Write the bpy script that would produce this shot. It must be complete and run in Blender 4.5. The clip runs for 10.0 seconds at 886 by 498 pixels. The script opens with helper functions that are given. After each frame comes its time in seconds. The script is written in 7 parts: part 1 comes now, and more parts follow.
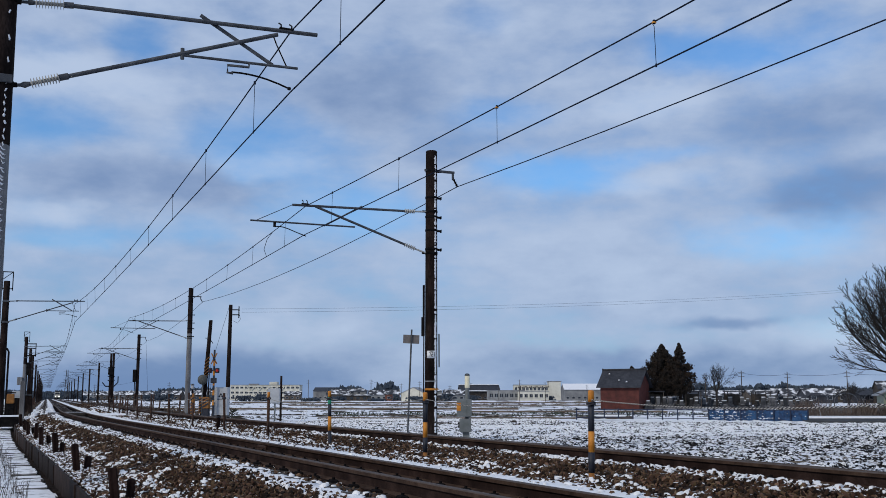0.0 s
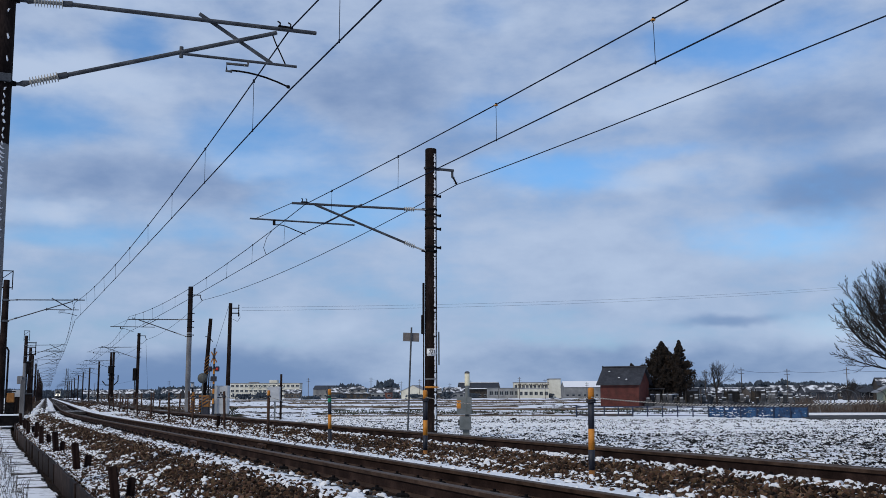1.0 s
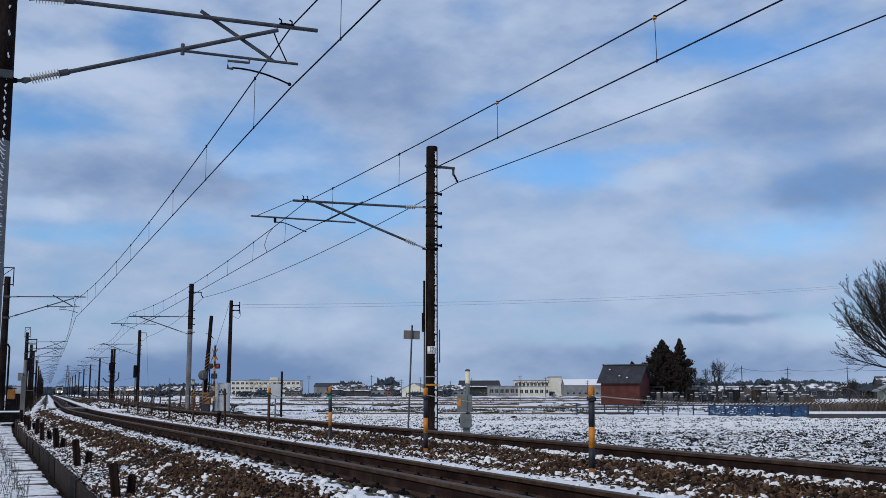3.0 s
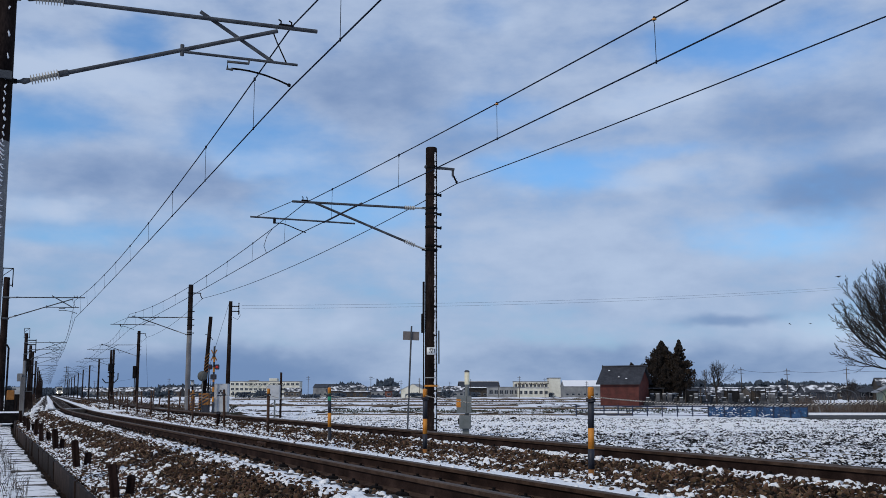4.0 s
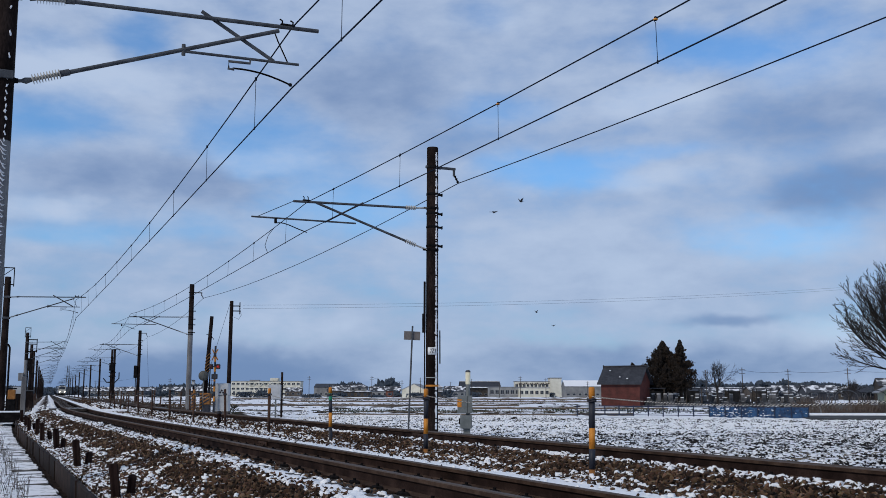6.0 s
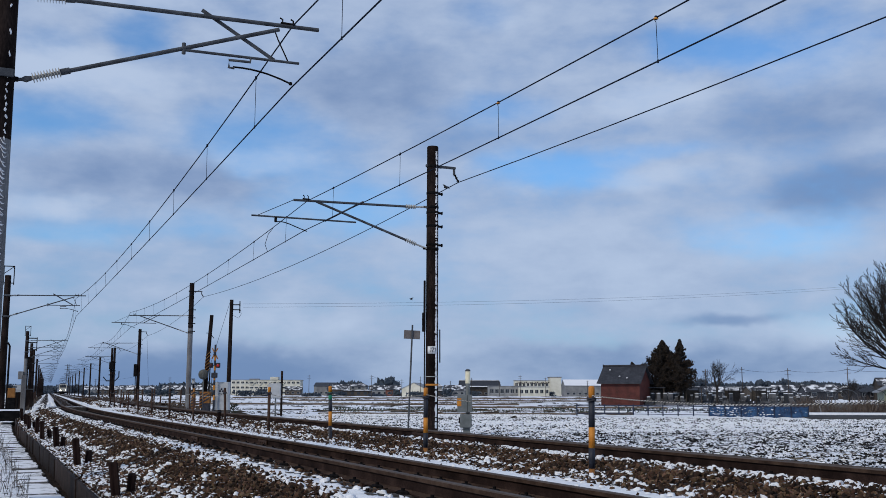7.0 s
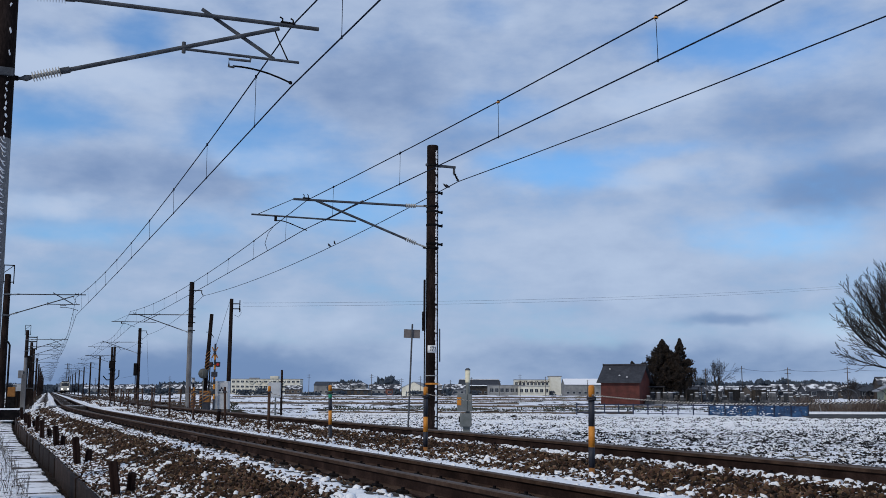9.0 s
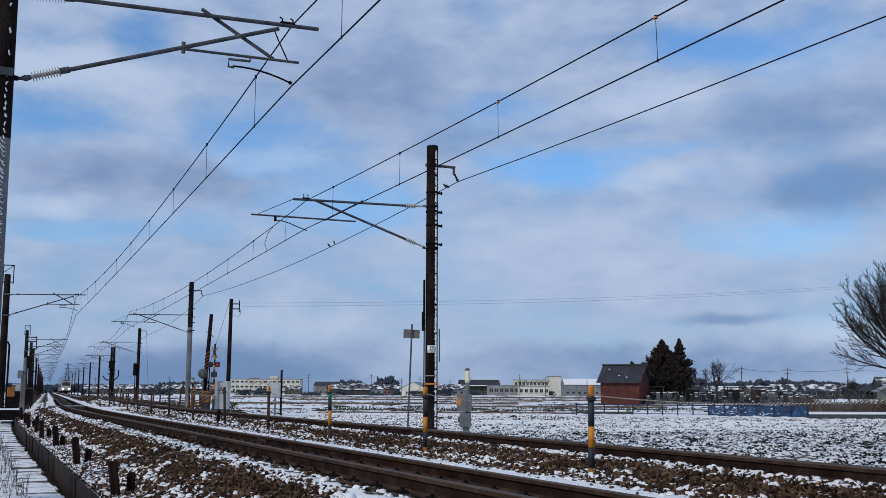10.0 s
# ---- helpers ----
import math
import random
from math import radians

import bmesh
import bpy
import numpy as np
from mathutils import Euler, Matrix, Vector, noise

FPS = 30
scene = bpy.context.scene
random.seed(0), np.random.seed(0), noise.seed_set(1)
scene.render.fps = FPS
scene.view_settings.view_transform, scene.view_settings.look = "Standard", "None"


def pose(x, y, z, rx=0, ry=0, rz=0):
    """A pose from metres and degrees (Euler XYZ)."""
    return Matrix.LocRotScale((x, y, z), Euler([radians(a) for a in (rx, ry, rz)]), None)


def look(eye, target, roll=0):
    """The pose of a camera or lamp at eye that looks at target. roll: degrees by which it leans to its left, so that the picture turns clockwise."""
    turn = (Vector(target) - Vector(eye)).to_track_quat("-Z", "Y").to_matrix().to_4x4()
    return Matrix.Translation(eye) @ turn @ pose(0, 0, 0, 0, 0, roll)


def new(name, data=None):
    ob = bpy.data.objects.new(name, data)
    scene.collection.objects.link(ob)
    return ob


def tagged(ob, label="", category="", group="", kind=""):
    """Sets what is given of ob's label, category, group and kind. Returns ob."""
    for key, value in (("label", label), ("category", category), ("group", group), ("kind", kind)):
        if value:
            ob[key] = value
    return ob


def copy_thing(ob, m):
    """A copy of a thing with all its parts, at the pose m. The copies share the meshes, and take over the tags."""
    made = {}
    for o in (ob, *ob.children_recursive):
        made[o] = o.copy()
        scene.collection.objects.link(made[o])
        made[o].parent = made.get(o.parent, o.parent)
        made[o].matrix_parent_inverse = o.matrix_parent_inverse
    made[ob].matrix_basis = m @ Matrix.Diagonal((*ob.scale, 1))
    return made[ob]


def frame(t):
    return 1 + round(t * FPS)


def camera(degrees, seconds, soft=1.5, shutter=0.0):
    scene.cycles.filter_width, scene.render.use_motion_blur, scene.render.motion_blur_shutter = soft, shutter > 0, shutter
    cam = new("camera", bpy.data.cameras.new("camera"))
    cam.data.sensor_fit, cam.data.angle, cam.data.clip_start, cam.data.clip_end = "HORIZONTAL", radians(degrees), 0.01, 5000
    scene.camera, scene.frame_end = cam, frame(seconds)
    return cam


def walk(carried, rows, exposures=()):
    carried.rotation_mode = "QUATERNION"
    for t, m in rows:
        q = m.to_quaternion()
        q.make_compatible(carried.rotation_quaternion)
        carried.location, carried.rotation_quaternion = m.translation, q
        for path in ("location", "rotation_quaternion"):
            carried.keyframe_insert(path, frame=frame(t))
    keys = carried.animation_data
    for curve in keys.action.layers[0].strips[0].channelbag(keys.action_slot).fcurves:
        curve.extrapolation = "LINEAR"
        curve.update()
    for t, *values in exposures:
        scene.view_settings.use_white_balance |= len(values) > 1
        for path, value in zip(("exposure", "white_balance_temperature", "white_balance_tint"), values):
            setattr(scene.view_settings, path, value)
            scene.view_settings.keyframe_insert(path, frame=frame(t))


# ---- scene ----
# ---------------------------------------------------------------- camera
EYE = (0.0, 0.0, 0.739)
cam = camera(46.32, 10.0, soft=0.62)
# seconds, heading to the left, tilt upwards, roll (degrees)
PATH = [
    (0.0, -0.000, 8.163, 0.000),
    (0.5, -0.018, 8.027, -0.069),
    (1.0, -0.022, 8.045, -0.148),
    (1.5, -0.044, 7.994, -0.119),
    (2.0, -0.005, 8.004, -0.056),
    (2.5, 0.031, 7.920, -0.023),
    (4.0, -0.006, 7.978, 0.033),
    (4.5, -0.001, 8.021, -0.000),
    (5.0, 0.043, 7.983, 0.038),
    (5.5, 0.054, 7.977, 0.058),
    (7.0, 0.055, 7.918, 0.171),
    (7.5, 0.046, 7.882, 0.147),
    (8.0, 0.048, 7.899, 0.170),
    (8.5, 0.054, 7.828, 0.213),
    (9.0, 0.052, 7.869, 0.185),
    (9.5, 0.054, 7.867, 0.179),
    (10.0, 0.035, 7.874, 0.192),
]


def turned(yaw, tilt, roll):
    return pose(*EYE, 90 + tilt, 0, yaw) @ pose(0, 0, 0, 0, 0, roll)


walk(cam, [(t, turned(a, b, c)) for t, a, b, c in PATH])

# ---------------------------------------------------------------- world and sun
SUN_EL, SUN_AZ = 32.0, -140.0     # degrees above the horizon; clockwise from the view's heading


def make_world():
    w = bpy.data.worlds.new("winter_sky")
    scene.world = w
    w.use_nodes = True
    nt = w.node_tree
    nt.nodes.clear()
    N, L = nt.nodes.new, nt.links.new

    def val(node, i, v):
        if hasattr(v, "is_output"):
            L(v, node.inputs[i])
        else:
            node.inputs[i].default_value = v

    def mth(op, a, b=0.0, c=None):
        n = N("ShaderNodeMath")
        n.operation = op
        val(n, 0, a)
        val(n, 1, b)
        if c is not None:
            val(n, 2, c)
        return n.outputs[0]

    def vec(op, a, b):
        n = N("ShaderNodeVectorMath")
        n.operation = op
        val(n, 0, a)
        val(n, 1, b)
        return n

    def ramp(x, a, b, lo, hi):
        n = N("ShaderNodeMapRange")
        n.interpolation_type = "SMOOTHSTEP"
        for i, v in enumerate((x, a, b, lo, hi)):
            val(n, i, v)
        return n.outputs[0]

    def mix(f, a, b):
        n = N("ShaderNodeMix")
        n.data_type = "RGBA"
        val(n, 0, f)
        val(n, 6, a)
        val(n, 7, b)
        return n.outputs[2]

    co = N("ShaderNodeTexCoord").outputs["Generated"]
    sep = N("ShaderNodeSeparateXYZ")
    L(co, sep.inputs[0])
    az = mth("MULTIPLY", mth("ARCTAN2", sep.outputs[0], sep.outputs[1]), 57.2958)
    el = mth("MULTIPLY", mth("ARCSINE", sep.outputs[2]), 57.2958)
    comb = N("ShaderNodeCombineXYZ")
    L(az, comb.inputs[0])
    L(el, comb.inputs[1])
    flat = comb.outputs[0]

    def noise_tex(scale, stretch, detail, rough, off=(0, 0, 0)):
        m = N("ShaderNodeMapping")
        L(flat, m.inputs[0])
        m.inputs[1].default_value = off
        m.inputs[3].default_value = (scale * stretch, scale, 1)
        n = N("ShaderNodeTexNoise")
        n.inputs["Scale"].default_value = 1.0
        n.inputs["Detail"].default_value = detail
        n.inputs["Roughness"].default_value = rough
        L(m.outputs[0], n.inputs["Vector"])
        return n

    warp = noise_tex(0.22, 0.7, 4, 0.6, (3, 1, 0))
    wv = vec("MULTIPLY", vec("SUBTRACT", warp.outputs["Color"], (0.5, 0.5, 0.5)).outputs[0], (5.0, 2.2, 0))
    place = vec("ADD", flat, wv.outputs[0]).outputs[0]
    big = noise_tex(0.20, 0.45, 7, 0.58, (7.3, 2.1, 0)).outputs["Fac"]
    fine = noise_tex(0.6, 0.5, 6, 0.52, (1.3, 5.1, 2)).outputs["Fac"]
    wisp = noise_tex(1.5, 0.38, 6, 0.62, (4.2, 0.7, 5)).outputs["Fac"]

    def blobs(start, rows):
        total = start
        for a, e, ra, re, k in rows:
            d = vec("MULTIPLY", vec("SUBTRACT", place, (a, e, 0)).outputs[0], (1 / ra, 1 / re, 0))
            n = N("ShaderNodeVectorMath")
            n.operation = "LENGTH"
            L(d.outputs[0], n.inputs[0])
            total = mth("ADD", total, ramp(n.outputs["Value"], 0.15, 1.0, k, 0.0))
        return total

    # cover of cloud: openings of blue are negative
    cover = mth("MULTIPLY_ADD", mth("SUBTRACT", big, 0.5), 0.75, 0.86)
    cover = mth("MULTIPLY_ADD", mth("SUBTRACT", fine, 0.5), 0.6, cover)
    cover = mth("MULTIPLY_ADD", mth("SUBTRACT", wisp, 0.5), 0.22, cover)
    cover = blobs(cover, [(-17.2, 18.9, 3.4, 1.6, -0.75), (-21.2, 14, 6, 2.3, -0.6), (-21.5, 18, 3, 1.3, -0.35), (-10.5, 13.8, 8, 3.2, -0.5), (-5, 10.5, 7, 3.0, -0.5),
                          (15, 18.3, 6, 2.0, -0.7), (20, 18, 6, 2.8, -0.45), (4, 15.6, 4.5, 1.5, -0.35), (2.2, 20.8, 4, 1.5, -0.35), (6.2, 12.2, 7, 1.8, -0.65),
                          (11.8, 12.9, 4, 0.9, -0.35), (18, 8.2, 8, 2.0, -0.4), (-20, 8.4, 6, 1.4, -0.4), (-13.5, 9.2, 5, 1.2, -0.25),
                          (-4, 17, 7, 3, 0.2), (8, 7, 9, 3, 0.25), (-16, 11.4, 8, 1.4, 0.3), (-10, 0, 60, 3, 0.6), (15, 0.5, 40, 3, 0.5)])
    cover = ramp(cover, 0.0, 1.0, 0.12, 0.97)
    # light and shade on the cloud
    tone = mth("MULTIPLY_ADD", mth("SUBTRACT", fine, 0.5), 0.6, 0.6)
    tone = mth("MULTIPLY_ADD", mth("SUBTRACT", wisp, 0.5), 0.15, tone)
    tone = mth("MULTIPLY_ADD", mth("SUBTRACT", big, 0.5), 0.4, tone)
    tone = blobs(tone, [(-12, 1.2, 13, 2.0, -0.55), (-9, 4.0, 6, 1.7, 0.1), (-20, -1, 24, 3.2, -0.5), (10, -1.5, 22, 3, -0.3), (21, 10.6, 6, 2.2, -0.45), (20, 14.2, 8, 2.4, -0.3),
                        (15.5, 4.1, 3.8, 0.6, -0.4), (-16, 11.3, 10, 1.8, -0.3), (-4, 16.8, 8, 3.0, -0.25), (12.5, 1.6, 16, 1.6, -0.3), (0, 13.8, 5, 1.6, -0.15),
                        (6, 7.5, 12, 3.4, 0.15), (21.5, 3.4, 5, 1.2, 0.3), (11.5, 15.9, 5, 1.5, 0.35), (11.5, 11.5, 4, 0.9, 0.25), (-10, 12.7, 4.5, 1.1, 0.35),
                        (-19.5, 16.5, 7, 1.7, 0.35), (-21.5, 9.8, 4, 0.9, 0.3), (-18, 20.5, 7, 1.2, 0.2)])
    tone = ramp(tone, 0.0, 1.0, 0.0, 1.0)
    cloud = mix(tone, (0.160, 0.255, 0.464, 1), (0.464, 0.566, 0.750, 1))
    sky = N("ShaderNodeTexSky")
    sky.sky_type = "NISHITA"
    sky.sun_disc = False
    sky.sun_elevation = radians(SUN_EL)
    sky.sun_rotation = radians(SUN_AZ)
    sky.air_density, sky.dust_density, sky.ozone_density = 1.0, 0.6, 1.5
    base = vec("MULTIPLY", sky.outputs[0], (0.061, 0.106, 0.148))
    both = mix(cover, base.outputs[0], cloud)
    bg = N("ShaderNodeBackground")
    L(both, bg.inputs[0])
    bg.inputs[1].default_value = 1.0
    out = N("ShaderNodeOutputWorld")
    L(bg.outputs[0], out.inputs[0])


make_world()


def make_sun():
    d = bpy.data.lights.new("sun", "SUN")
    d.energy, d.angle, d.color = 1.65, radians(11), (1.0, 0.88, 0.70)
    o = new("sun", d)
    a, e = radians(SUN_AZ), radians(SUN_EL)
    v = Vector((math.sin(a) * math.cos(e), math.cos(a) * math.cos(e), math.sin(e)))
    o.matrix_world = look(v * 60, (0, 0, 0))


make_sun()

# ---------------------------------------------------------------- materials
def material(name, colors, rough=0.8, metal=0.0, scale=8.0, stretch=(1, 1, 1), fine=60.0, bump=0.3, bump_dist=0.01,
             snow=0.0, snow_grain=2.2, emit=None, per_object=0.0, spec=0.4):
    """Noise between two or three colours at two scales, fine relief, and snow lying on what faces up."""
    m = bpy.data.materials.new(name)
    m.use_nodes = True
    nt = m.node_tree
    N, L = nt.nodes.new, nt.links.new
    b = nt.nodes["Principled BSDF"]
    co = N("ShaderNodeTexCoord").outputs["Object"]
    mp = N("ShaderNodeMapping")
    mp.inputs[3].default_value = stretch
    L(co, mp.inputs[0])

    def nz(s, det=5, rg=0.6):
        n = N("ShaderNodeTexNoise")
        n.inputs["Scale"].default_value, n.inputs["Detail"].default_value, n.inputs["Roughness"].default_value = s, det, rg
        L(mp.outputs[0], n.inputs["Vector"])
        return n.outputs["Fac"]

    big, small = nz(scale), nz(fine, 3)
    add = N("ShaderNodeMath")
    add.operation = "MULTIPLY_ADD"
    L(small, add.inputs[0])
    add.inputs[1].default_value = 0.45
    sub = N("ShaderNodeMath")
    sub.operation = "SUBTRACT"
    L(big, sub.inputs[0])
    sub.inputs[1].default_value = 0.22
    L(sub.outputs[0], add.inputs[2])
    fac = add.outputs[0]
    if per_object:
        info = N("ShaderNodeObjectInfo")
        a2 = N("ShaderNodeMath")
        a2.operation = "MULTIPLY_ADD"
        L(info.outputs["Random"], a2.inputs[0])
        a2.inputs[1].default_value = per_object
        L(fac, a2.inputs[2])
        a3 = N("ShaderNodeMath")
        a3.operation = "SUBTRACT"
        L(a2.outputs[0], a3.inputs[0])
        a3.inputs[1].default_value = per_object / 2
        fac = a3.outputs[0]
    rp = N("ShaderNodeValToRGB")
    rp.color_ramp.elements[0].position, rp.color_ramp.elements[1].position = 0.3, 0.7
    rp.color_ramp.elements[0].color = (*colors[0], 1)
    rp.color_ramp.elements[1].color = (*colors[-1], 1)
    if len(colors) == 3:
        e = rp.color_ramp.elements.new(0.5)
        e.color = (*colors[1], 1)
    L(fac, rp.inputs[0])
    col = rp.outputs[0]
    b.inputs["Roughness"].default_value = rough
    b.inputs["Metallic"].default_value = metal
    b.inputs["Specular IOR Level"].default_value = spec
    if snow:
        g = N("ShaderNodeNewGeometry")
        sx = N("ShaderNodeSeparateXYZ")
        L(g.outputs["Normal"], sx.inputs[0])
        n2 = N("ShaderNodeTexNoise")
        n2.inputs["Scale"].default_value, n2.inputs["Detail"].default_value = snow_grain, 4
        L(g.outputs["Position"], n2.inputs["Vector"])
        s1 = N("ShaderNodeMath")
        s1.operation = "MULTIPLY_ADD"
        L(n2.outputs["Fac"], s1.inputs[0])
        s1.inputs[1].default_value = 1.6
        L(sx.outputs["Z"], s1.inputs[2])
        mr = N("ShaderNodeMapRange")
        lim = 2.25 - snow
        mr.inputs[1].default_value, mr.inputs[2].default_value = lim - 0.12, lim + 0.12
        L(s1.outputs[0], mr.inputs[0])
        mx = N("ShaderNodeMix")
        mx.data_type = "RGBA"
        L(mr.outputs[0], mx.inputs[0])
        L(col, mx.inputs[6])
        mx.inputs[7].default_value = (0.79, 0.80, 0.83, 1)
        col = mx.outputs[2]
    L(col, b.inputs["Base Color"])
    if bump:
        bp = N("ShaderNodeBump")
        bp.inputs["Strength"].default_value, bp.inputs["Distance"].default_value = bump, bump_dist
        L(fac, bp.inputs["Height"])
        L(bp.outputs[0], b.inputs["Normal"])
    if emit:
        b.inputs["Emission Color"].default_value = (*emit[0], 1)
        b.inputs["Emission Strength"].default_value = emit[1]
    return m


M = {}
M["rail"] = material("rusty_rail_steel", [(0.0095, 0.0060, 0.0054), (0.022, 0.0135, 0.0118), (0.043, 0.027, 0.023)], 0.95, 0.0, 3, (1, 1, 1), 70, 0.35, 0.003, spec=0.05)
M["rail_top"] = material("worn_rail_head", [(0.042, 0.028, 0.021), (0.075, 0.052, 0.040)], 0.75, 0.0, 4, (1, 1, 1), 60, 0.1, 0.001)
# lighter rail brown: light on foot slopes and head sides, painted as colour
M["rail_lit"] = material("lit_rail_faces", [(0.024, 0.0145, 0.0108), (0.046, 0.028, 0.020), (0.075, 0.048, 0.035)], 0.9, 0.0, 5, (1, 1, 1), 60, 0.3, 0.003, spec=0.1)
M["concrete"] = material("weathered_concrete", [(0.025, 0.021, 0.018), (0.05, 0.043, 0.038), (0.09, 0.08, 0.073)], 0.9, 0, 2.0, (1, 1, 0.4), 45, 0.3, 0.004)
M["dark_pole"] = material("dark_stained_concrete", [(0.0045, 0.0032, 0.0031), (0.0125, 0.0088, 0.0083), (0.032, 0.0225, 0.020)], 0.92, 0, 2.5, (1, 1, 0.35), 40, 0.35, 0.004, spec=0.06)
M["grey_pole"] = material("grey_pole_concrete", [(0.085, 0.085, 0.092), (0.14, 0.14, 0.148), (0.21, 0.21, 0.212)], 0.85, 0, 2.5, (1, 1, 0.3), 45, 0.3, 0.004)
M["galv"] = material("dull_galvanised_steel", [(0.026, 0.031, 0.040), (0.052, 0.058, 0.069), (0.095, 0.102, 0.114)], 0.75, 0.1, 5, (1, 1, 1), 80, 0.15, 0.002)
M["porcelain"] = material("grey_porcelain", [(0.28, 0.28, 0.27), (0.42, 0.42, 0.40)], 0.35, 0, 9, (1, 1, 1), 60, 0.05, 0.001)
M["wire"] = material("dark_wire", [(0.010, 0.014, 0.026), (0.020, 0.027, 0.043)], 1.0, 0.0, 3, (1, 1, 1), 40, 0, spec=0.0)
M["iron"] = material("dark_iron", [(0.004, 0.004, 0.0045), (0.009, 0.0085, 0.0095), (0.018, 0.016, 0.016)], 0.95, 0.0, 6, (1, 1, 1), 60, 0.3, 0.003, spec=0.03)
M["rust"] = material("rusty_iron", [(0.018, 0.0095, 0.007), (0.042, 0.021, 0.014), (0.078, 0.037, 0.023)], 0.9, 0, 8, (1, 1, 1), 60, 0.4, 0.004)
M["stake"] = material("tarred_timber", [(0.005, 0.0026, 0.0024), (0.012, 0.0066, 0.0058), (0.026, 0.0155, 0.0135)], 0.95, 0, 5, (4, 4, 0.6), 50, 0.5, 0.006, per_object=0.2, spec=0.05)
M["plank"] = material("weathered_planks", [(0.010, 0.0063, 0.0053), (0.022, 0.0138, 0.0113), (0.042, 0.028, 0.023)], 0.9, 0, 4, (1, 1, 1), 50, 0.5, 0.01, per_object=0.4, snow=0.05, spec=0.15)
M["stone"] = material("brown_ballast", [(0.05, 0.032, 0.022), (0.125, 0.085, 0.056), (0.22, 0.165, 0.115)], 0.95, 0, 5, (1, 1, 1), 40, 0.5, 0.01, snow=0.1)
M["snow"] = material("lying_snow", [(0.68, 0.70, 0.73), (0.77, 0.785, 0.81), (0.83, 0.84, 0.86)], 0.75, 0, 3, (1, 1, 1), 25, 0.5, 0.03, spec=0.3)
M["yellow"] = material("chipped_yellow_paint", [(0.33, 0.115, 0.012), (0.50, 0.182, 0.016), (0.58, 0.245, 0.03)], 0.6, 0, 8, (1, 1, 1), 60, 0.2, 0.003)
M["old_yellow"] = material("faded_orange_paint", [(0.12, 0.045, 0.01), (0.24, 0.095, 0.018), (0.33, 0.15, 0.035)], 0.7, 0, 5)
M["black"] = material("black_paint", [(0.006, 0.008, 0.016), (0.013, 0.016, 0.028), (0.026, 0.029, 0.042)], 0.6, 0, 8, (1, 1, 1), 60, 0.2, 0.003)
M["orange"] = material("orange_band", [(0.55, 0.2, 0.02), (0.68, 0.3, 0.04)], 0.6, 0, 8)
M["green"] = material("green_band", [(0.02, 0.22, 0.12), (0.04, 0.35, 0.2)], 0.6, 0, 8)
M["grey_paint"] = material("grey_cabinet_paint", [(0.085, 0.098, 0.098), (0.125, 0.138, 0.14), (0.17, 0.183, 0.184)], 0.55, 0, 2.5, (1, 1, 1), 50, 0.1, 0.002)
M["light_paint"] = material("pale_cabinet_paint", [(0.29, 0.31, 0.335), (0.37, 0.39, 0.415), (0.43, 0.445, 0.465)], 0.55, 0, 2.5, (1, 1, 1), 50, 0.1, 0.002)
M["white"] = material("white_enamel", [(0.62, 0.63, 0.64), (0.76, 0.77, 0.78)], 0.5, 0, 6)
M["cream"] = material("cream_plastic", [(0.62, 0.58, 0.42), (0.74, 0.70, 0.55)], 0.5, 0, 6)
M["rope"] = material("worn_rope", [(0.40, 0.38, 0.34), (0.62, 0.6, 0.56)], 0.95, 0, 30)
M["rope_dark"] = material("dark_rope_strand", [(0.02, 0.02, 0.03), (0.05, 0.05, 0.06)], 0.95, 0, 30)
M["red_lamp"] = material("lit_red_lens", [(0.22, 0.01, 0.006), (0.3, 0.014, 0.01)], 0.35, 0, 8, emit=((1.0, 0.03, 0.02), 0.10))
M["dark_lens"] = material("unlit_red_lens", [(0.05, 0.01, 0.01), (0.08, 0.015, 0.012)], 0.25, 0, 8)
M["headlight"] = material("lit_headlamp", [(1, 0.95, 0.85), (1, 0.95, 0.85)], 0.3, 0, 8, emit=((1.0, 0.88, 0.66), 16.0))


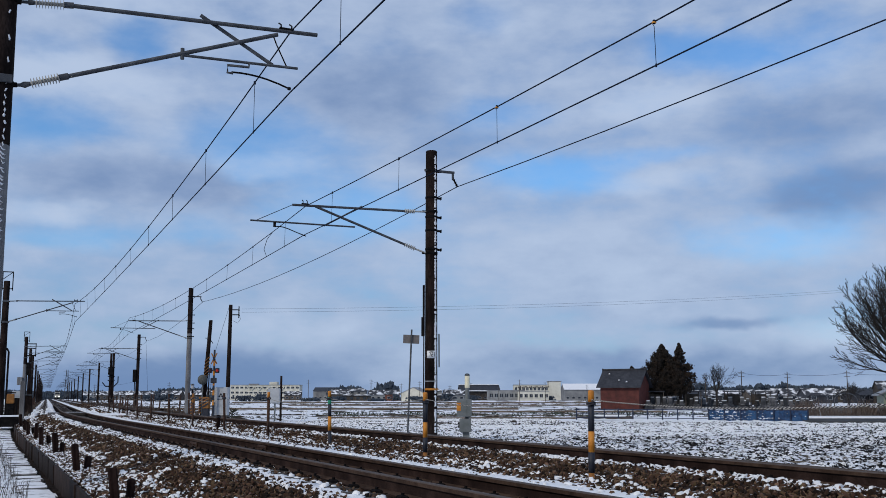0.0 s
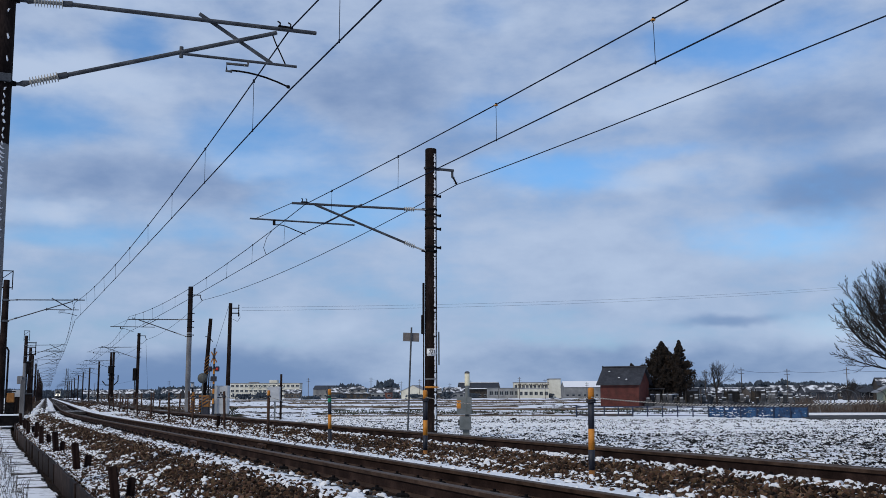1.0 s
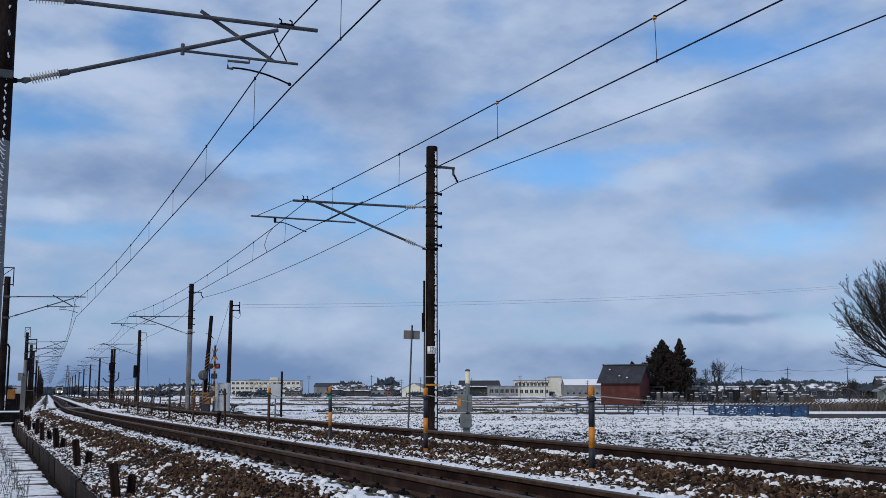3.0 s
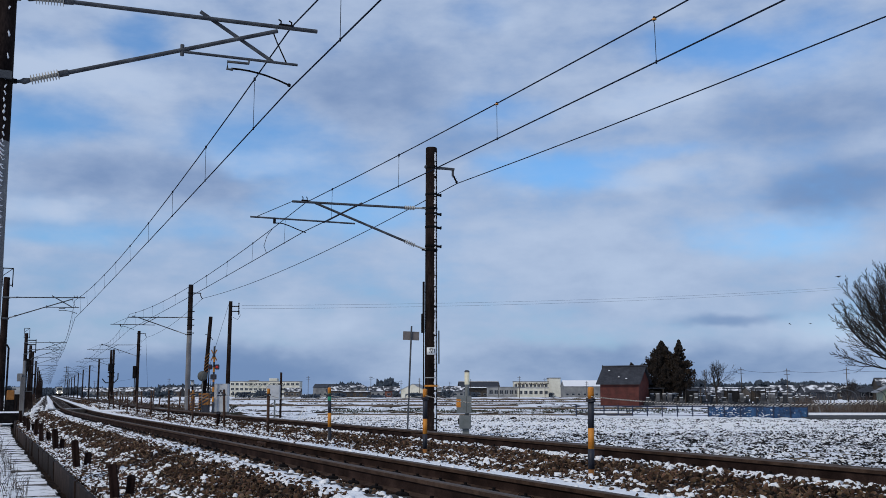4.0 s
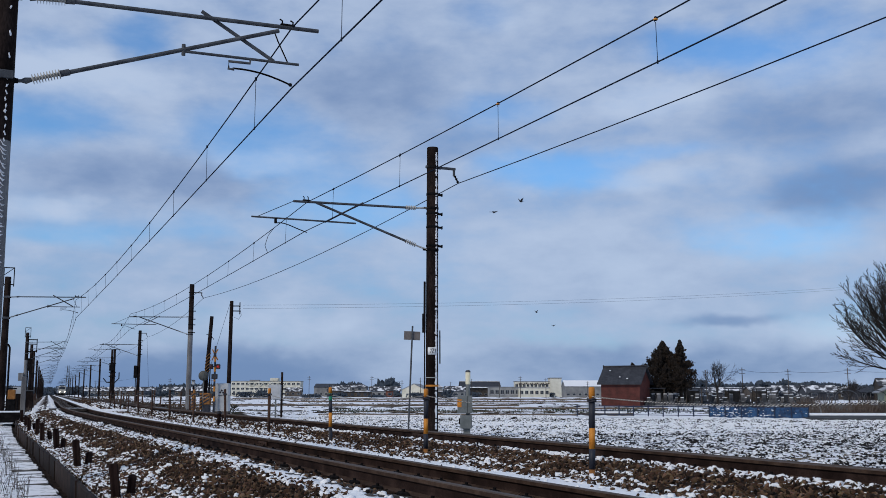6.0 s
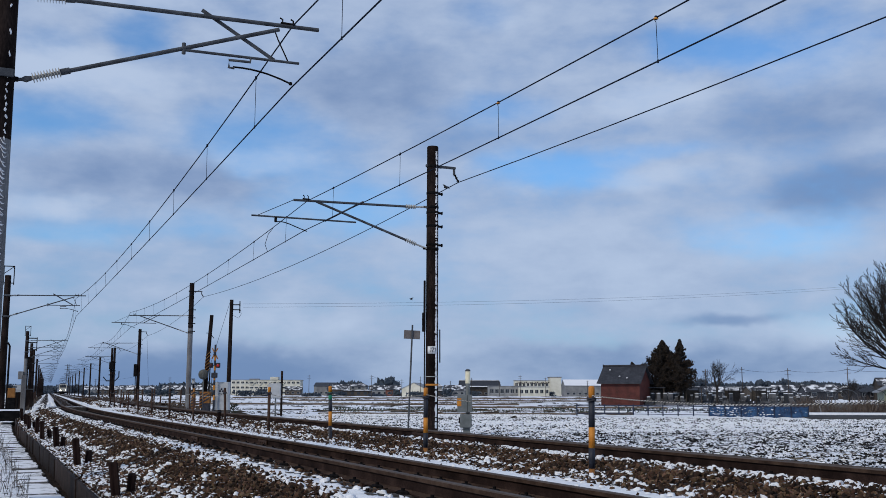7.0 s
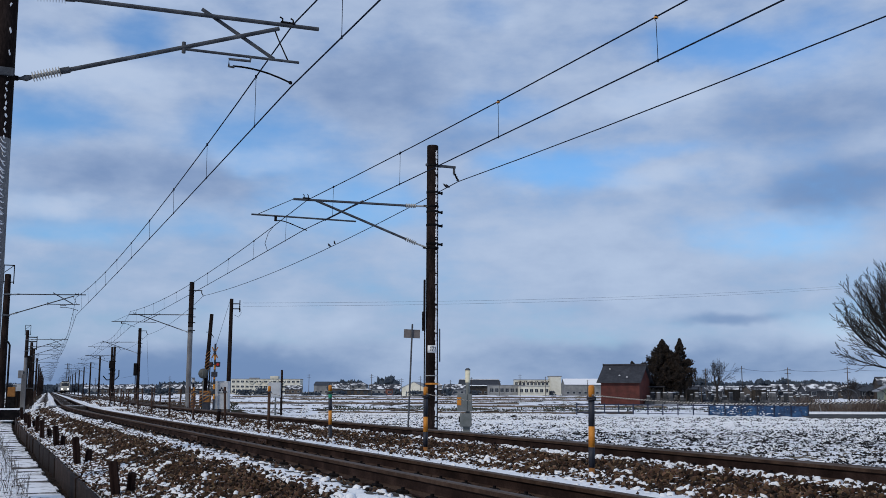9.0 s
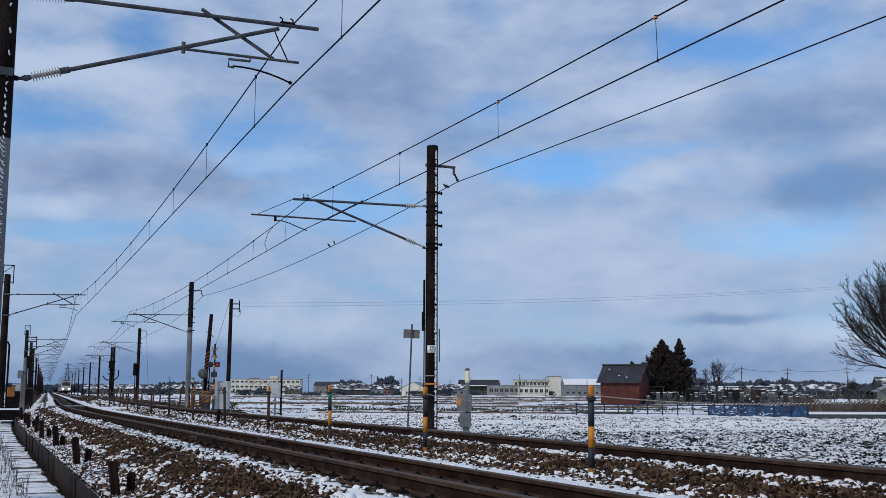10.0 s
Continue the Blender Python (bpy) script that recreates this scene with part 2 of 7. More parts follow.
def field_material():
    """Ploughed ground with rows of stubble and thin snow; object space is metres on the plan."""
    m = bpy.data.materials.new("snowy_field")
    m.use_nodes = True
    nt = m.node_tree
    N, L = nt.nodes.new, nt.links.new
    b = nt.nodes["Principled BSDF"]
    b.inputs["Roughness"].default_value = 0.9
    b.inputs["Specular IOR Level"].default_value = 0.25
    pos = N("ShaderNodeNewGeometry").outputs["Position"]

    def nz(sc, det=4, rg=0.6, off=(0, 0, 0)):
        mp = N("ShaderNodeMapping")
        mp.inputs[1].default_value = off
        mp.inputs[3].default_value = sc
        L(pos, mp.inputs[0])
        n = N("ShaderNodeTexNoise")
        n.inputs["Scale"].default_value, n.inputs["Detail"].default_value, n.inputs["Roughness"].default_value = 1.0, det, rg
        L(mp.outputs[0], n.inputs["Vector"])
        return n.outputs["Fac"]

    def mth(op, a, c, d=None):
        n = N("ShaderNodeMath")
        n.operation = op
        for i, v in enumerate((a, c, d)):
            if v is None:
                continue
            if hasattr(v, "is_output"):
                L(v, n.inputs[i])
            else:
                n.inputs[i].default_value = v
        return n.outputs[0]

    def step(x, a, c):
        n = N("ShaderNodeMapRange")
        n.interpolation_type = "SMOOTHSTEP"
        L(x, n.inputs[0])
        n.inputs[1].default_value, n.inputs[2].default_value = a, c
        return n.outputs[0]

    def mix(f, a, c):
        n = N("ShaderNodeMix")
        n.data_type = "RGBA"
        L(f, n.inputs[0])
        for i, v in ((6, a), (7, c)):
            if hasattr(v, "is_output"):
                L(v, n.inputs[i])
            else:
                n.inputs[i].default_value = (*v, 1)
        return n.outputs[2]

    sp = N("ShaderNodeSeparateXYZ")
    L(pos, sp.inputs[0])
    clod = nz((7.0, 8.0, 5), 5, 0.72)
    row = nz((3.2, 3.0, 1), 5, 0.7, (3, 0, 0))
    plots = nz((0.010, 0.055, 1), 7, 0.74, (0.4, 7.2, 0))
    tint = nz((0.003, 0.03, 1), 6, 0.7, (5, 1.7, 0))
    near = step(sp.outputs[1], 95.0, 30.0)
    soil = mix(step(clod, 0.35, 0.65), (0.016, 0.016, 0.019), (0.058, 0.050, 0.044))
    soil = mix(step(tint, 0.57, 0.60), soil, (0.13, 0.10, 0.065))
    soil = mix(step(nz((0.004, 0.034, 1), 6, 0.7, (9, 4, 0)), 0.59, 0.62), soil, (0.06, 0.085, 0.045))
    # thickness of the snow: rows, clods, and plots that hold more or less
    mid = lambda v: mth("SUBTRACT", v, 0.5)
    t = mth("MULTIPLY", mid(row), mth("MULTIPLY_ADD", near, 0.75, 0.25))
    t = mth("MULTIPLY_ADD", mid(clod), mth("MULTIPLY_ADD", near, 0.85, 0.12), t)
    t = mth("MULTIPLY_ADD", mid(plots), mth("MULTIPLY_ADD", near, -0.5, 1.2), t)
    height = mth("SUBTRACT", sp.outputs[2], -0.85)
    t = mth("MULTIPLY_ADD", height, -1.0, t)
    t = mth("MULTIPLY_ADD", near, -0.10, mth("ADD", t, 0.16))
    cover = step(t, -0.022, 0.022)
    snow = mix(clod, (0.72, 0.74, 0.78), (0.83, 0.84, 0.87))
    L(mix(cover, soil, snow), b.inputs["Base Color"])
    bp = N("ShaderNodeBump")
    bp.inputs["Strength"].default_value, bp.inputs["Distance"].default_value = 0.6, 0.06
    L(mth("MULTIPLY_ADD", cover, 0.5, clod), bp.inputs["Height"])
    L(bp.outputs[0], b.inputs["Normal"])
    return m


M["field"] = field_material()


def bed_material():
    """Ballast, coloured dark as the shade between stones, with drifts of snow in strips beside the rails; UV x is the
    distance from the near track's centre line.
    """
    m = bpy.data.materials.new("snowy_bed_shaded_gaps")
    m.use_nodes = True
    nt = m.node_tree
    N, L = nt.nodes.new, nt.links.new
    b = nt.nodes["Principled BSDF"]
    b.inputs["Roughness"].default_value = 0.95
    b.inputs["Specular IOR Level"].default_value = 0.08
    geo = N("ShaderNodeNewGeometry")
    at = N("ShaderNodeAttribute")
    at.attribute_name = "snowy"

    def nz(s, det, rg):
        n = N("ShaderNodeTexNoise")
        n.inputs["Scale"].default_value, n.inputs["Detail"].default_value, n.inputs["Roughness"].default_value = s, det, rg
        L(geo.outputs["Position"], n.inputs["Vector"])
        return n.outputs["Fac"]

    vor = N("ShaderNodeTexVoronoi")
    vor.inputs["Scale"].default_value = 22
    L(geo.outputs["Position"], vor.inputs["Vector"])
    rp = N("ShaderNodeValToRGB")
    # near-black brown: shade in the gaps between stones, put into the bed's colour
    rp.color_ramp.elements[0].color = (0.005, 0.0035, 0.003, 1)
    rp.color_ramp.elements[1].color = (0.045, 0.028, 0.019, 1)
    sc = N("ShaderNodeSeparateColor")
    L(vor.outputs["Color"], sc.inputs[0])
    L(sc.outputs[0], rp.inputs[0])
    add = N("ShaderNodeMath")
    add.operation = "MULTIPLY_ADD"
    L(nz(8.0, 6, 0.72), add.inputs[0])
    add.inputs[1].default_value = 1.5
    L(at.outputs["Fac"], add.inputs[2])
    st = N("ShaderNodeMapRange")
    st.interpolation_type = "SMOOTHSTEP"
    st.inputs[1].default_value, st.inputs[2].default_value = 1.22, 1.32
    L(add.outputs[0], st.inputs[0])
    mx = N("ShaderNodeMix")
    mx.data_type = "RGBA"
    L(st.outputs[0], mx.inputs[0])
    L(rp.outputs[0], mx.inputs[6])
    mx.inputs[7].default_value = (0.79, 0.80, 0.83, 1)
    L(mx.outputs[2], b.inputs["Base Color"])
    bp = N("ShaderNodeBump")
    bp.inputs["Strength"].default_value, bp.inputs["Distance"].default_value = 0.7, 0.03
    L(vor.outputs["Distance"], bp.inputs["Height"])
    L(bp.outputs[0], b.inputs["Normal"])
    return m


M["bed"] = bed_material()


# ---------------------------------------------------------------- mesh tools
class Build:
    """Collects boxes, tubes and sheets for one mesh."""

    def __init__(self):
        self.v, self.f, self.s, self.k = [], [], [], []
        self.mat = 0

    def add(self, vs, fs, smooth=False):
        o = len(self.v)
        self.v += [tuple(p) for p in vs]
        self.f += [tuple(i + o for i in f) for f in fs]
        self.s += [smooth] * len(fs)
        self.k += [self.mat] * len(fs)
        return self

    def box(self, c, size, bevel=0.0, m=None):
        """A box about c, with its edges broken by bevel."""
        x, y, z = (a / 2 for a in size)
        b = min(bevel, 0.45 * min(size))
        if b <= 0:
            vs = [(i * x, j * y, k * z) for k in (-1, 1) for i, j in ((-1, -1), (1, -1), (1, 1), (-1, 1))]
            fs = [(3, 2, 1, 0), (4, 5, 6, 7)] + [(i, (i + 1) % 4, (i + 1) % 4 + 4, i + 4) for i in range(4)]
        else:
            ring = lambda dx, dy, zz: [(-dx, -dy + b, zz), (-dx + b, -dy, zz), (dx - b, -dy, zz), (dx, -dy + b, zz),
                                       (dx, dy - b, zz), (dx - b, dy, zz), (-dx + b, dy, zz), (-dx, dy - b, zz)]
            vs = ring(x - b, y - b, -z) + ring(x, y, -z + b) + ring(x, y, z - b) + ring(x - b, y - b, z)
            fs = [tuple(range(7, -1, -1)), tuple(range(24, 32))]
            for r in range(3):
                fs += [(r * 8 + i, r * 8 + (i + 1) % 8, r * 8 + 8 + (i + 1) % 8, r * 8 + 8 + i) for i in range(8)]
        mm = m if m is not None else Matrix.Identity(4)
        t = Matrix.Translation(c)
        return self.add([t @ (mm @ Vector(p)) if m is not None else (p[0] + c[0], p[1] + c[1], p[2] + c[2]) for p in vs], fs)

    def tube(self, pts, r, n=8, caps=True, smooth=True):
        """A round bar along pts; r: one radius, or one for each point."""
        pts = [Vector(p) for p in pts]
        rs = r if isinstance(r, (list, tuple)) else [r] * len(pts)
        vs, fs = [], []
        ref = None
        for i, p in enumerate(pts):
            d = (pts[min(i + 1, len(pts) - 1)] - pts[max(i - 1, 0)]).normalized()
            if ref is None or abs(ref.dot(d)) > 0.98:
                ref = Vector((0, 0, 1)) if abs(d.z) < 0.9 else Vector((1, 0, 0))
            a = ref.cross(d).normalized()
            c = d.cross(a)
            ref = c
            vs += [p + (a * math.cos(q) + c * math.sin(q)) * rs[i] for q in (2 * math.pi * j / n for j in range(n))]
        for i in range(len(pts) - 1):
            fs += [(i * n + j, i * n + (j + 1) % n, i * n + n + (j + 1) % n, i * n + n + j) for j in range(n)]
        self.add(vs, fs, smooth)
        if caps:
            e = len(pts) - 1
            self.add([vs[j] for j in range(n)][::-1] + [vs[e * n + j] for j in range(n)],
                     [tuple(range(n)), tuple(range(n, 2 * n))])
        return self

    def lathe(self, rows, n=16, at=(0, 0, 0)):
        """Turned about z: rows of (radius, height)."""
        vs, fs = [], []
        for r, z in rows:
            vs += [(at[0] + r * math.cos(2 * math.pi * j / n), at[1] + r * math.sin(2 * math.pi * j / n), at[2] + z) for j in range(n)]
        for i in range(len(rows) - 1):
            fs += [(i * n + j, i * n + (j + 1) % n, i * n + n + (j + 1) % n, i * n + n + j) for j in range(n)]
        fs.append(tuple(range(n - 1, -1, -1)))
        fs.append(tuple((len(rows) - 1) * n + j for j in range(n)))
        return self.add(vs, fs, True)

    def mesh(self, name, mats):
        me = bpy.data.meshes.new(name)
        me.from_pydata(self.v, [], self.f)
        me.polygons.foreach_set("use_smooth", self.s)
        for mt in mats if isinstance(mats, (list, tuple)) else [mats]:
            me.materials.append(mt)
        me.polygons.foreach_set("material_index", self.k)
        me.update()
        return me


def part(name, b, mat, parent=None, label="", at=None):
    """One mesh object under a thing or a part."""
    o = new(name, b.mesh(name, mat) if isinstance(b, Build) else b)
    if parent is not None:
        o.parent = parent
    if at is not None:
        o.matrix_basis = at
    if label:
        tagged(o, label)
    return o


def thing(name, label, category, m=None, group="", kind=""):
    o = new(name)
    if m is not None:
        o.matrix_basis = m
    return tagged(o, label, category, group, kind)


# ---------------------------------------------------------------- the line of the railway
SP = 3.96            # between the two centre lines
CANT = {0.0: 0.073, SP: 0.087}    # by this much the rail on the outside of the curve stands higher
HALF = 0.566         # half the distance between the rails' middles


def _line():
    s = np.linspace(-60, 2600, 10641)
    ds = s[1] - s[0]
    a, b = (31.103 - 14.5) / 0.91, (56.71 - 14.5) / 0.92
    hd = np.radians(23.96 + (20.75 - 23.96) * np.clip((s - a) / (b - a), 0, 1))
    x, y = np.cumsum(-np.sin(hd) * ds), np.cumsum(np.cos(hd) * ds)
    i = int(np.argmin(abs(s)))
    return s, x - x[i] - 2.225, y - y[i] + 14.5, hd


LS, LX, LY, LH = _line()


def tp(s, off=0.0, z=0.0):
    """The place s metres along the near track, off metres to its right."""
    hd = float(np.interp(s, LS, LH))
    return Vector((float(np.interp(s, LS, LX)) + off * math.cos(hd), float(np.interp(s, LS, LY)) + off * math.sin(hd), z))


def tm(s, off=0.0, z=0.0, turn=0.0):
    """A pose on the line: x to the right across the track, y along it, away."""
    hd = float(np.interp(s, LS, LH))
    return Matrix.Translation(tp(s, off, z)) @ Matrix.Rotation(hd + radians(turn), 4, "Z")

# ---------------------------------------------------------------- ground, bed and rails
FIELD = -0.85


def lines(*stretches):
    out = []
    for a, b, n in stretches:
        out += list(np.linspace(a, b, n, endpoint=False))
    return np.array(out + [stretches[-1][1]])


def make_ground():
    xs = lines((-3500, -300, 12), (-300, -30, 20), (-30, 45, 190), (45, 300, 24), (300, 3500, 12))
    ys = lines((-400, 10, 8), (10, 75, 210), (75, 140, 50), (140, 500, 30), (500, 4500, 20))
    gx, gy = np.meshgrid(xs, ys)
    rng = np.random.default_rng(3)
    near = np.clip((95 - gy) / 60, 0, 1) * np.clip((gx + 12) / 10, 0, 1)
    gz = FIELD + near * (0.028 * np.sin(gy * 2 * np.pi / 0.72 + 0.6 * np.sin(gx * 0.4)) + 0.03 * rng.standard_normal(gx.shape))
    n, m = gx.shape
    v = np.stack([gx, gy, gz], -1).reshape(-1, 3)
    i = np.arange(n * m).reshape(n, m)
    f = np.stack([i[:-1, :-1], i[:-1, 1:], i[1:, 1:], i[1:, :-1]], -1).reshape(-1, 4)
    me = bpy.data.meshes.new("ground")
    me.from_pydata(v.tolist(), [], f.tolist())
    me.materials.append(M["field"])
    me.polygons.foreach_set("use_smooth", [True] * len(f))
    tagged(new("ground", me), "flat ploughed field with thin patchy snow and dark soil rows", "field", kind="structure")


make_ground()

# distance from the near track's centre line, height, readiness to hold snow
BED = [(-16, -1.0, 0.7), (-9, -0.84, 0.7), (-6, -0.74, 0.75), (-4.6, -0.66, 0.7), (-3.4, -0.65, 0.64), (-2.76, -0.68, 0.4), (-2.72, -0.69, 0.1), (-2.60, -0.70, 0.0),
       (-2.57, -0.42, 0.5), (-2.2, -0.38, 0.62), (-1.8, -0.27, 0.45), (-1.45, -0.14, 0.3), (-1.2, -0.10, 0.45), (-0.95, -0.085, 0.9),
       (-0.72, -0.095, 0.95), (-0.5, -0.11, 0.4), (0, -0.145, 0.3), (0.5, -0.165, 0.4), (0.75, -0.165, 0.9), (1.1, -0.155, 0.92), (1.45, -0.155, 0.75),
       (1.75, -0.155, 0.45), (2.2, -0.145, 0.32), (2.7, -0.08, 0.35), (3.1, -0.065, 0.55), (3.35, -0.07, 0.55), (3.96, -0.12, 0.35), (4.5, -0.165, 0.35),
       (5.2, -0.19, 0.6), (5.7, -0.28, 0.5), (6.5, -0.6, 0.6), (7.3, -0.72, 0.7), (9.5, -0.8, 0.75), (12, -0.95, 0.7)]
BO, BZ, BS = (np.array(c) for c in zip(*BED))


def make_bed():
    ss = lines((-40, 40, 160), (40, 160, 80), (160, 600, 60), (600, 2500, 30))
    verts, w = [], []
    rng = np.random.default_rng(5)
    for s in ss:
        for o, z, k in BED:
            j = rng.normal(0, 0.012) if -9 < o < 9 else 0
            verts.append(tuple(tp(s, o, z + j)))
            w.append(k)
    n, m = len(ss), len(BED)
    i = np.arange(n * m).reshape(n, m)
    f = np.stack([i[:-1, :-1], i[:-1, 1:], i[1:, 1:], i[1:, :-1]], -1).reshape(-1, 4)
    me = bpy.data.meshes.new("ballast_bed")
    me.from_pydata(verts, [], f.tolist())
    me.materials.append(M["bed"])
    at = me.attributes.new("snowy", "FLOAT", "POINT")
    at.data.foreach_set("value", w)
    tagged(new("ballast_bed", me), "low railway bed of ballast, coloured dark as shaded gaps, with drifts of snow", "ballast", kind="structure")


make_bed()

RAIL = [(-0.0725, -0.153), (0.0725, -0.153), (0.0725, -0.140), (0.014, -0.122), (0.010, -0.10), (0.010, -0.055), (0.0335, -0.038),
        (0.0335, -0.008), (0.026, 0.0), (-0.026, 0.0), (-0.0335, -0.008), (-0.0335, -0.038), (-0.010, -0.055), (-0.010, -0.10),
        (-0.014, -0.122), (-0.0725, -0.140)]


def cant_at(s, centre):
    """The cant runs out where the line becomes straight."""
    u = min(1.0, max(0.0, (s - 70) / 60))
    return CANT[centre] * (1 - u * u * (3 - 2 * u))


def make_rail(centre, sg, s0, s1, step):
    """One length of rail, with the joint bars at its near end."""
    off, high = centre + sg * HALF, sg < 0
    ss = lines((s0 + 0.004, s1 - 0.004, max(1, round((s1 - s0) / step))))
    b = Build()
    n = len(RAIL)
    vs = [tp(s, off + x, (cant_at(s, centre) if high else 0.0) + h) for s in ss for x, h in RAIL]
    b.add(vs, [(i * n + j, i * n + (j + 1) % n, i * n + n + (j + 1) % n, i * n + n + j) for i in range(len(ss) - 1) for j in range(n)])
    b.add([vs[j] for j in range(n)], [tuple(range(n - 1, -1, -1))])
    for i in range(len(b.f)):
        # 1: head top; 2: foot slopes and head sides, light painted in; 0: rest
        b.k[i] = (1 if i % n in (7, 8, 9) else 2 if i % n in (2, 14, 6, 10) else 0) if i < n * (len(ss) - 1) else 0
    o = part("rail", b, [M["rail"], M["rail_top"], M["rail_lit"]])
    tagged(o, "rust-brown steel rail with a dull worn head", "rail", "rails of the two tracks")
    if s1 < 110:
        for side in (-1, 1):
            z = CANT[centre] if high else 0.0
            b = Build().box((0, 0, 0), (0.022, 0.56, 0.075), 0.006)
            for y in (-0.2, -0.07, 0.07, 0.2):
                b.tube([(0, y, 0), (side * 0.03, y, 0)], 0.014, 6)
            part("joint_bar", b, M["rust"], o, at=tm(s0, off + side * 0.028, z - 0.088))


for centre in (0.0, SP):
    for sg in (-1, 1):
        for k in range(-2, 4):
            make_rail(centre, sg, 3.2 + 25 * k, 28.2 + 25 * k, 1.0)
        make_rail(centre, sg, 103.2, 2300, 20.0)

# ---------------------------------------------------------------- overhead line
CONTACT = 5.15


def ribbed(b, p, q, r=0.066, ribs=8, core=0.026):
    """A long-rod insulator from p to q with its sheds."""
    p, q = Vector(p), Vector(q)
    pts, rs = [p], [core * 1.1]
    for i in range(ribs):
        for u, k in ((0.15, core), (0.4, core), (0.5, r), (0.58, r), (0.68, core)):
            pts.append(p.lerp(q, (i + u) / ribs))
            rs.append(k)
    pts.append(q)
    rs.append(core * 1.1)
    b.tube(pts, rs, 10)
    return b


def shaft(height, r_top, foot=-0.6, taper=1 / 150, n=18, split=None, wobble=0.0):
    """The round shaft of a pole; its axis is z."""
    b = Build()
    zs = [foot + (height - foot) * i / 12 for i in range(13)]
    if split:
        zs = sorted(zs + [split - 0.004, split + 0.004])
    rows = [(r_top + (height - z) * taper, z) for z in zs]
    rows += [(r_top * 0.93, height + 0.02), (r_top * 0.5, height + 0.028)]
    b.lathe(rows, n)
    if split:
        for i, f in enumerate(b.f):
            b.k[i] = 0 if sum(b.v[j][2] for j in f) / len(f) > split else 1
    return b


def band(z, r, ear=0.12, side=1):
    b = Build()
    b.lathe([(r, z - 0.035), (r + 0.012, z - 0.03), (r + 0.012, z + 0.03), (r, z + 0.035)], 18)
    b.box((side * (r + ear / 2), 0, z), (ear, 0.05, 0.06), 0.006)
    return b


def bracket(t, sign, base):
    """The hinged arm: sign +1 reaches to +x. base: from the pole's axis to the track's centre line."""
    X = lambda u: sign * (base + u)          # u: distance past the centre line, seen from the pole
    g, p = M["galv"], M["porcelain"]
    b = Build()
    b.tube([(X(-3.02), 0, 5.95), (X(0.46), 0, 6.04)], 0.030, 10)
    part("top_tube", b, g, t)
    b = Build()
    ribbed(b, (X(-3.46), 0, 5.918), (X(-3.08), 0, 5.945), 0.07, 10)
    i = part("insulator", b, p, t, "grey ribbed porcelain insulator")
    b = Build().tube([(X(-3.70), 0, 5.9), (X(-3.55), 0, 5.912), (X(-3.53), 0, 5.914), (X(-3.46), 0, 5.918)], [0.02, 0.024, 0.042, 0.03], 8)
    part("end_fitting", b, g, i)
    part("end_fitting", Build().tube([(X(-3.09), 0, 5.945), (X(-2.97), 0, 5.955)], 0.042, 10), g, i)
    b = Build()
    b.tube([(X(-3.05), 0, 4.94), (X(-0.14), 0, 5.96)], 0.030, 10)
    part("strut_tube", b, g, t)
    b = Build()
    ribbed(b, (X(-3.46), 0, 4.797), (X(-3.1), 0, 4.925), 0.07, 10)
    i = part("insulator", b, p, t, "grey ribbed porcelain insulator")
    b = Build().tube([(X(-3.72), 0, 4.745), (X(-3.58), 0, 4.765), (X(-3.53), 0, 4.774), (X(-3.46), 0, 4.797)], [0.02, 0.024, 0.045, 0.03], 8)
    part("end_fitting", b, g, i)
    part("end_fitting", Build().tube([(X(-3.11), 0, 4.922), (X(-2.99), 0, 4.962)], 0.044, 10), g, i)
    b = Build()
    d = Vector((X(-0.19) - X(-1.26), 0, 5.50 - 6.10))
    b.box(((X(-0.19) + X(-1.26)) / 2, 0.045, 5.80), (d.length, 0.012, 0.055), 0.003, Matrix.Rotation(math.atan2(-d.z, d.x), 4, "Y"))
    part("brace", b, g, t)
    b = Build()
    b.tube([(X(-1.48), 0.0, 5.46), (X(0.17), 0.0, 5.485)], 0.021, 8)
    b.tube([(X(-1.50), 0.0, 5.40), (X(-1.50), 0.0, 5.56)], 0.028, 8)
    part("steady_tube", b, g, t)
    b = Build()
    b.tube([(X(-0.20), 0, 5.92), (X(-0.15), 0, 5.8), (X(0.0), 0, 5.50)], 0.010, 6)
    part("hanger_rod", b, M["iron"], t)
    b = Build()
    b.tube([(X(-0.55), 0, 5.47), (X(-0.55), 0, 5.41), (X(-0.86), 0, 5.40), (X(-0.86), 0, 5.29), (X(-0.78), 0, 5.29)], 0.020, 8)
    part("drop_bracket", b, g, t)
    b = Build()
    pts = [(X(-0.80 + 0.86 * k), 0.0, 5.305 + 0.02 * math.sin(k * 3.1) - 0.145 * k ** 1.7) for k in (0, 0.15, 0.3, 0.45, 0.6, 0.8, 1.0)]
    b.tube(pts, 0.014, 8)
    b.box((X(0.05), 0, 5.165), (0.05, 0.03, 0.05), 0.008)
    part("registration_arm", b, M["iron"], t)
    b = Build()
    for u in (-0.09, 0.07):
        b.tube([(X(u), 0, 6.05), (X(u), 0, 6.12), (X(u - 0.04), 0, 6.14)], 0.012, 6)
    b.box((X(-0.01), 0, 6.06), (0.22, 0.06, 0.035), 0.008)
    part("wire_saddle", b, M["iron"], t)


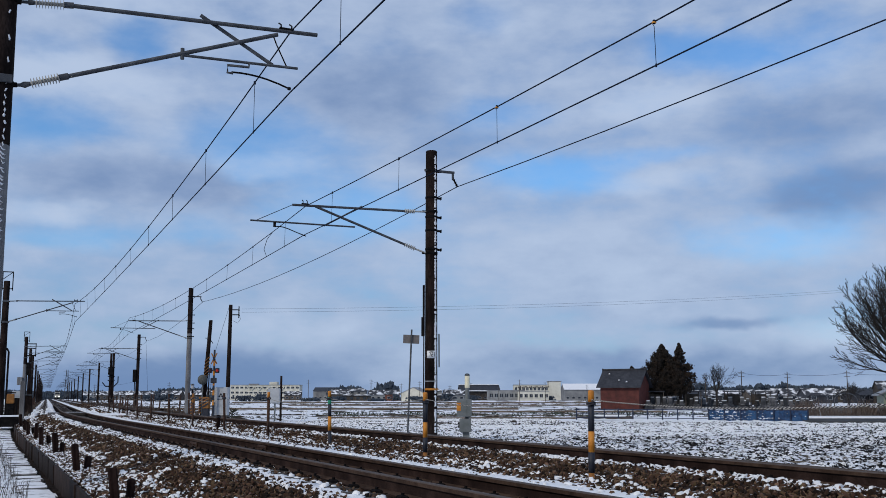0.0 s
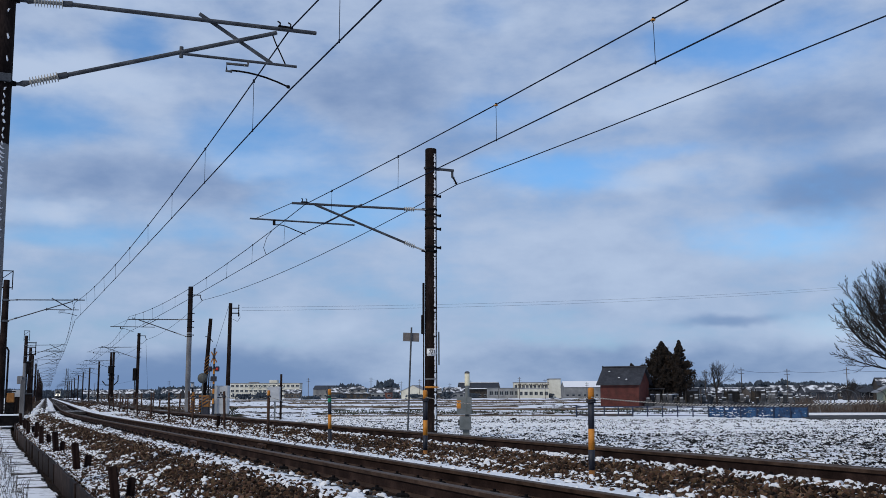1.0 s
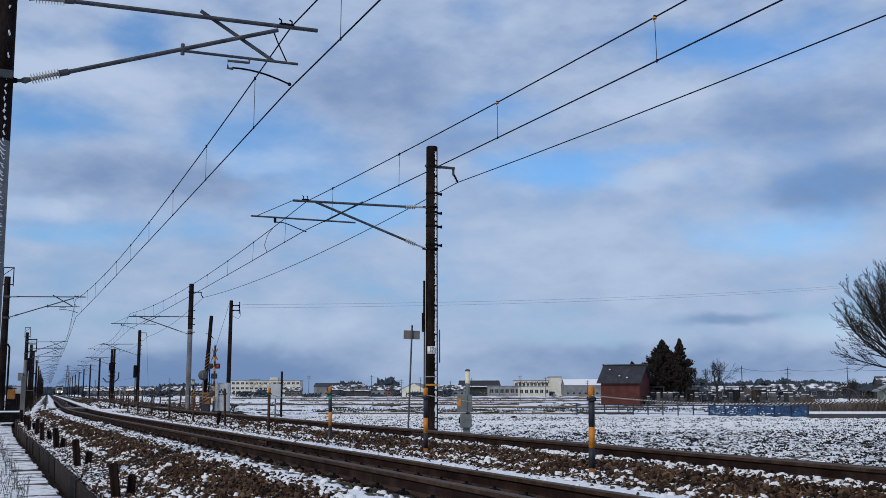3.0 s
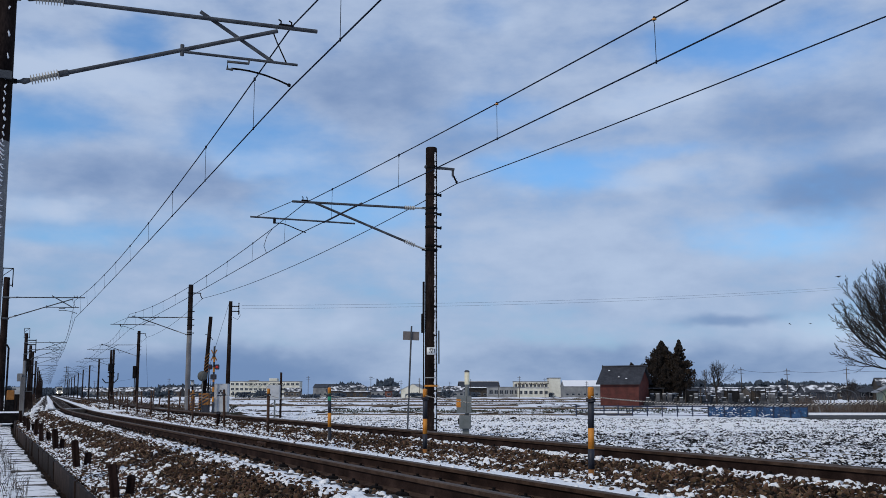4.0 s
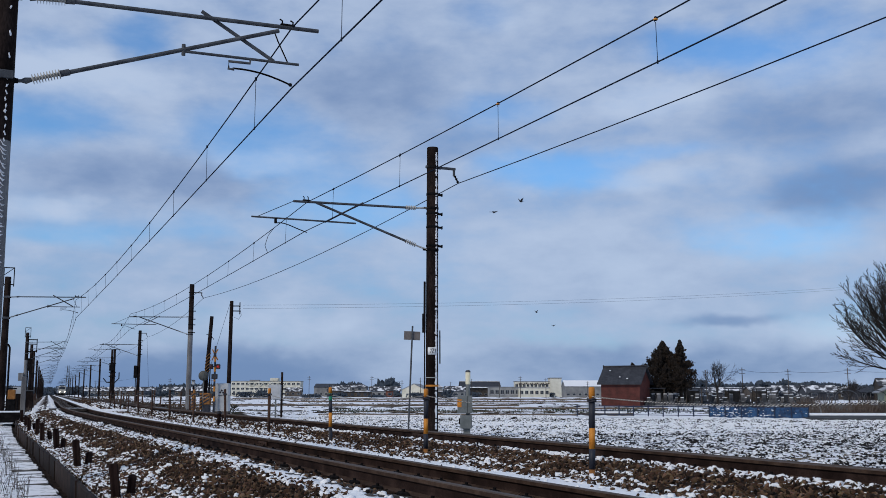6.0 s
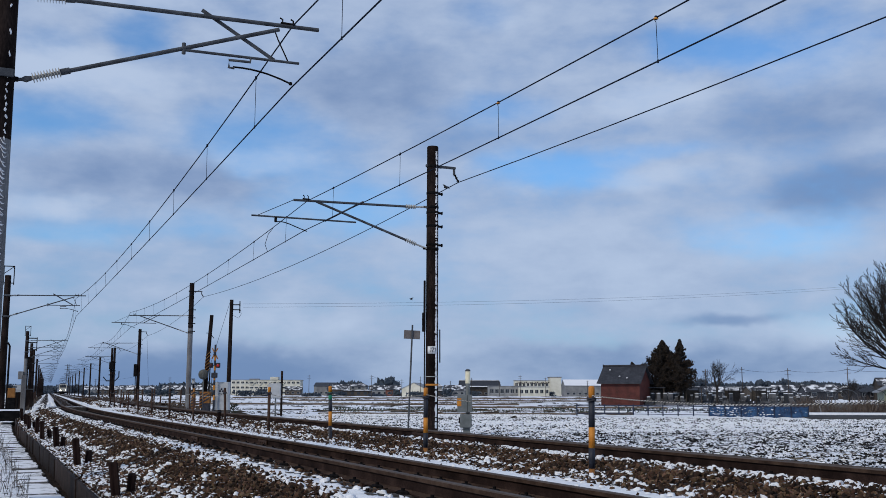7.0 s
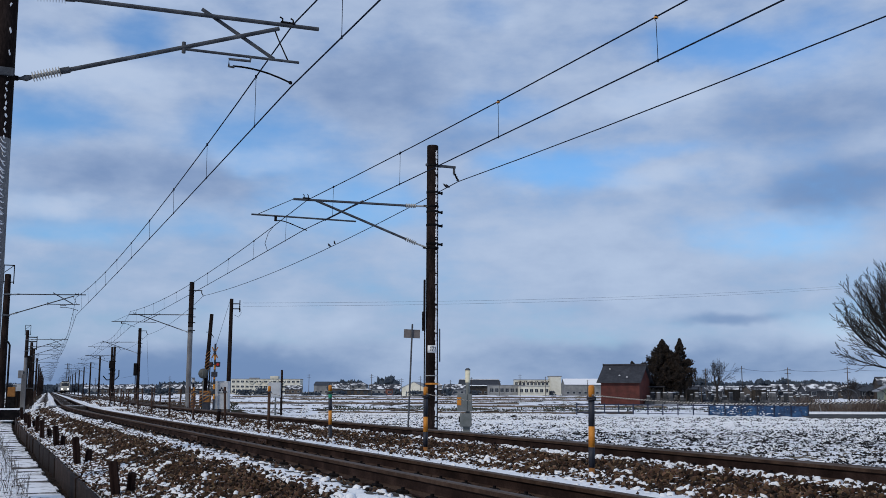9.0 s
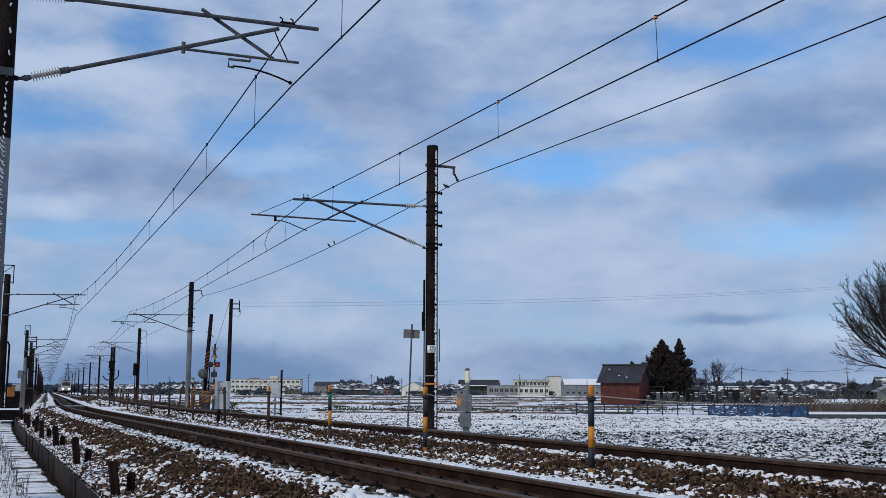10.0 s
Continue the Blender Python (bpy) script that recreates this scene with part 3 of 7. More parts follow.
def far_bracket(t, sign, base):
    """The arm of the other type: its strut meets the top tube early, with a long steady tube hung on a wire."""
    X = lambda u: sign * (base + u)
    g, p = M["galv"], M["porcelain"]
    b = Build()
    b.tube([(X(-3.15), 0, 6.07), (X(0.20), 0, 6.0)], 0.034, 10)
    part("top_tube", b, g, t)
    b = Build()
    ribbed(b, (X(-3.45), 0, 6.08), (X(-3.12), 0, 6.07), 0.066, 6)
    b.tube([(X(-3.80), 0, 6.10), (X(-3.45), 0, 6.08)], [0.03, 0.026], 8)
    part("insulator", b, p, t, "pale ribbed porcelain insulator")
    b = Build()
    b.tube([(X(-3.15), 0, 5.09), (X(-0.46), 0, 6.0)], 0.034, 10)
    part("strut_tube", b, g, t)
    b = Build()
    ribbed(b, (X(-3.46), 0, 4.985), (X(-3.13), 0, 5.10), 0.066, 6)
    b.tube([(X(-3.80), 0, 4.88), (X(-3.46), 0, 4.985)], [0.03, 0.026], 8)
    part("insulator", b, p, t, "pale ribbed porcelain insulator")
    b = Build()
    b.tube([(X(-1.85), 0.05, 6.12), (X(-0.72), 0.05, 5.48)], 0.024, 8)
    part("brace", b, g, t)
    b = Build()
    b.tube([(X(-1.62), 0, 5.50), (X(1.36), 0, 5.49)], 0.024, 8)
    part("steady_tube", b, g, t)
    b = Build()
    b.tube([(X(0.20), 0, 6.0), (X(1.18), 0, 5.51)], 0.010, 6)
    part("hanger_rod", b, M["iron"], t)
    b = Build()
    b.box((X(0.69), 0, 5.42), (0.07, 0.05, 0.15), 0.01)
    b.tube([(X(0.66), 0, 5.36), (X(0.55), 0, 5.37), (X(0.45), 0, 5.36), (X(0.3), 0, 5.32), (X(0.05), 0, 5.23), (X(-0.2), 0, 5.15)], 0.014, 8)
    part("registration_arm", b, M["iron"], t)
    b = Build()
    for u in (-0.1, -0.22):
        b.tube([(X(u), 0, 6.03), (X(u), 0, 6.13), (X(u + 0.03), 0, 6.16)], 0.013, 6)
    b.box((X(-0.16), 0, 6.05), (0.2, 0.06, 0.04), 0.008)
    part("wire_saddle", b, M["iron"], t)


def snow_strip(t, r, z0, z1, ang, seed, label):
    """Snow blown onto one side of a shaft, uneven at its edges."""
    rng = random.Random(seed)
    b = Build()
    n = int((z1 - z0) / 0.035)
    vs = []
    for i in range(n + 1):
        z = z0 + (z1 - z0) * i / n
        w = 0.17 + 0.11 * rng.random() if rng.random() > 0.15 else 0.09
        rr = r(z)
        for k, lift in ((-1.0, -0.003), (-0.6, 0.005), (0.0, 0.008), (0.6, 0.005), (1.0, -0.003)):
            a = ang - 0.5 + k * w + rng.uniform(-0.06, 0.06)
            q = rr + lift + rng.uniform(-0.003, 0.004)
            vs.append((q * math.cos(a), q * math.sin(a), z + rng.uniform(-0.01, 0.01)))
    kept = [noise.noise((z0 + i * 0.24, seed, 0.0)) + 0.8 * noise.noise((i * 0.55, seed, 7.0)) > -0.3 for i in range(n)]
    b.add(vs, [(i * 5 + j, i * 5 + j + 1, i * 5 + 6 + j, i * 5 + 5 + j) for i in range(n) if kept[i] for j in range(4)], True)
    part("snow_crust", b, M["snow"], t, label)


def right_pole(s, off=SP + 3.97, height=7.9, r=0.166, detail=True, grey_below=None, m=None, lift=0.0):
    """A mast beyond the far track: arm over that track, feeder on the outside."""
    t = thing("catenary_mast", "dark concrete mast carrying a hinged wire arm" if grey_below is None else "grey concrete mast with a dark top and wire arm",
              "mast", tm(s, off) if m is None else m, "railway masts")
    b = shaft(height, r, -0.9, 1 / 500, split=grey_below)
    part("shaft", b, [M["dark_pole"], M["grey_pole"]], t)
    rad = lambda z: r + (height - z) / 500
    for z in (6.1, 4.88, 7.32 + lift):
        part("clamp", band(z, rad(z), 0.12, -1 if z < 7 else 1), M["iron"], t)
    far_bracket(t, -1, off - SP - 0.0)
    b = Build()
    b.box((0.26, 0, 7.335 + lift), (0.95, 0.07, 0.07), 0.006)
    b.box((0.69, 0, 7.22 + lift), (0.06, 0.05, 0.2), 0.006)
    part("feeder_arm", b, M["galv"], t)
    b = Build()
    ribbed(b, (0.70, 0, 7.16 + lift), (0.83, 0, 6.93 + lift), 0.05, 3, 0.025)
    part("insulator", b, M["iron"], t, "dark pin insulator under the feeder arm")
    if detail:
        for z in (6.52, 5.95, 5.55, 5.0):
            b = band(z, rad(z), 0.13, 1)
            b.box((rad(z) + 0.13, 0, z), (0.02, 0.09, 0.09), 0.004)
            part("step_iron", b, M["iron"], t)
    return t


def left_pole(s, off, height=7.4, r=0.16, frame_top=False, arm=True, grey_below=None):
    t = thing("catenary_mast", "dark concrete mast with a hinged arm over the near track", "mast", tm(s, off), "railway masts")
    part("shaft", shaft(height, r, -0.9, split=grey_below), [M["dark_pole"], M["grey_pole"]], t)
    rad = lambda z: r + (height - z) / 150
    for z in (5.9, 4.76):
        c = part("clamp", band(z, rad(z), 0.05, 1), M["iron"], t)
        part("clamp_plate", Build().box((0.02, -rad(z) - 0.012, z + 0.02), (0.30, 0.03, 0.11), 0.008), M["galv"], c)
    if arm:
        bracket(t, 1, -off)
    if frame_top:
        b = Build()
        for x in (-0.22, 0.30):
            b.tube([(x, 0, height - 0.5), (x, 0, height + 0.55)], 0.03, 6)
        for z in (height + 0.52, height - 0.4):
            b.tube([(-0.22, 0, z), (0.30, 0, z)], 0.03, 6)
        b.tube([(-0.22, 0, height + 0.1), (0.30, 0, height + 0.52)], 0.02, 6)
        part("top_frame", b, M["iron"], t)
    return t


RIGHT_S = [-34.5, 13.2, 60.4, 104.5, 150.5]
LEFT_S = [-47.0, 0.17, 46.5, 100.5, 147.0]

near_mast = left_pole(0.17, -3.85, 7.6, 0.165, grey_below=3.92)
near_mast.matrix_basis = tm(0.17, -3.855, 0.05)
mid_mast = right_pole(13.2)
second_mast = right_pole(60.4, grey_below=5.2, height=8.4, lift=0.5)
third_mast = right_pole(104.5, height=7.6)
part("switch_box", Build().box((-0.34, -0.1, 3.1), (0.34, 0.34, 1.35), 0.04), M["iron"], third_mast, "dark switch box strapped to the shaft")
part("cable_duct", Build().tube([(-0.3, -0.1, 2.5), (-0.27, -0.1, -0.4)], 0.05, 6), M["iron"], third_mast)
part("drop_cable", Build().tube([(0.75, 0, 6.9), (0.95, 0, 4.0), (1.15, 0, 1.2)], 0.012, 5), M["wire"], third_mast)
left_pole(46.5, -3.6, 7.0, 0.16, frame_top=True)
m100 = left_pole(100.5, -3.5, 6.9, 0.16, frame_top=True, grey_below=4.1)


def mast_gear(t):
    """Short arms, a rod, a switch box and cabinets on one mast."""
    b = Build()
    for z in (6.2, 5.75, 5.0):
        b.box((0.5, 0, z), (1.0, 0.1, 0.1), 0.01)
    b.tube([(0.95, 0, 6.3), (0.95, 0, 4.9)], 0.05, 6)
    part("side_arms", b, M["iron"], t)
    part("switch_box", Build().box((0.3, -0.05, 3.7), (0.3, 0.3, 1.2), 0.04), M["iron"], t)
    part("cabinet", Build().box((-0.42, -0.2, 2.4), (0.5, 0.4, 0.8), 0.04), M["grey_pole"], t)
    part("low_arm", Build().tube([(0.2, 0, 3.2), (0.55, 0, 2.75), (1.1, 0, 2.7)], 0.06, 6), M["iron"], t)
    part("conduit", Build().tube([(0.22, -0.1, 0), (0.22, -0.1, 3.2)], 0.05, 6), M["iron"], t)


mast_gear(m100)
left_pole(117.8, -3.3, 6.4, 0.16)


def wire(name, pts, r, label, category="wire", group="", sides=5):
    o = part(name, Build().tube(pts, r, sides, smooth=True), M["wire"])
    return tagged(o, label, category, group)


# places where a support holds its wires: contact wire off and z, messenger off and z
HELD = {-34.5: (4.176, 5.115, 4.085, 6.1), 0.17: (0.055, 5.155, 0.06, 6.1), 46.5: (0.0, 4.90, -0.06, 5.88), 13.2: (4.125, 5.19, 4.15, 6.0), 60.4: (3.86, 5.15, 3.82, 6.2)}
DIP = {0.17: 0.54, 13.2: 0.5, -34.5: 0.35}


def overhead(supports, centre):
    """Messenger and contact wire over one track, with droppers."""
    def held(s):
        o = centre + 0.15 * (-1) ** int(s / 47)
        return HELD.get(s, (o, CONTACT, o - 0.02, 6.1))

    def lo(s0, s1, u):
        a, c = held(s0), held(s1)
        return tp(s0, a[0], a[1]).lerp(tp(s1, c[0], c[1]), u) - Vector((0, 0, 0.05 * 4 * u * (1 - u)))

    def hi(s0, s1, u):
        a, c = held(s0), held(s1)
        return tp(s0, a[2], a[3]).lerp(tp(s1, c[2], c[3]), u) - Vector((0, 0, DIP.get(s0, 0.6) * 4 * u * (1 - u)))

    spans = list(zip(supports[:-1], supports[1:]))
    steps = [k / 12 for k in range(12)]
    t = wire("contact_line", [lo(a, c, u) for a, c in spans for u in steps], 0.0115, "dark grooved contact wire over a track", "overhead wire", "overhead wires")
    part("messenger_wire", Build().tube([hi(a, c, u) for a, c in spans for u in steps], 0.0115, 5), M["wire"], t)
    for s0, s1 in spans:
        if s0 > 120:
            continue
        gap = 4.66 if s0 < 0 else 4.42 if s0 < 1 else 4.53
        n = int((s1 - s0 - 3.0) / gap) + 1
        for k in range(n):
            s = s1 - 2.37 - gap * k if s0 < 0 else s0 + 2.37 + gap * k
            u = (s - s0) / (s1 - s0)
            p, q = lo(s0, s1, u), hi(s0, s1, u)
            b = Build().tube([p, q - Vector((0, 0, 0.06))], 0.0045, 4)
            b.tube([q - Vector((0, 0, 0.06)), q - Vector((0.02, 0, 0.03)), q], 0.005, 4)
            b.box(q, (0.035, 0.035, 0.06), 0.006)
            b.box(p, (0.022, 0.022, 0.05), 0.004)
            d = part("dropper", b, M["wire"], t)
            if centre > 1 and -6 < s < 4:
                c = Build().lathe([(0.026, -0.012), (0.034, 0), (0.026, 0.012)], 12)
                c.v = [(q.x + x, q.y + y, q.z - 0.01 + z) for x, y, z in c.v]
                part("dropper_clip", c, M["orange"], d, "orange insulating clip")
    if centre > 1:
        # a bonding loop between the two wires behind the mast
        p, q = lo(13.2, 60.4, 0.10), hi(13.2, 60.4, 0.085)
        part("bonding_loop", Build().tube([q, q.lerp(p, 0.3) + Vector((-0.12, 0, 0)), q.lerp(p, 0.7) + Vector((-0.14, 0, 0)), p], 0.009, 5), M["wire"], t)


FAR_S = [147.0 + 47 * k for k in range(1, 12)]
overhead(LEFT_S + FAR_S, 0.0)
overhead(RIGHT_S + [150.5 + 47 * k for k in range(1, 11)], SP)
feed = []
fs_ = RIGHT_S + [197, 244, 291, 338]
for s0, s1 in zip(fs_[:-1], fs_[1:]):
    for k in range(12):
        u = k / 12
        za, zb = (7.47 if q == 60.4 else 6.92 for q in (s0, s1))
        feed.append(tp(s0, SP + 4.80, za).lerp(tp(s1, SP + 4.80, zb), u) - Vector((0, 0, (0.38 if s0 < 0 else 0.42) * 4 * u * (1 - u))))
wire("feeder_wire", feed, 0.0135, "thick dark feeder wire along the outside of the masts", "wire")


def far_masts():
    """The row of masts far down the line, on both sides."""
    for k in range(9):
        s = 150.5 + 47 * k
        t = right_pole(s, height=7.4, detail=False)
        if k == 0:
            part("shaft", Build().tube([(-0.36, 0, -0.9), (-0.36, 0, 7.3)], [0.22, 0.16], 12), M["dark_pole"], t)
            for z in (3.3, 3.9, 5.2):
                part("cross_beam", Build().box((-0.25, -0.2, z), (1.0, 0.16, 0.16), 0.01), M["iron"], t)
            part("side_frame", Build().tube([(-1.5, 0, 3.0), (-1.0, 0, 2.4), (0.2, 0, 2.4), (0.75, 0, 3.0), (0.75, 0, 3.9)], 0.09, 6), M["iron"], t)
            part("transformer", Build().box((-0.38, -0.3, 4.6), (0.7, 0.6, 1.0), 0.08), M["iron"], t, "dark transformer slung between two shafts")
        left_pole(147.0 + 47 * k, -3.4, 6.8, 0.16, frame_top=k % 3 == 1)


far_masts()

# ---------------------------------------------------------------- fittings on the two near masts
def snow_blots(t, r, seed):
    """Scraps of snow stuck to the shaft: slanting curls low down, single spots higher up."""
    rng = random.Random(seed)
    z = 0.9
    while z < 5.75:
        low = z < 3.9
        b = Build()
        a0 = -1.02 + rng.uniform(-0.12, 0.12)
        n, w = 7, rng.uniform(0.16, 0.34) if low else rng.uniform(0.07, 0.13)
        h, slope = rng.uniform(0.008, 0.016) if low else rng.uniform(0.018, 0.04), rng.uniform(-0.22, -0.08) if low else rng.uniform(-0.25, 0.25)
        vs = []
        for k in range(n + 1):
            u = 2 * k / n - 1
            a, hh = a0 + w * u, h * max(0.05, 1 - u * u) * rng.uniform(0.7, 1.3)
            zc = z + slope * w * u + (0.03 * u * u if low else 0) + rng.uniform(-0.004, 0.004)
            for dz, lift in ((-hh, -0.001), (0.0, 0.010), (hh, -0.001)):
                vs.append(((r(z) + lift) * math.cos(a), (r(z) + lift) * math.sin(a), zc + dz))
        b.add(vs, [(3 * k + j, 3 * k + 3 + j, 3 * k + 4 + j, 3 * k + 1 + j) for k in range(n) for j in range(2)], True)
        part("snow_scrap", b, M["snow"], t)
        z += rng.uniform(0.035, 0.07) if low else (rng.choice([0.07, 0.09, 0.11]) if z < 4.65 else rng.choice([0.16, 0.3, 0.35]))


def mast_fittings():
    r = lambda z: 0.166 + (7.9 - z) / 500
    snow_strip(mid_mast, r, -0.25, 7.75, -0.72, 4, "snow blown onto one side of the shaft")
    b = Build()
    b.box((-0.235, 0.0, 3.3), (0.05, 0.06, 1.3), 0.008)
    b.box((-0.255, 0.0, 2.75), (0.075, 0.10, 0.55), 0.01)
    b.tube([(-0.22, 0.02, 2.6), (-0.225, 0.02, -0.3)], 0.018, 6)
    part("cable_duct", b, M["iron"], mid_mast, "black cable duct strapped to the shaft")
    b = Build()
    b.tube([(0.235, -0.02, 2.55), (0.24, -0.02, 1.6)], 0.02, 6)
    part("conduit", b, M["grey_paint"], mid_mast)
    for z in (0.97,):
        b = Build()
        b.lathe([(r(z), z - 0.028), (r(z) + 0.012, z - 0.024), (r(z) + 0.012, z + 0.024), (r(z), z + 0.028)], 18)
        part("yellow_band", b, M["yellow"], mid_mast, "yellow plastic band")
    b = Build()
    b.lathe([(r(1.2), 1.19), (r(1.2) + 0.008, 1.19), (r(1.2) + 0.008, 1.21), (r(1.2), 1.21)], 18)
    part("wire_tie", b, M["light_paint"], mid_mast)
    # number plate, bent round the side that faces the line
    b = Build()
    vs, fs = [], []
    face = radians(250)
    for i in range(9):
        a = face - 0.75 + 1.5 * i / 8
        for z, q in ((1.85, 0.0), (1.85, 0.006), (2.06, 0.006), (2.06, 0.0)):
            vs.append(((r(2) + 0.003 + q) * math.cos(a), (r(2) + 0.003 + q) * math.sin(a), z))
    for i in range(8):
        fs += [(i * 4 + j, i * 4 + 4 + j, i * 4 + 4 + (j + 1) % 4, i * 4 + (j + 1) % 4) for j in range(4)]
    b.add(vs, fs, True)
    plate = part("number_plate", b, M["white"], mid_mast, "white enamel number plate with black figures")
    segs = {"7": [(0, 1, 1, 1), (1, 1, 0.4, 0)], "2": [(0, 1, 1, 1), (1, 1, 1, 0.5), (1, 0.5, 0, 0.5), (0, 0.5, 0, 0), (0, 0, 1, 0)]}
    for k, ch in enumerate("727"):
        b = Build()
        for x0, z0, x1, z1 in segs[ch]:
            pts = []
            for u in (0.0, 0.5, 1.0):
                a = face - 0.34 + 0.34 * k + 0.2 * (x0 + (x1 - x0) * u)
                q = r(2) + 0.011
                pts.append((q * math.cos(a), q * math.sin(a), 1.90 + 0.105 * (z0 + (z1 - z0) * u)))
            b.tube(pts, 0.008, 4)
        part("figure", b, M["black"], plate)
    b = Build()
    for k in range(3):
        a = face - 0.2 + 0.2 * k
        b.box(((r(2) + 0.011) * math.cos(a), (r(2) + 0.011) * math.sin(a), 2.035), (0.022, 0.022, 0.012))
    part("small_print", b, M["black"], plate)
    # near mast
    rn = lambda z: 0.165 + (7.6 - z) / 150
    snow_blots(near_mast, rn, 9)


mast_fittings()


# ---------------------------------------------------------------- posts and ropes between the tracks
def banded_post(s, colours, h=0.94, r=0.034, name="marker_post", label="", off=2.2, z=-0.08, lean=(0, 0)):
    """A round post with painted bands from the foot up: (material, share of the height)."""
    t = thing(name, label, "post", tm(s, off, z) @ pose(0, 0, 0, lean[0], lean[1], 0), "posts of the rope barrier")
    z0 = -0.25
    for i, (mat, share) in enumerate(colours):
        z1 = h * share
        b = Build()
        top = i == len(colours) - 1
        rows = [(r, z0), (r, z1)] if not top else [(r, z0), (r, z1 - 0.012), (r * 0.8, z1), (r * 0.3, z1 + 0.004)]
        b.lathe(rows, 14)
        part("band", b, M[mat], t)
        z0 = z1
    b = Build()
    for k in range(2):
        ring = [((r + 0.012) * math.cos(a), (r + 0.012) * math.sin(a), h * 0.84 + 0.022 * k + 0.006 * math.sin(3 * a)) for a in (2 * math.pi * j / 14 for j in range(15))]
        b.tube(ring, 0.010, 6, caps=False)
    part("rope_knot", b, M["rope_dark"], t, "dark rope wound round the post")
    return t


POST_S = [-4.45 + 4.57 * k for k in range(-1, 13)]
YB = [("old_yellow", 0.07), ("black", 0.30), ("yellow", 0.535), ("black", 0.86), ("yellow", 1.0)]
for k, s in enumerate(POST_S):
    lab = "steel post banded yellow and black beside the rails"
    if k in (0, 1, 2):
        banded_post(s, YB, label=lab, z=-0.125, lean=(0, 0.8 if k == 1 else 0))
    elif k == 3:
        banded_post(s, [("black", 0.22), ("yellow", 0.5), ("black", 0.74), ("green", 0.88), ("yellow", 1.0)], label="post banded yellow and black with a green band", lean=(0, -1))
    elif k == 4:
        banded_post(s, [("rust", 0.86), ("yellow", 1.0)], label="rusty brown post with a worn orange top")
    elif k == 6:
        banded_post(s, [("rust", 0.7), ("old_yellow", 1.0)], label="faded orange post by the level crossing")
    else:
        banded_post(s, [("rust", 1.0)], label="plain rust-brown steel post holding a rope", lean=(random.Random(k).uniform(-3, 3), random.Random(k + 9).uniform(-3, 3)))
banded_post(14.64, [("stake", 1.0)], h=0.34, r=0.05, name="short_post", label="short dark stump beside the far rails")


def rope(s0, s1, sag, k):
    """Two strands, light and dark, laid round each other."""
    p, q = tp(s0, 2.2, 0.715), tp(s1, 2.2, 0.715)
    across = (q - p).normalized().cross(Vector((0, 0, 1)))
    t = None
    for ph, mat in ((0.0, "rope"), (math.pi, "rope_dark")):
        b = Build()
        pts = []
        n = 900 if s0 < 0 else (500 if s0 < 10 else 60)
        for i in range(n + 1):
            u = i / n
            a = ph + u * (q - p).length / (0.046 if s0 < 10 else 0.3) * 2 * math.pi
            mid = p.lerp(q, u) - Vector((0, 0, sag * 4 * u * (1 - u)))
            pts.append(mid + across * 0.0033 * math.cos(a) + Vector((0, 0, 0.0033 * math.sin(a))))
        b.tube(pts, 0.0040, 5)
        if t is None:
            t = part("barrier_rope", b, M[mat])
            tagged(t, "slack black and white twisted rope between posts", "rope", "ropes of the barrier")
        else:
            part("strand", b, M[mat], t)


for k, (a, c) in enumerate(zip(POST_S[:-1], POST_S[1:])):
    rope(a, c, 0.07 + 0.03 * (k % 2), k)


# ---------------------------------------------------------------- edging of the near bed
def edging():
    t = thing("plank_edging", "low retaining edge of dark weathered planks", "retaining edge", kind="structure")
    b = Build().box((0, 0, 0), (0.05, 1.46, 0.42), 0.008)
    me = b.mesh("plank", M["plank"])
    rng = random.Random(8)
    for k in range(46):
        s = -8 + 1.5 * k
        o = new("plank", me)
        o.parent = t
        o.matrix_basis = tm(s, -2.61 + rng.uniform(-0.015, 0.015), -0.585 + rng.uniform(-0.02, 0.015), rng.uniform(-0.8, 0.8)) @ pose(0, 0, 0, rng.uniform(-0.6, 0.6), -2, 0)
    rng = random.Random(4)
    for k, s in enumerate((-2.03, 3.0, 8.46, 12.7, 16.5, 20.4, 24.6, 28.9, 33.0)):
        b = Build()
        h, w = 0.40 + rng.uniform(-0.05, 0.06), 0.10
        b.box((0, 0, h / 2 - 0.1), (w, w * 1.15, h + 0.2), 0.015)
        o = part("ballast_stake", b, M["stake"], at=tm(s, -2.38 + rng.uniform(-0.04, 0.04), -0.40, rng.uniform(-20, 20)) @ pose(0, 0, 0, rng.uniform(-5, 5), rng.uniform(-8, 1), 0))
        tagged(o, "dark tarred timber stake standing in the ballast edge", "stake", "stakes along the ballast")
        b = Build()
        b.box((0.0, 0.0, 0.0), (0.09, 0.10, 0.34), 0.02)
        o = part("ballast_stake", b, M["stake"], at=tm(s + 0.12, -2.24, -0.33, rng.uniform(-30, 30)) @ pose(0, 0, 0, rng.uniform(-9, 9), rng.uniform(-9, 5), 0))
        tagged(o, "short dark stump half buried in ballast", "stake", "stakes along the ballast")


edging()


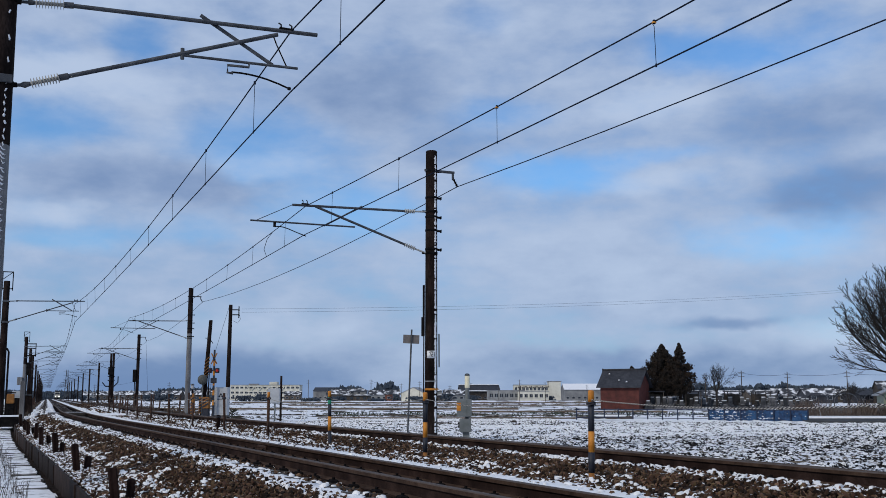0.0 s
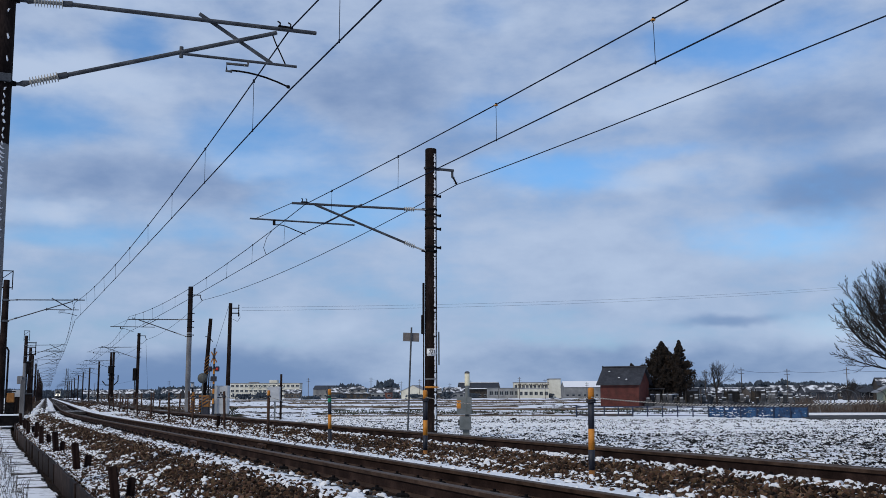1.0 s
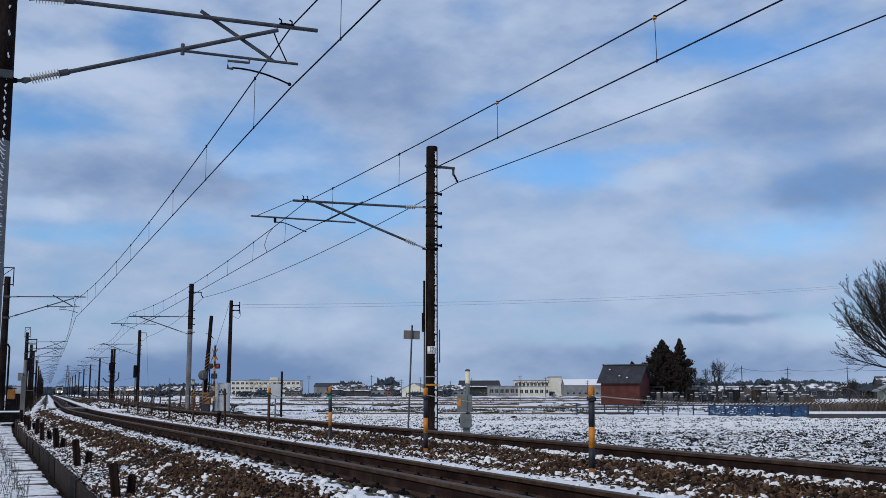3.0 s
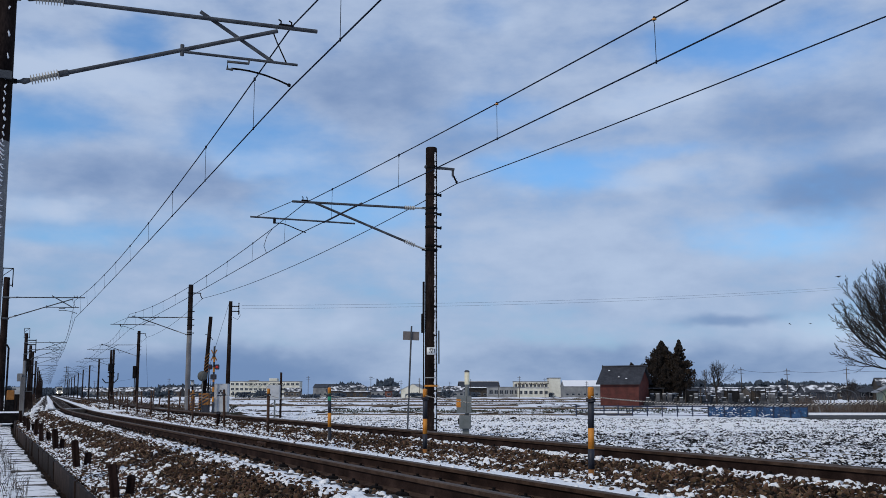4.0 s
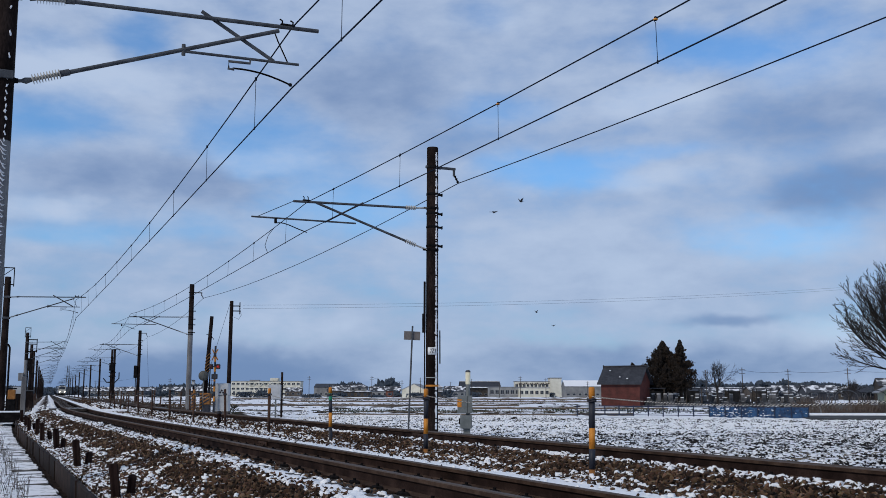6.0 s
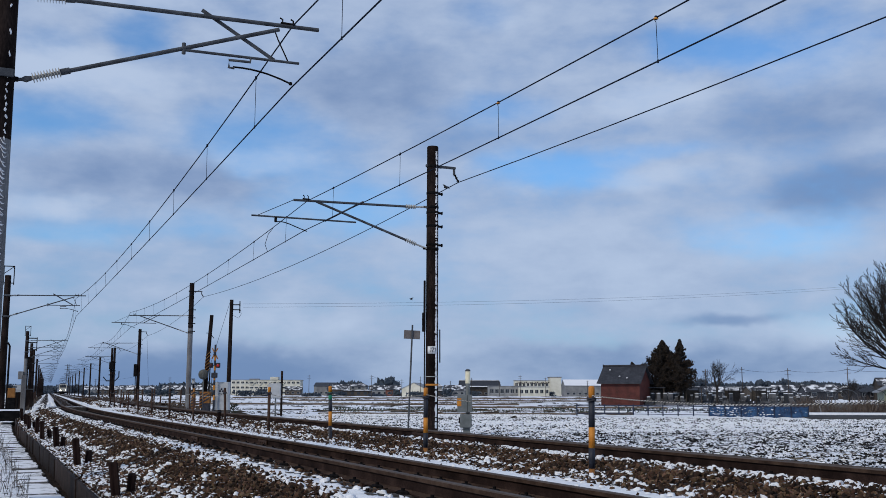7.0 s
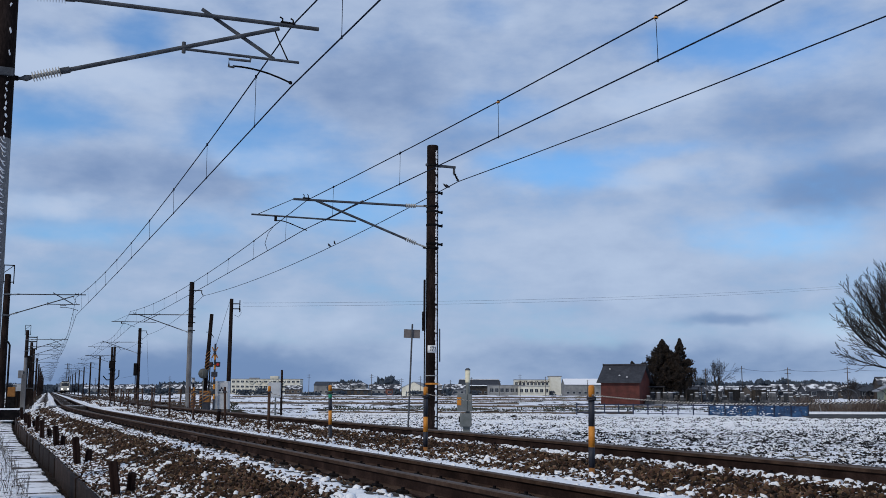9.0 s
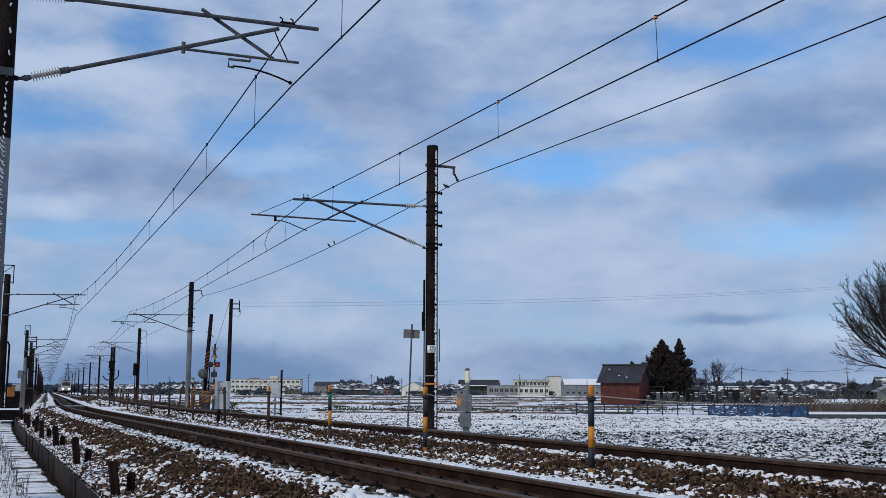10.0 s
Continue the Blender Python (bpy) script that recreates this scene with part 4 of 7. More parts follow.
def dry_grass():
    """Stalks that stand out of the snow beside the path."""
    rng = random.Random(12)
    b = Build()
    for i in range(900):
        s, off = rng.uniform(-3, 22), -3.16 - abs(rng.gauss(0, 0.5))
        if noise.noise((s * 1.3, off * 1.6, 0.0)) < -0.02:
            continue
        h = rng.uniform(0.10, 0.36)
        p = tp(s, off, -0.68)
        d = Vector((rng.gauss(0, 0.14), rng.gauss(0, 0.14), 1)) * h
        b.tube([p, p + d * 0.6, p + d + Vector((d.x * 0.5, d.y * 0.5, -0.02))], [0.0045, 0.0035, 0.002], 3)
    tagged(part("dry_grass", b, material("dry_stalks", [(0.025, 0.02, 0.018), (0.08, 0.062, 0.048)], 0.95, 0, 5)), "thin dead stalks sticking out of the snow", "grass", kind="stuff")


dry_grass()


# ---------------------------------------------------------------- things beyond the far track
def sign_board():
    t = thing("track_sign", "thin leaning post with a grey sign board seen from behind", "sign", pose(-1.38, 40.9, -0.8, 0, 2.0, 6))
    part("pole", Build().tube([(0, 0, -0.2), (0, 0, 4.2)], 0.035, 10), M["galv"], t)
    b = Build().box((0, 0.05, 3.82), (0.64, 0.02, 0.34), 0.006)
    part("board", b, material("grey_brown_board", [(0.10, 0.09, 0.09), (0.16, 0.145, 0.14)], 0.7, 0, 4), t, "grey-brown back of a sign board")
    part("stiffener", Build().box((0, 0.035, 3.82), (0.04, 0.012, 0.32), 0.003), M["galv"], t)


sign_board()


def box_post():
    """Cabinets on a post with a cream lamp cap."""
    t = thing("signal_box_post", "grey post with two cabinets and a cream cap", "equipment post", pose(0.92, 39.7, -0.8, 0, 0, 0))
    b = Build().tube([(0, 0, -0.2), (0, 0, 1.9)], 0.085, 14)
    part("post", b, M["grey_paint"], t)
    part("cap", Build().lathe([(0.09, 1.9), (0.095, 1.92), (0.095, 2.36)], 14), M["cream"], t, "cream plastic sleeve on the post top")
    part("dome", Build().lathe([(0.098, 2.36), (0.098, 2.40), (0.06, 2.44), (0.02, 2.45)], 14), M["galv"], t)
    c = part("upper_cabinet", Build().box((-0.12, -0.12, 1.15), (0.56, 0.34, 0.66), 0.02), M["grey_paint"], t, "grey steel cabinet with a yellow notice")
    part("notice", Build().box((-0.33, -0.295, 1.2), (0.16, 0.008, 0.3), 0.002), M["yellow"], c)
    part("door_edge", Build().box((-0.02, -0.295, 1.15), (0.012, 0.008, 0.62), 0.002), M["iron"], c)
    c = part("lower_cabinet", Build().box((-0.08, -0.12, 0.5), (0.44, 0.32, 0.50), 0.02), M["grey_paint"], t)
    part("bracket", Build().box((-0.32, -0.1, 0.52), (0.05, 0.1, 0.22), 0.008), M["iron"], c)
    part("duct", Build().box((-0.05, -0.06, 0.05), (0.26, 0.12, 0.6), 0.01), M["grey_paint"], t)


box_post()


def meter_post():
    t = thing("meter_cabinet", "pale grey cabinet on a leg beside a dark post", "cabinet", pose(-11.35, 71, -0.85))
    part("post", Build().tube([(0.35, 0, -0.2), (0.35, 0, 3.05)], 0.075, 10), M["dark_pole"], t)
    part("leg", Build().tube([(-0.05, 0, -0.2), (-0.05, 0, 1.25)], 0.055, 8), M["grey_paint"], t)
    c = part("body", Build().box((-0.1, -0.05, 1.7), (0.86, 0.35, 1.0), 0.03), M["light_paint"], t)
    part("door", Build().box((-0.1, -0.232, 1.7), (0.76, 0.012, 0.9), 0.004), M["light_paint"], c)


meter_post()


def bent_stand():
    t = thing("bent_stand", "small bent white frame lying on the snowy field", "frame", pose(-8.3, 62, -0.85))
    part("leg", Build().tube([(-0.35, 0, 0), (-0.1, 0, 0.3), (0.05, 0, 0.75), (0.25, 0, 0.85)], 0.035, 6), M["white"], t)
    part("leg", Build().tube([(-0.1, 0.05, 0), (0.1, 0.05, 0.3), (0.25, 0, 0.8)], 0.03, 6), M["white"], t)


bent_stand()


# ---------------------------------------------------------------- the level crossing
def striped(b, x0, x1, z0, z1, y, n):
    """Slanting bars over an upright board."""
    w = (x1 - x0)
    step = (z1 - z0) / n
    for i in range(n):
        za = z0 + step * i
        b.add([(x0, y, za), (x0, y, za + step * 0.5), (x1, y, min(za + step * 0.5 + w * 0.6, z1)), (x1, y, min(za + w * 0.6, z1)),
               (x0, y - 0.006, za), (x0, y - 0.006, za + step * 0.5), (x1, y - 0.006, min(za + step * 0.5 + w * 0.6, z1)), (x1, y - 0.006, min(za + w * 0.6, z1))],
              [(4, 7, 6, 5), (0, 1, 2, 3), (0, 4, 5, 1), (1, 5, 6, 2), (2, 6, 7, 3), (3, 7, 4, 0)])
    return b


def crossing():
    Y = 53.5
    # deck of the crossing, level with the rails
    deck = thing("crossing_deck", "dark timber crossing deck half hidden by snow", "crossing deck", kind="structure")
    for a, c, z in ((-1.2, -0.66, 0.0), (-0.48, 0.48, 0.02), (0.66, SP - 0.66, 0.0), (SP - 0.48, SP + 0.48, 0.02)):
        n = max(1, round((c - a) / 0.9))
        for i in range(n):
            x0, x1 = a + (c - a) * i / n, a + (c - a) * (i + 1) / n
            b = Build().box((0, 0, 0), (x1 - x0 - 0.02, 4.0, 0.14), 0.02)
            part("deck_panel", b, M["snow" if 0.6 < a < 1 else "deck"], deck, at=tm(40.5, (x0 + x1) / 2, z - (0.13 if 0.6 < a < 1 else 0.07)))
    g = "equipment of the level crossing"
    t = thing("relay_cabinet", "tall pale grey steel relay cabinet beside the crossing", "cabinet", pose(-11.31, Y, -0.2), g)
    body = part("body", Build().box((0, 0, 0.74), (0.70, 0.5, 1.44), 0.02), M["light_paint"], t)
    part("plinth", Build().box((0, 0, 0.0), (0.74, 0.54, 0.1), 0.01), M["concrete"], t)
    part("door", Build().box((0, -0.256, 0.78), (0.62, 0.012, 1.28), 0.004), M["light_paint"], t)
    mark = Build()
    for x, z in ((-0.07, 1.0), (0.07, 1.0), (0.0, 1.1)):
        mark.lathe([(0.05, 0), (0.05, 0.01)], 10)
        for i in range(len(mark.v) - 20, len(mark.v)):
            vx, vy, vz = mark.v[i]
            mark.v[i] = (vx + x, -0.264 - vz, vy + z)
    part("emblem", mark, M["black"], t)
    part("caption", Build().box((0, -0.264, 0.86), (0.34, 0.004, 0.04)), M["black"], t)

    t = thing("crossing_signal", "crossing signal with crossbuck and red lamps", "crossing signal", pose(-11.64, Y - 0.5, -0.2), g)
    part("post", Build().tube([(0, 0, -0.1), (0, 0, 3.35)], 0.05, 10), M["black"], t)
    for k in range(5):
        part("stripe", Build().tube([(0, 0, 0.55 + 0.5 * k), (0, 0, 0.8 + 0.5 * k)], 0.053, 10), M["yellow"], t)
    for sgn in (1, -1):
        x = part("crossbuck_arm", Build().box((0, -0.07 - 0.012 * sgn, 2.9), (0.06, 0.02, 0.62), 0.006, Matrix.Rotation(radians(28 * sgn), 4, "Y")), M["old_yellow"], t, "orange and black crossbuck board")
        part("stripe", Build().box((0.0, -0.085 - 0.012 * sgn, 2.9), (0.085, 0.01, 0.2), 0.002, Matrix.Rotation(radians(28 * sgn), 4, "Y")), M["black"], x)
    part("lamp_bar", Build().box((0.0, -0.03, 2.3), (0.46, 0.05, 0.05), 0.008), M["black"], t)
    for x, mt, lab in ((-0.19, "dark_lens", "unlit red warning lamp"), (0.17, "red_lamp", "lit red warning lamp")):
        lamp = part("lamp", Build().box((x, -0.03, 2.3), (0.22, 0.12, 0.26), 0.03), M["black"], t, lab)
        b = Build().lathe([(0.075, 0), (0.07, 0.02), (0.03, 0.03)], 14)
        b.v = [(x + a, -0.09 - c, 2.3 + e) for a, e, c in b.v]
        part("lens", b, M[mt], lamp)
        hood = Build().tube([(x + 0.09 * math.cos(q), -0.14, 2.3 + 0.09 * math.sin(q)) for q in (0.2 + 2.7 * j / 8 for j in range(9))], 0.014, 5)
        part("hood", hood, M["black"], lamp)
    part("direction_box", Build().box((0, -0.04, 1.8), (0.3, 0.14, 0.26), 0.02), M["black"], t)

    t = thing("striped_pole", "leaning dark pole with slanting warning stripes", "pole", pose(-12.42, Y + 0.6, -0.2, 0, 3.4, 0), g)
    part("shaft", Build().tube([(0, 0, -0.2), (0, 0, 4.95)], [0.125, 0.095], 12), M["dark_pole"], t)
    for k in range(6):
        z = 2.0 + 0.18 * k
        pts = [(0.121 * math.cos(a), 0.121 * math.sin(a), z + 0.14 * math.cos(a)) for a in (2 * math.pi * j / 16 for j in range(17))]
        part("stripe", Build().tube(pts, 0.016, 5, caps=False), M["old_yellow"], t)
    part("bracket", Build().tube([(-0.2, 0, 4.0), (0.0, 0, 4.0), (0.22, -0.02, 3.75)], 0.02, 6), M["iron"], t)

    t = thing("traffic_mirror", "round traffic mirror seen from its grey back", "mirror", pose(-12.36, Y + 0.2, -0.2), g)
    part("post", Build().tube([(0, 0, -0.1), (0, 0, 1.7)], 0.035, 8), M["grey_paint"], t)
    b = Build().lathe([(0.25, 0), (0.26, 0.02), (0.235, 0.06), (0.13, 0.09), (0.02, 0.10)], 24)
    b.v = [(a, -c - 0.03, 1.85 + e) for a, e, c in b.v]
    part("back", b, material("mirror_back", [(0.04, 0.045, 0.045), (0.075, 0.08, 0.078)], 0.6, 0, 4), t)
    part("stripe", Build().box((0, -0.135, 1.85), (0.03, 0.01, 0.3), 0.003), M["grey_paint"], t)

    for k, x in enumerate((-12.72, -12.42)):
        t = thing("warning_board", "yellow and black slanted warning board at the crossing", "warning board", pose(x, Y - 0.3 + 0.5 * k, -0.2), g)
        part("board", Build().box((0, 0, 0.55), (0.22, 0.03, 0.85), 0.006), M["old_yellow"], t)
        part("stripes", striped(Build(), -0.10, 0.10, 0.16, 0.94, -0.018, 5), M["black"], t)
        part("leg", Build().tube([(0, 0.03, -0.1), (0, 0.03, 0.3)], 0.03, 6), M["iron"], t)

    t = thing("gate_machine", "yellow and black barrier machine beside the crossing", "barrier machine", pose(-12.0, Y - 0.4, -0.2), g)
    part("pedestal", Build().box((0, 0, 0.15), (0.30, 0.36, 0.5), 0.02), M["black"], t)
    part("housing", Build().box((0, 0, 0.68), (0.34, 0.42, 0.58), 0.03), M["old_yellow"], t)
    part("stripes", striped(Build(), -0.15, 0.15, 0.42, 0.94, -0.216, 3), M["black"], t)
    part("barrier_arm", Build().tube([(0.1, -0.1, 0.85), (0.12, -0.1, 2.4)], 0.03, 8), M["iron"], t)

    t = thing("obstacle_lamp", "small white crossing lamp on a short post", "lamp post", pose(-12.82, Y, -0.2), g)
    part("post", Build().tube([(0, 0, -0.1), (0, 0, 1.35)], 0.035, 8), M["iron"], t)
    part("head", Build().box((0, 0, 1.5), (0.15, 0.16, 0.26), 0.03), M["light_paint"], t)
    part("visor", Build().box((0, -0.12, 1.62), (0.18, 0.12, 0.03), 0.008), M["black"], t)

    # other side of the line
    t = thing("gate_machine", "orange barrier machine on a dark pedestal in the snow", "barrier machine", tm(43.0, -2.98, -0.1), g)
    part("pedestal", Build().box((0, 0, 0.25), (0.36, 0.36, 0.6), 0.02), M["iron"], t)
    part("housing", Build().box((0, 0, 0.78), (0.36, 0.4, 0.5), 0.03), M["old_yellow"], t)
    part("lid", Build().box((0, 0, 1.08), (0.48, 0.44, 0.06), 0.02), M["iron"], t)
    t = thing("equipment_cabinet", "narrow grey trackside cabinet streaked with snow", "cabinet", tm(44.0, -2.45, -0.3), g)
    part("body", Build().box((0, 0, 0.9), (0.24, 0.3, 2.0), 0.02), M["grey_pole"], t)
    part("arm", Build().box((-0.25, -0.05, 1.15), (0.5, 0.1, 0.12), 0.01), M["light_paint"], t)
    t = thing("cable_trough", "long black covered trough capped with snow", "trough", tm(35.5, -2.95, -0.46), g)
    part("body", Build().box((0, 0, 0.18), (0.95, 3.4, 0.42), 0.02), M["iron"], t)
    part("snow_cap", Build().box((0.02, 0, 0.398), (0.9, 3.3, 0.022), 0.01), M["snow"], t)
    for s, off, w, h in ((49.0, -2.75, 0.62, 1.25), (53.5, -2.35, 0.55, 1.05)):
        t = thing("relay_box", "dark steel relay box on short legs in the snow", "relay box", tm(s, off, -0.5), g)
        part("body", Build().box((0, 0, 0.32 + h / 2), (w, 0.5, h), 0.03), M["dark_pole"], t)
        part("lid", Build().box((0, 0, 0.34 + h), (w + 0.08, 0.56, 0.05), 0.015), M["galv"], t)
        for x in (-0.2, 0.2):
            part("leg", Build().box((x, 0, 0.12), (0.08, 0.4, 0.5), 0.01), M["iron"], t)
    t = thing("notice_board", "small pale notice board on a thin post", "sign", tm(45.6, -2.75, -0.4), g)
    part("post", Build().tube([(0, 0, -0.3), (0, 0, 1.5)], 0.035, 8), M["iron"], t)
    part("board", Build().box((0, -0.05, 1.3), (0.5, 0.03, 0.36), 0.006), M["light_paint"], t)
    t = thing("bent_pipe", "dark pipe bent over at the top against a mast", "pipe", tm(43.2, -3.2, -0.3), g)
    part("pipe", Build().tube([(0, 0, -0.4), (0, 0, 3.35), (-0.08, 0, 3.5), (-0.25, 0, 3.53)], 0.05, 8), M["iron"], t)


M["deck"] = material("snowy_deck", [(0.02, 0.017, 0.015), (0.05, 0.043, 0.038)], 0.9, 0, 3, (1, 1, 1), 40, 0.4, 0.01, snow=0.3, snow_grain=4.0)
crossing()


def power_pole():
    t = thing("utility_pole", "black timber utility pole with insulators and a stay", "utility pole", pose(-12.78, 62, -0.5, 0, 0.4, 0))
    part("shaft", Build().tube([(0, 0, -0.3), (0, 0, 6.75)], [0.135, 0.105], 14), M["dark_pole"], t)
    for z in (6.45, 6.15):
        part("arm", Build().box((0.28, 0, z), (0.5, 0.06, 0.06), 0.006), M["iron"], t)
        b = Build()
        ribbed(b, (0.5, 0, z - 0.2), (0.5, 0, z + 0.22), 0.05, 4)
        part("insulator", b, M["iron"], t)
    part("jumper", Build().tube([(0.5, 0, 6.3), (0.6, 0, 5.9), (0.45, 0, 5.65), (0.15, 0, 5.8)], 0.012, 6), M["wire"], t)
    part("stay", Build().tube([(-0.1, 0, 6.6), (-1.05, -0.3, 2.9)], 0.010, 5), M["wire"], t)
    b = Build()
    rng = random.Random(3)
    for i in range(60):
        p = Vector((0.2 + rng.gauss(0, 0.1), rng.gauss(0, 0.1), rng.uniform(0, 0.75)))
        b.tube([p, p + Vector((rng.uniform(-0.15, 0.2), rng.uniform(-0.1, 0.1), rng.uniform(0.05, 0.2)))], 0.02, 4)
    tagged(part("ivy_clump", b, material("dark_ivy", [(0.01, 0.014, 0.008), (0.03, 0.035, 0.02)], 0.8, 0, 8), at=pose(-12.55, 61.6, -0.75)), "dark climbing plant at the foot of a pole", "plant")
    for dz in (0.0, -0.2):
        pts = []
        p, q = Vector((-12.05, 62, 6.0 + dz)), Vector((42.0, 96, 11.0 + dz))
        for k in range(21):
            u = k / 20
            pts.append(p.lerp(q, u) - Vector((0, 0, 0.45 * 4 * u * (1 - u))))
        wire("power_line", pts, 0.0058, "thin pale cable strung across the field", "wire", "power lines")


power_pole()

# ---------------------------------------------------------------- the distance: buildings
M["red_wall"] = material("dark_red_boards", [(0.040, 0.010, 0.008), (0.068, 0.015, 0.012), (0.095, 0.024, 0.018)], 0.8, 0, 1.2, (1, 1, 1), 14, 0.3, 0.02)
M["slate"] = material("dark_roof_tiles", [(0.011, 0.012, 0.017), (0.022, 0.024, 0.032), (0.042, 0.044, 0.054)], 0.7, 0, 1.5, (1, 1, 1), 12, 0.4, 0.03, snow=0.02)
M["snow_roof"] = material("snow_on_tiles", [(0.022, 0.024, 0.03), (0.05, 0.052, 0.062)], 0.8, 0, 0.7, (1, 1, 1), 6, 0.4, 0.03, snow=0.5, snow_grain=0.55)
M["bare_roof"] = material("grey_sheet_roof", [(0.12, 0.125, 0.135), (0.19, 0.195, 0.21), (0.26, 0.265, 0.28)], 0.6, 0, 0.5, (1, 1, 1), 6, 0.2, 0.02, snow=0.3)
M["white_roof"] = material("snow_covered_sheet", [(0.10, 0.105, 0.115), (0.2, 0.205, 0.215)], 0.7, 0, 0.4, (1, 1, 1), 5, 0.2, 0.02, snow=0.95, snow_grain=0.4)
M["cream_wall"] = material("cream_render", [(0.46, 0.45, 0.38), (0.58, 0.565, 0.49), (0.64, 0.63, 0.56)], 0.85, 0, 0.3, (1, 1, 1), 5, 0.1, 0.01)
M["grey_wall"] = material("grey_render", [(0.12, 0.125, 0.135), (0.19, 0.195, 0.20), (0.26, 0.265, 0.265)], 0.85, 0, 0.3, (1, 1, 1), 5, 0.1, 0.01, per_object=0.3)
M["brown_wall"] = material("brown_boards", [(0.018, 0.015, 0.013), (0.045, 0.037, 0.031), (0.09, 0.074, 0.062)], 0.85, 0, 0.5, (1, 1, 1), 6, 0.2, 0.01, per_object=0.3)
M["terracotta"] = material("rusty_red_wall", [(0.09, 0.035, 0.025), (0.14, 0.055, 0.04)], 0.85, 0, 0.5)
M["glass"] = material("dark_window_glass", [(0.012, 0.015, 0.02), (0.03, 0.035, 0.045)], 0.15, 0, 0.5, (1, 1, 1), 4, 0, spec=0.6)
M["granite"] = material("grave_granite", [(0.014, 0.015, 0.018), (0.04, 0.042, 0.047), (0.11, 0.11, 0.115)], 0.6, 0, 1.5, (1, 1, 1), 30, 0.2, 0.005, per_object=0.7, snow=0.5)
M["blue_net"] = material("blue_sheet", [(0.004, 0.018, 0.055), (0.009, 0.045, 0.125), (0.022, 0.09, 0.21)], 0.7, 0, 2.5, (1, 1, 0.6), 9, 0.9, 0.08, snow=0.45)
M["blue_paint"] = material("dark_blue_paint", [(0.006, 0.012, 0.035), (0.012, 0.026, 0.065)], 0.6, 0, 4)
M["asphalt"] = material("wet_asphalt", [(0.035, 0.037, 0.042), (0.055, 0.057, 0.062), (0.075, 0.077, 0.08)], 0.95, 0, 0.6, (1, 1, 1), 30, 0.3, 0.005, spec=0.1)
M["bark"] = material("dark_bark", [(0.008, 0.0065, 0.0065), (0.018, 0.015, 0.014), (0.034, 0.028, 0.025)], 0.95, 0, 4, (1, 1, 0.5), 40, 0.4, 0.01)
M["conifer"] = material("winter_conifer", [(0.005, 0.0036, 0.0028), (0.013, 0.0088, 0.006), (0.032, 0.019, 0.011)], 0.95, 0, 1.1, (1, 1, 1), 9, 0.3, 0.03, snow=-0.25)
# paler and bluer than the trees: distance haze mixed into the colour
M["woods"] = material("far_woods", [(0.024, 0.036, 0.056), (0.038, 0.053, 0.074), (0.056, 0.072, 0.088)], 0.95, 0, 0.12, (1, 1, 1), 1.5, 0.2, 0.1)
M["reeds"] = material("dead_reeds", [(0.04, 0.028, 0.025), (0.095, 0.07, 0.058), (0.18, 0.145, 0.12)], 0.95, 0, 0.6, (1, 1, 0.3), 8, 0.2, 0.02, snow=0.12)


def gable_house(name, label, x, y, w, d, wall, rise, rz, wmat, rmat, rows=1, eave=0.45, cat="house", windows=True, z=FIELD, group="", ridge=False):
    """A house with its ridge along x."""
    t = thing(name, label, cat, pose(x, y, z, 0, 0, rz), group)
    b = Build()
    b.add([(-w / 2, -d / 2, -0.3), (w / 2, -d / 2, -0.3), (w / 2, d / 2, -0.3), (-w / 2, d / 2, -0.3),
           (-w / 2, -d / 2, wall), (w / 2, -d / 2, wall), (w / 2, d / 2, wall), (-w / 2, d / 2, wall), (-w / 2, 0, wall + rise), (w / 2, 0, wall + rise)],
          [(0, 1, 5, 4), (2, 3, 7, 6), (1, 2, 6, 9, 5), (3, 0, 4, 8, 7), (3, 2, 1, 0)])
    part("wall", b, M[wmat], t)
    k = rise / (d / 2)
    e = eave
    for sg in (-1, 1):
        b = Build()
        xo, yo = w / 2 + e * 0.7, d / 2 + e
        n = 8
        top, bot = [], []
        for i in range(n + 1):
            u = i / n
            # a slight sweep up towards the eaves
            zz = wall + rise + 0.06 - k * yo * u + 0.10 * rise * (u * u - u)
            top += [(-xo, sg * yo * u, zz + 0.12), (xo, sg * yo * u, zz + 0.12)]
            bot += [(-xo, sg * yo * u, zz), (xo, sg * yo * u, zz)]
        m = 2 * (n + 1)
        fs = []
        for i in range(n):
            q = [2 * i, 2 * i + 1, 2 * i + 3, 2 * i + 2]
            fs += [tuple(q if sg < 0 else q[::-1]), tuple(j + m for j in (q[::-1] if sg < 0 else q))]
            fs += [(2 * i, 2 * i + 2, 2 * i + 2 + m, 2 * i + m), (2 * i + 1, 2 * i + 1 + m, 2 * i + 3 + m, 2 * i + 3)]
        fs.append((2 * n, 2 * n + 1, 2 * n + 1 + m, 2 * n + m))
        b.add(top + bot, fs)
        part("roof", b, M[rmat], t)
    if ridge:
        part("ridge_cap", Build().box((0, 0, wall + rise + 0.22), (w + 2 * e * 0.7 + 0.1, 0.36, 0.2), 0.06), M["slate"], t)
        for sg in (-1, 1):
            part("barge_board", Build().box((sg * (w / 2 + e * 0.7), 0, wall + rise + 0.2), (0.08, 0.4, 0.36), 0.02), M["slate"], t)
    if windows:
        for r in range(rows):
            zz = 1.5 + r * 2.7
            n = max(2, int(w / 3))
            for i in range(n):
                xx = -w / 2 + w * (i + 0.5) / n
                win = part("window", Build().box((xx, -d / 2 - 0.02, zz), (1.5, 0.06, 1.1), 0.01), M["light_paint"], t)
                part("pane", Build().box((xx, -d / 2 - 0.056, zz), (1.36, 0.016, 0.96)), M["glass"], win)
    return t


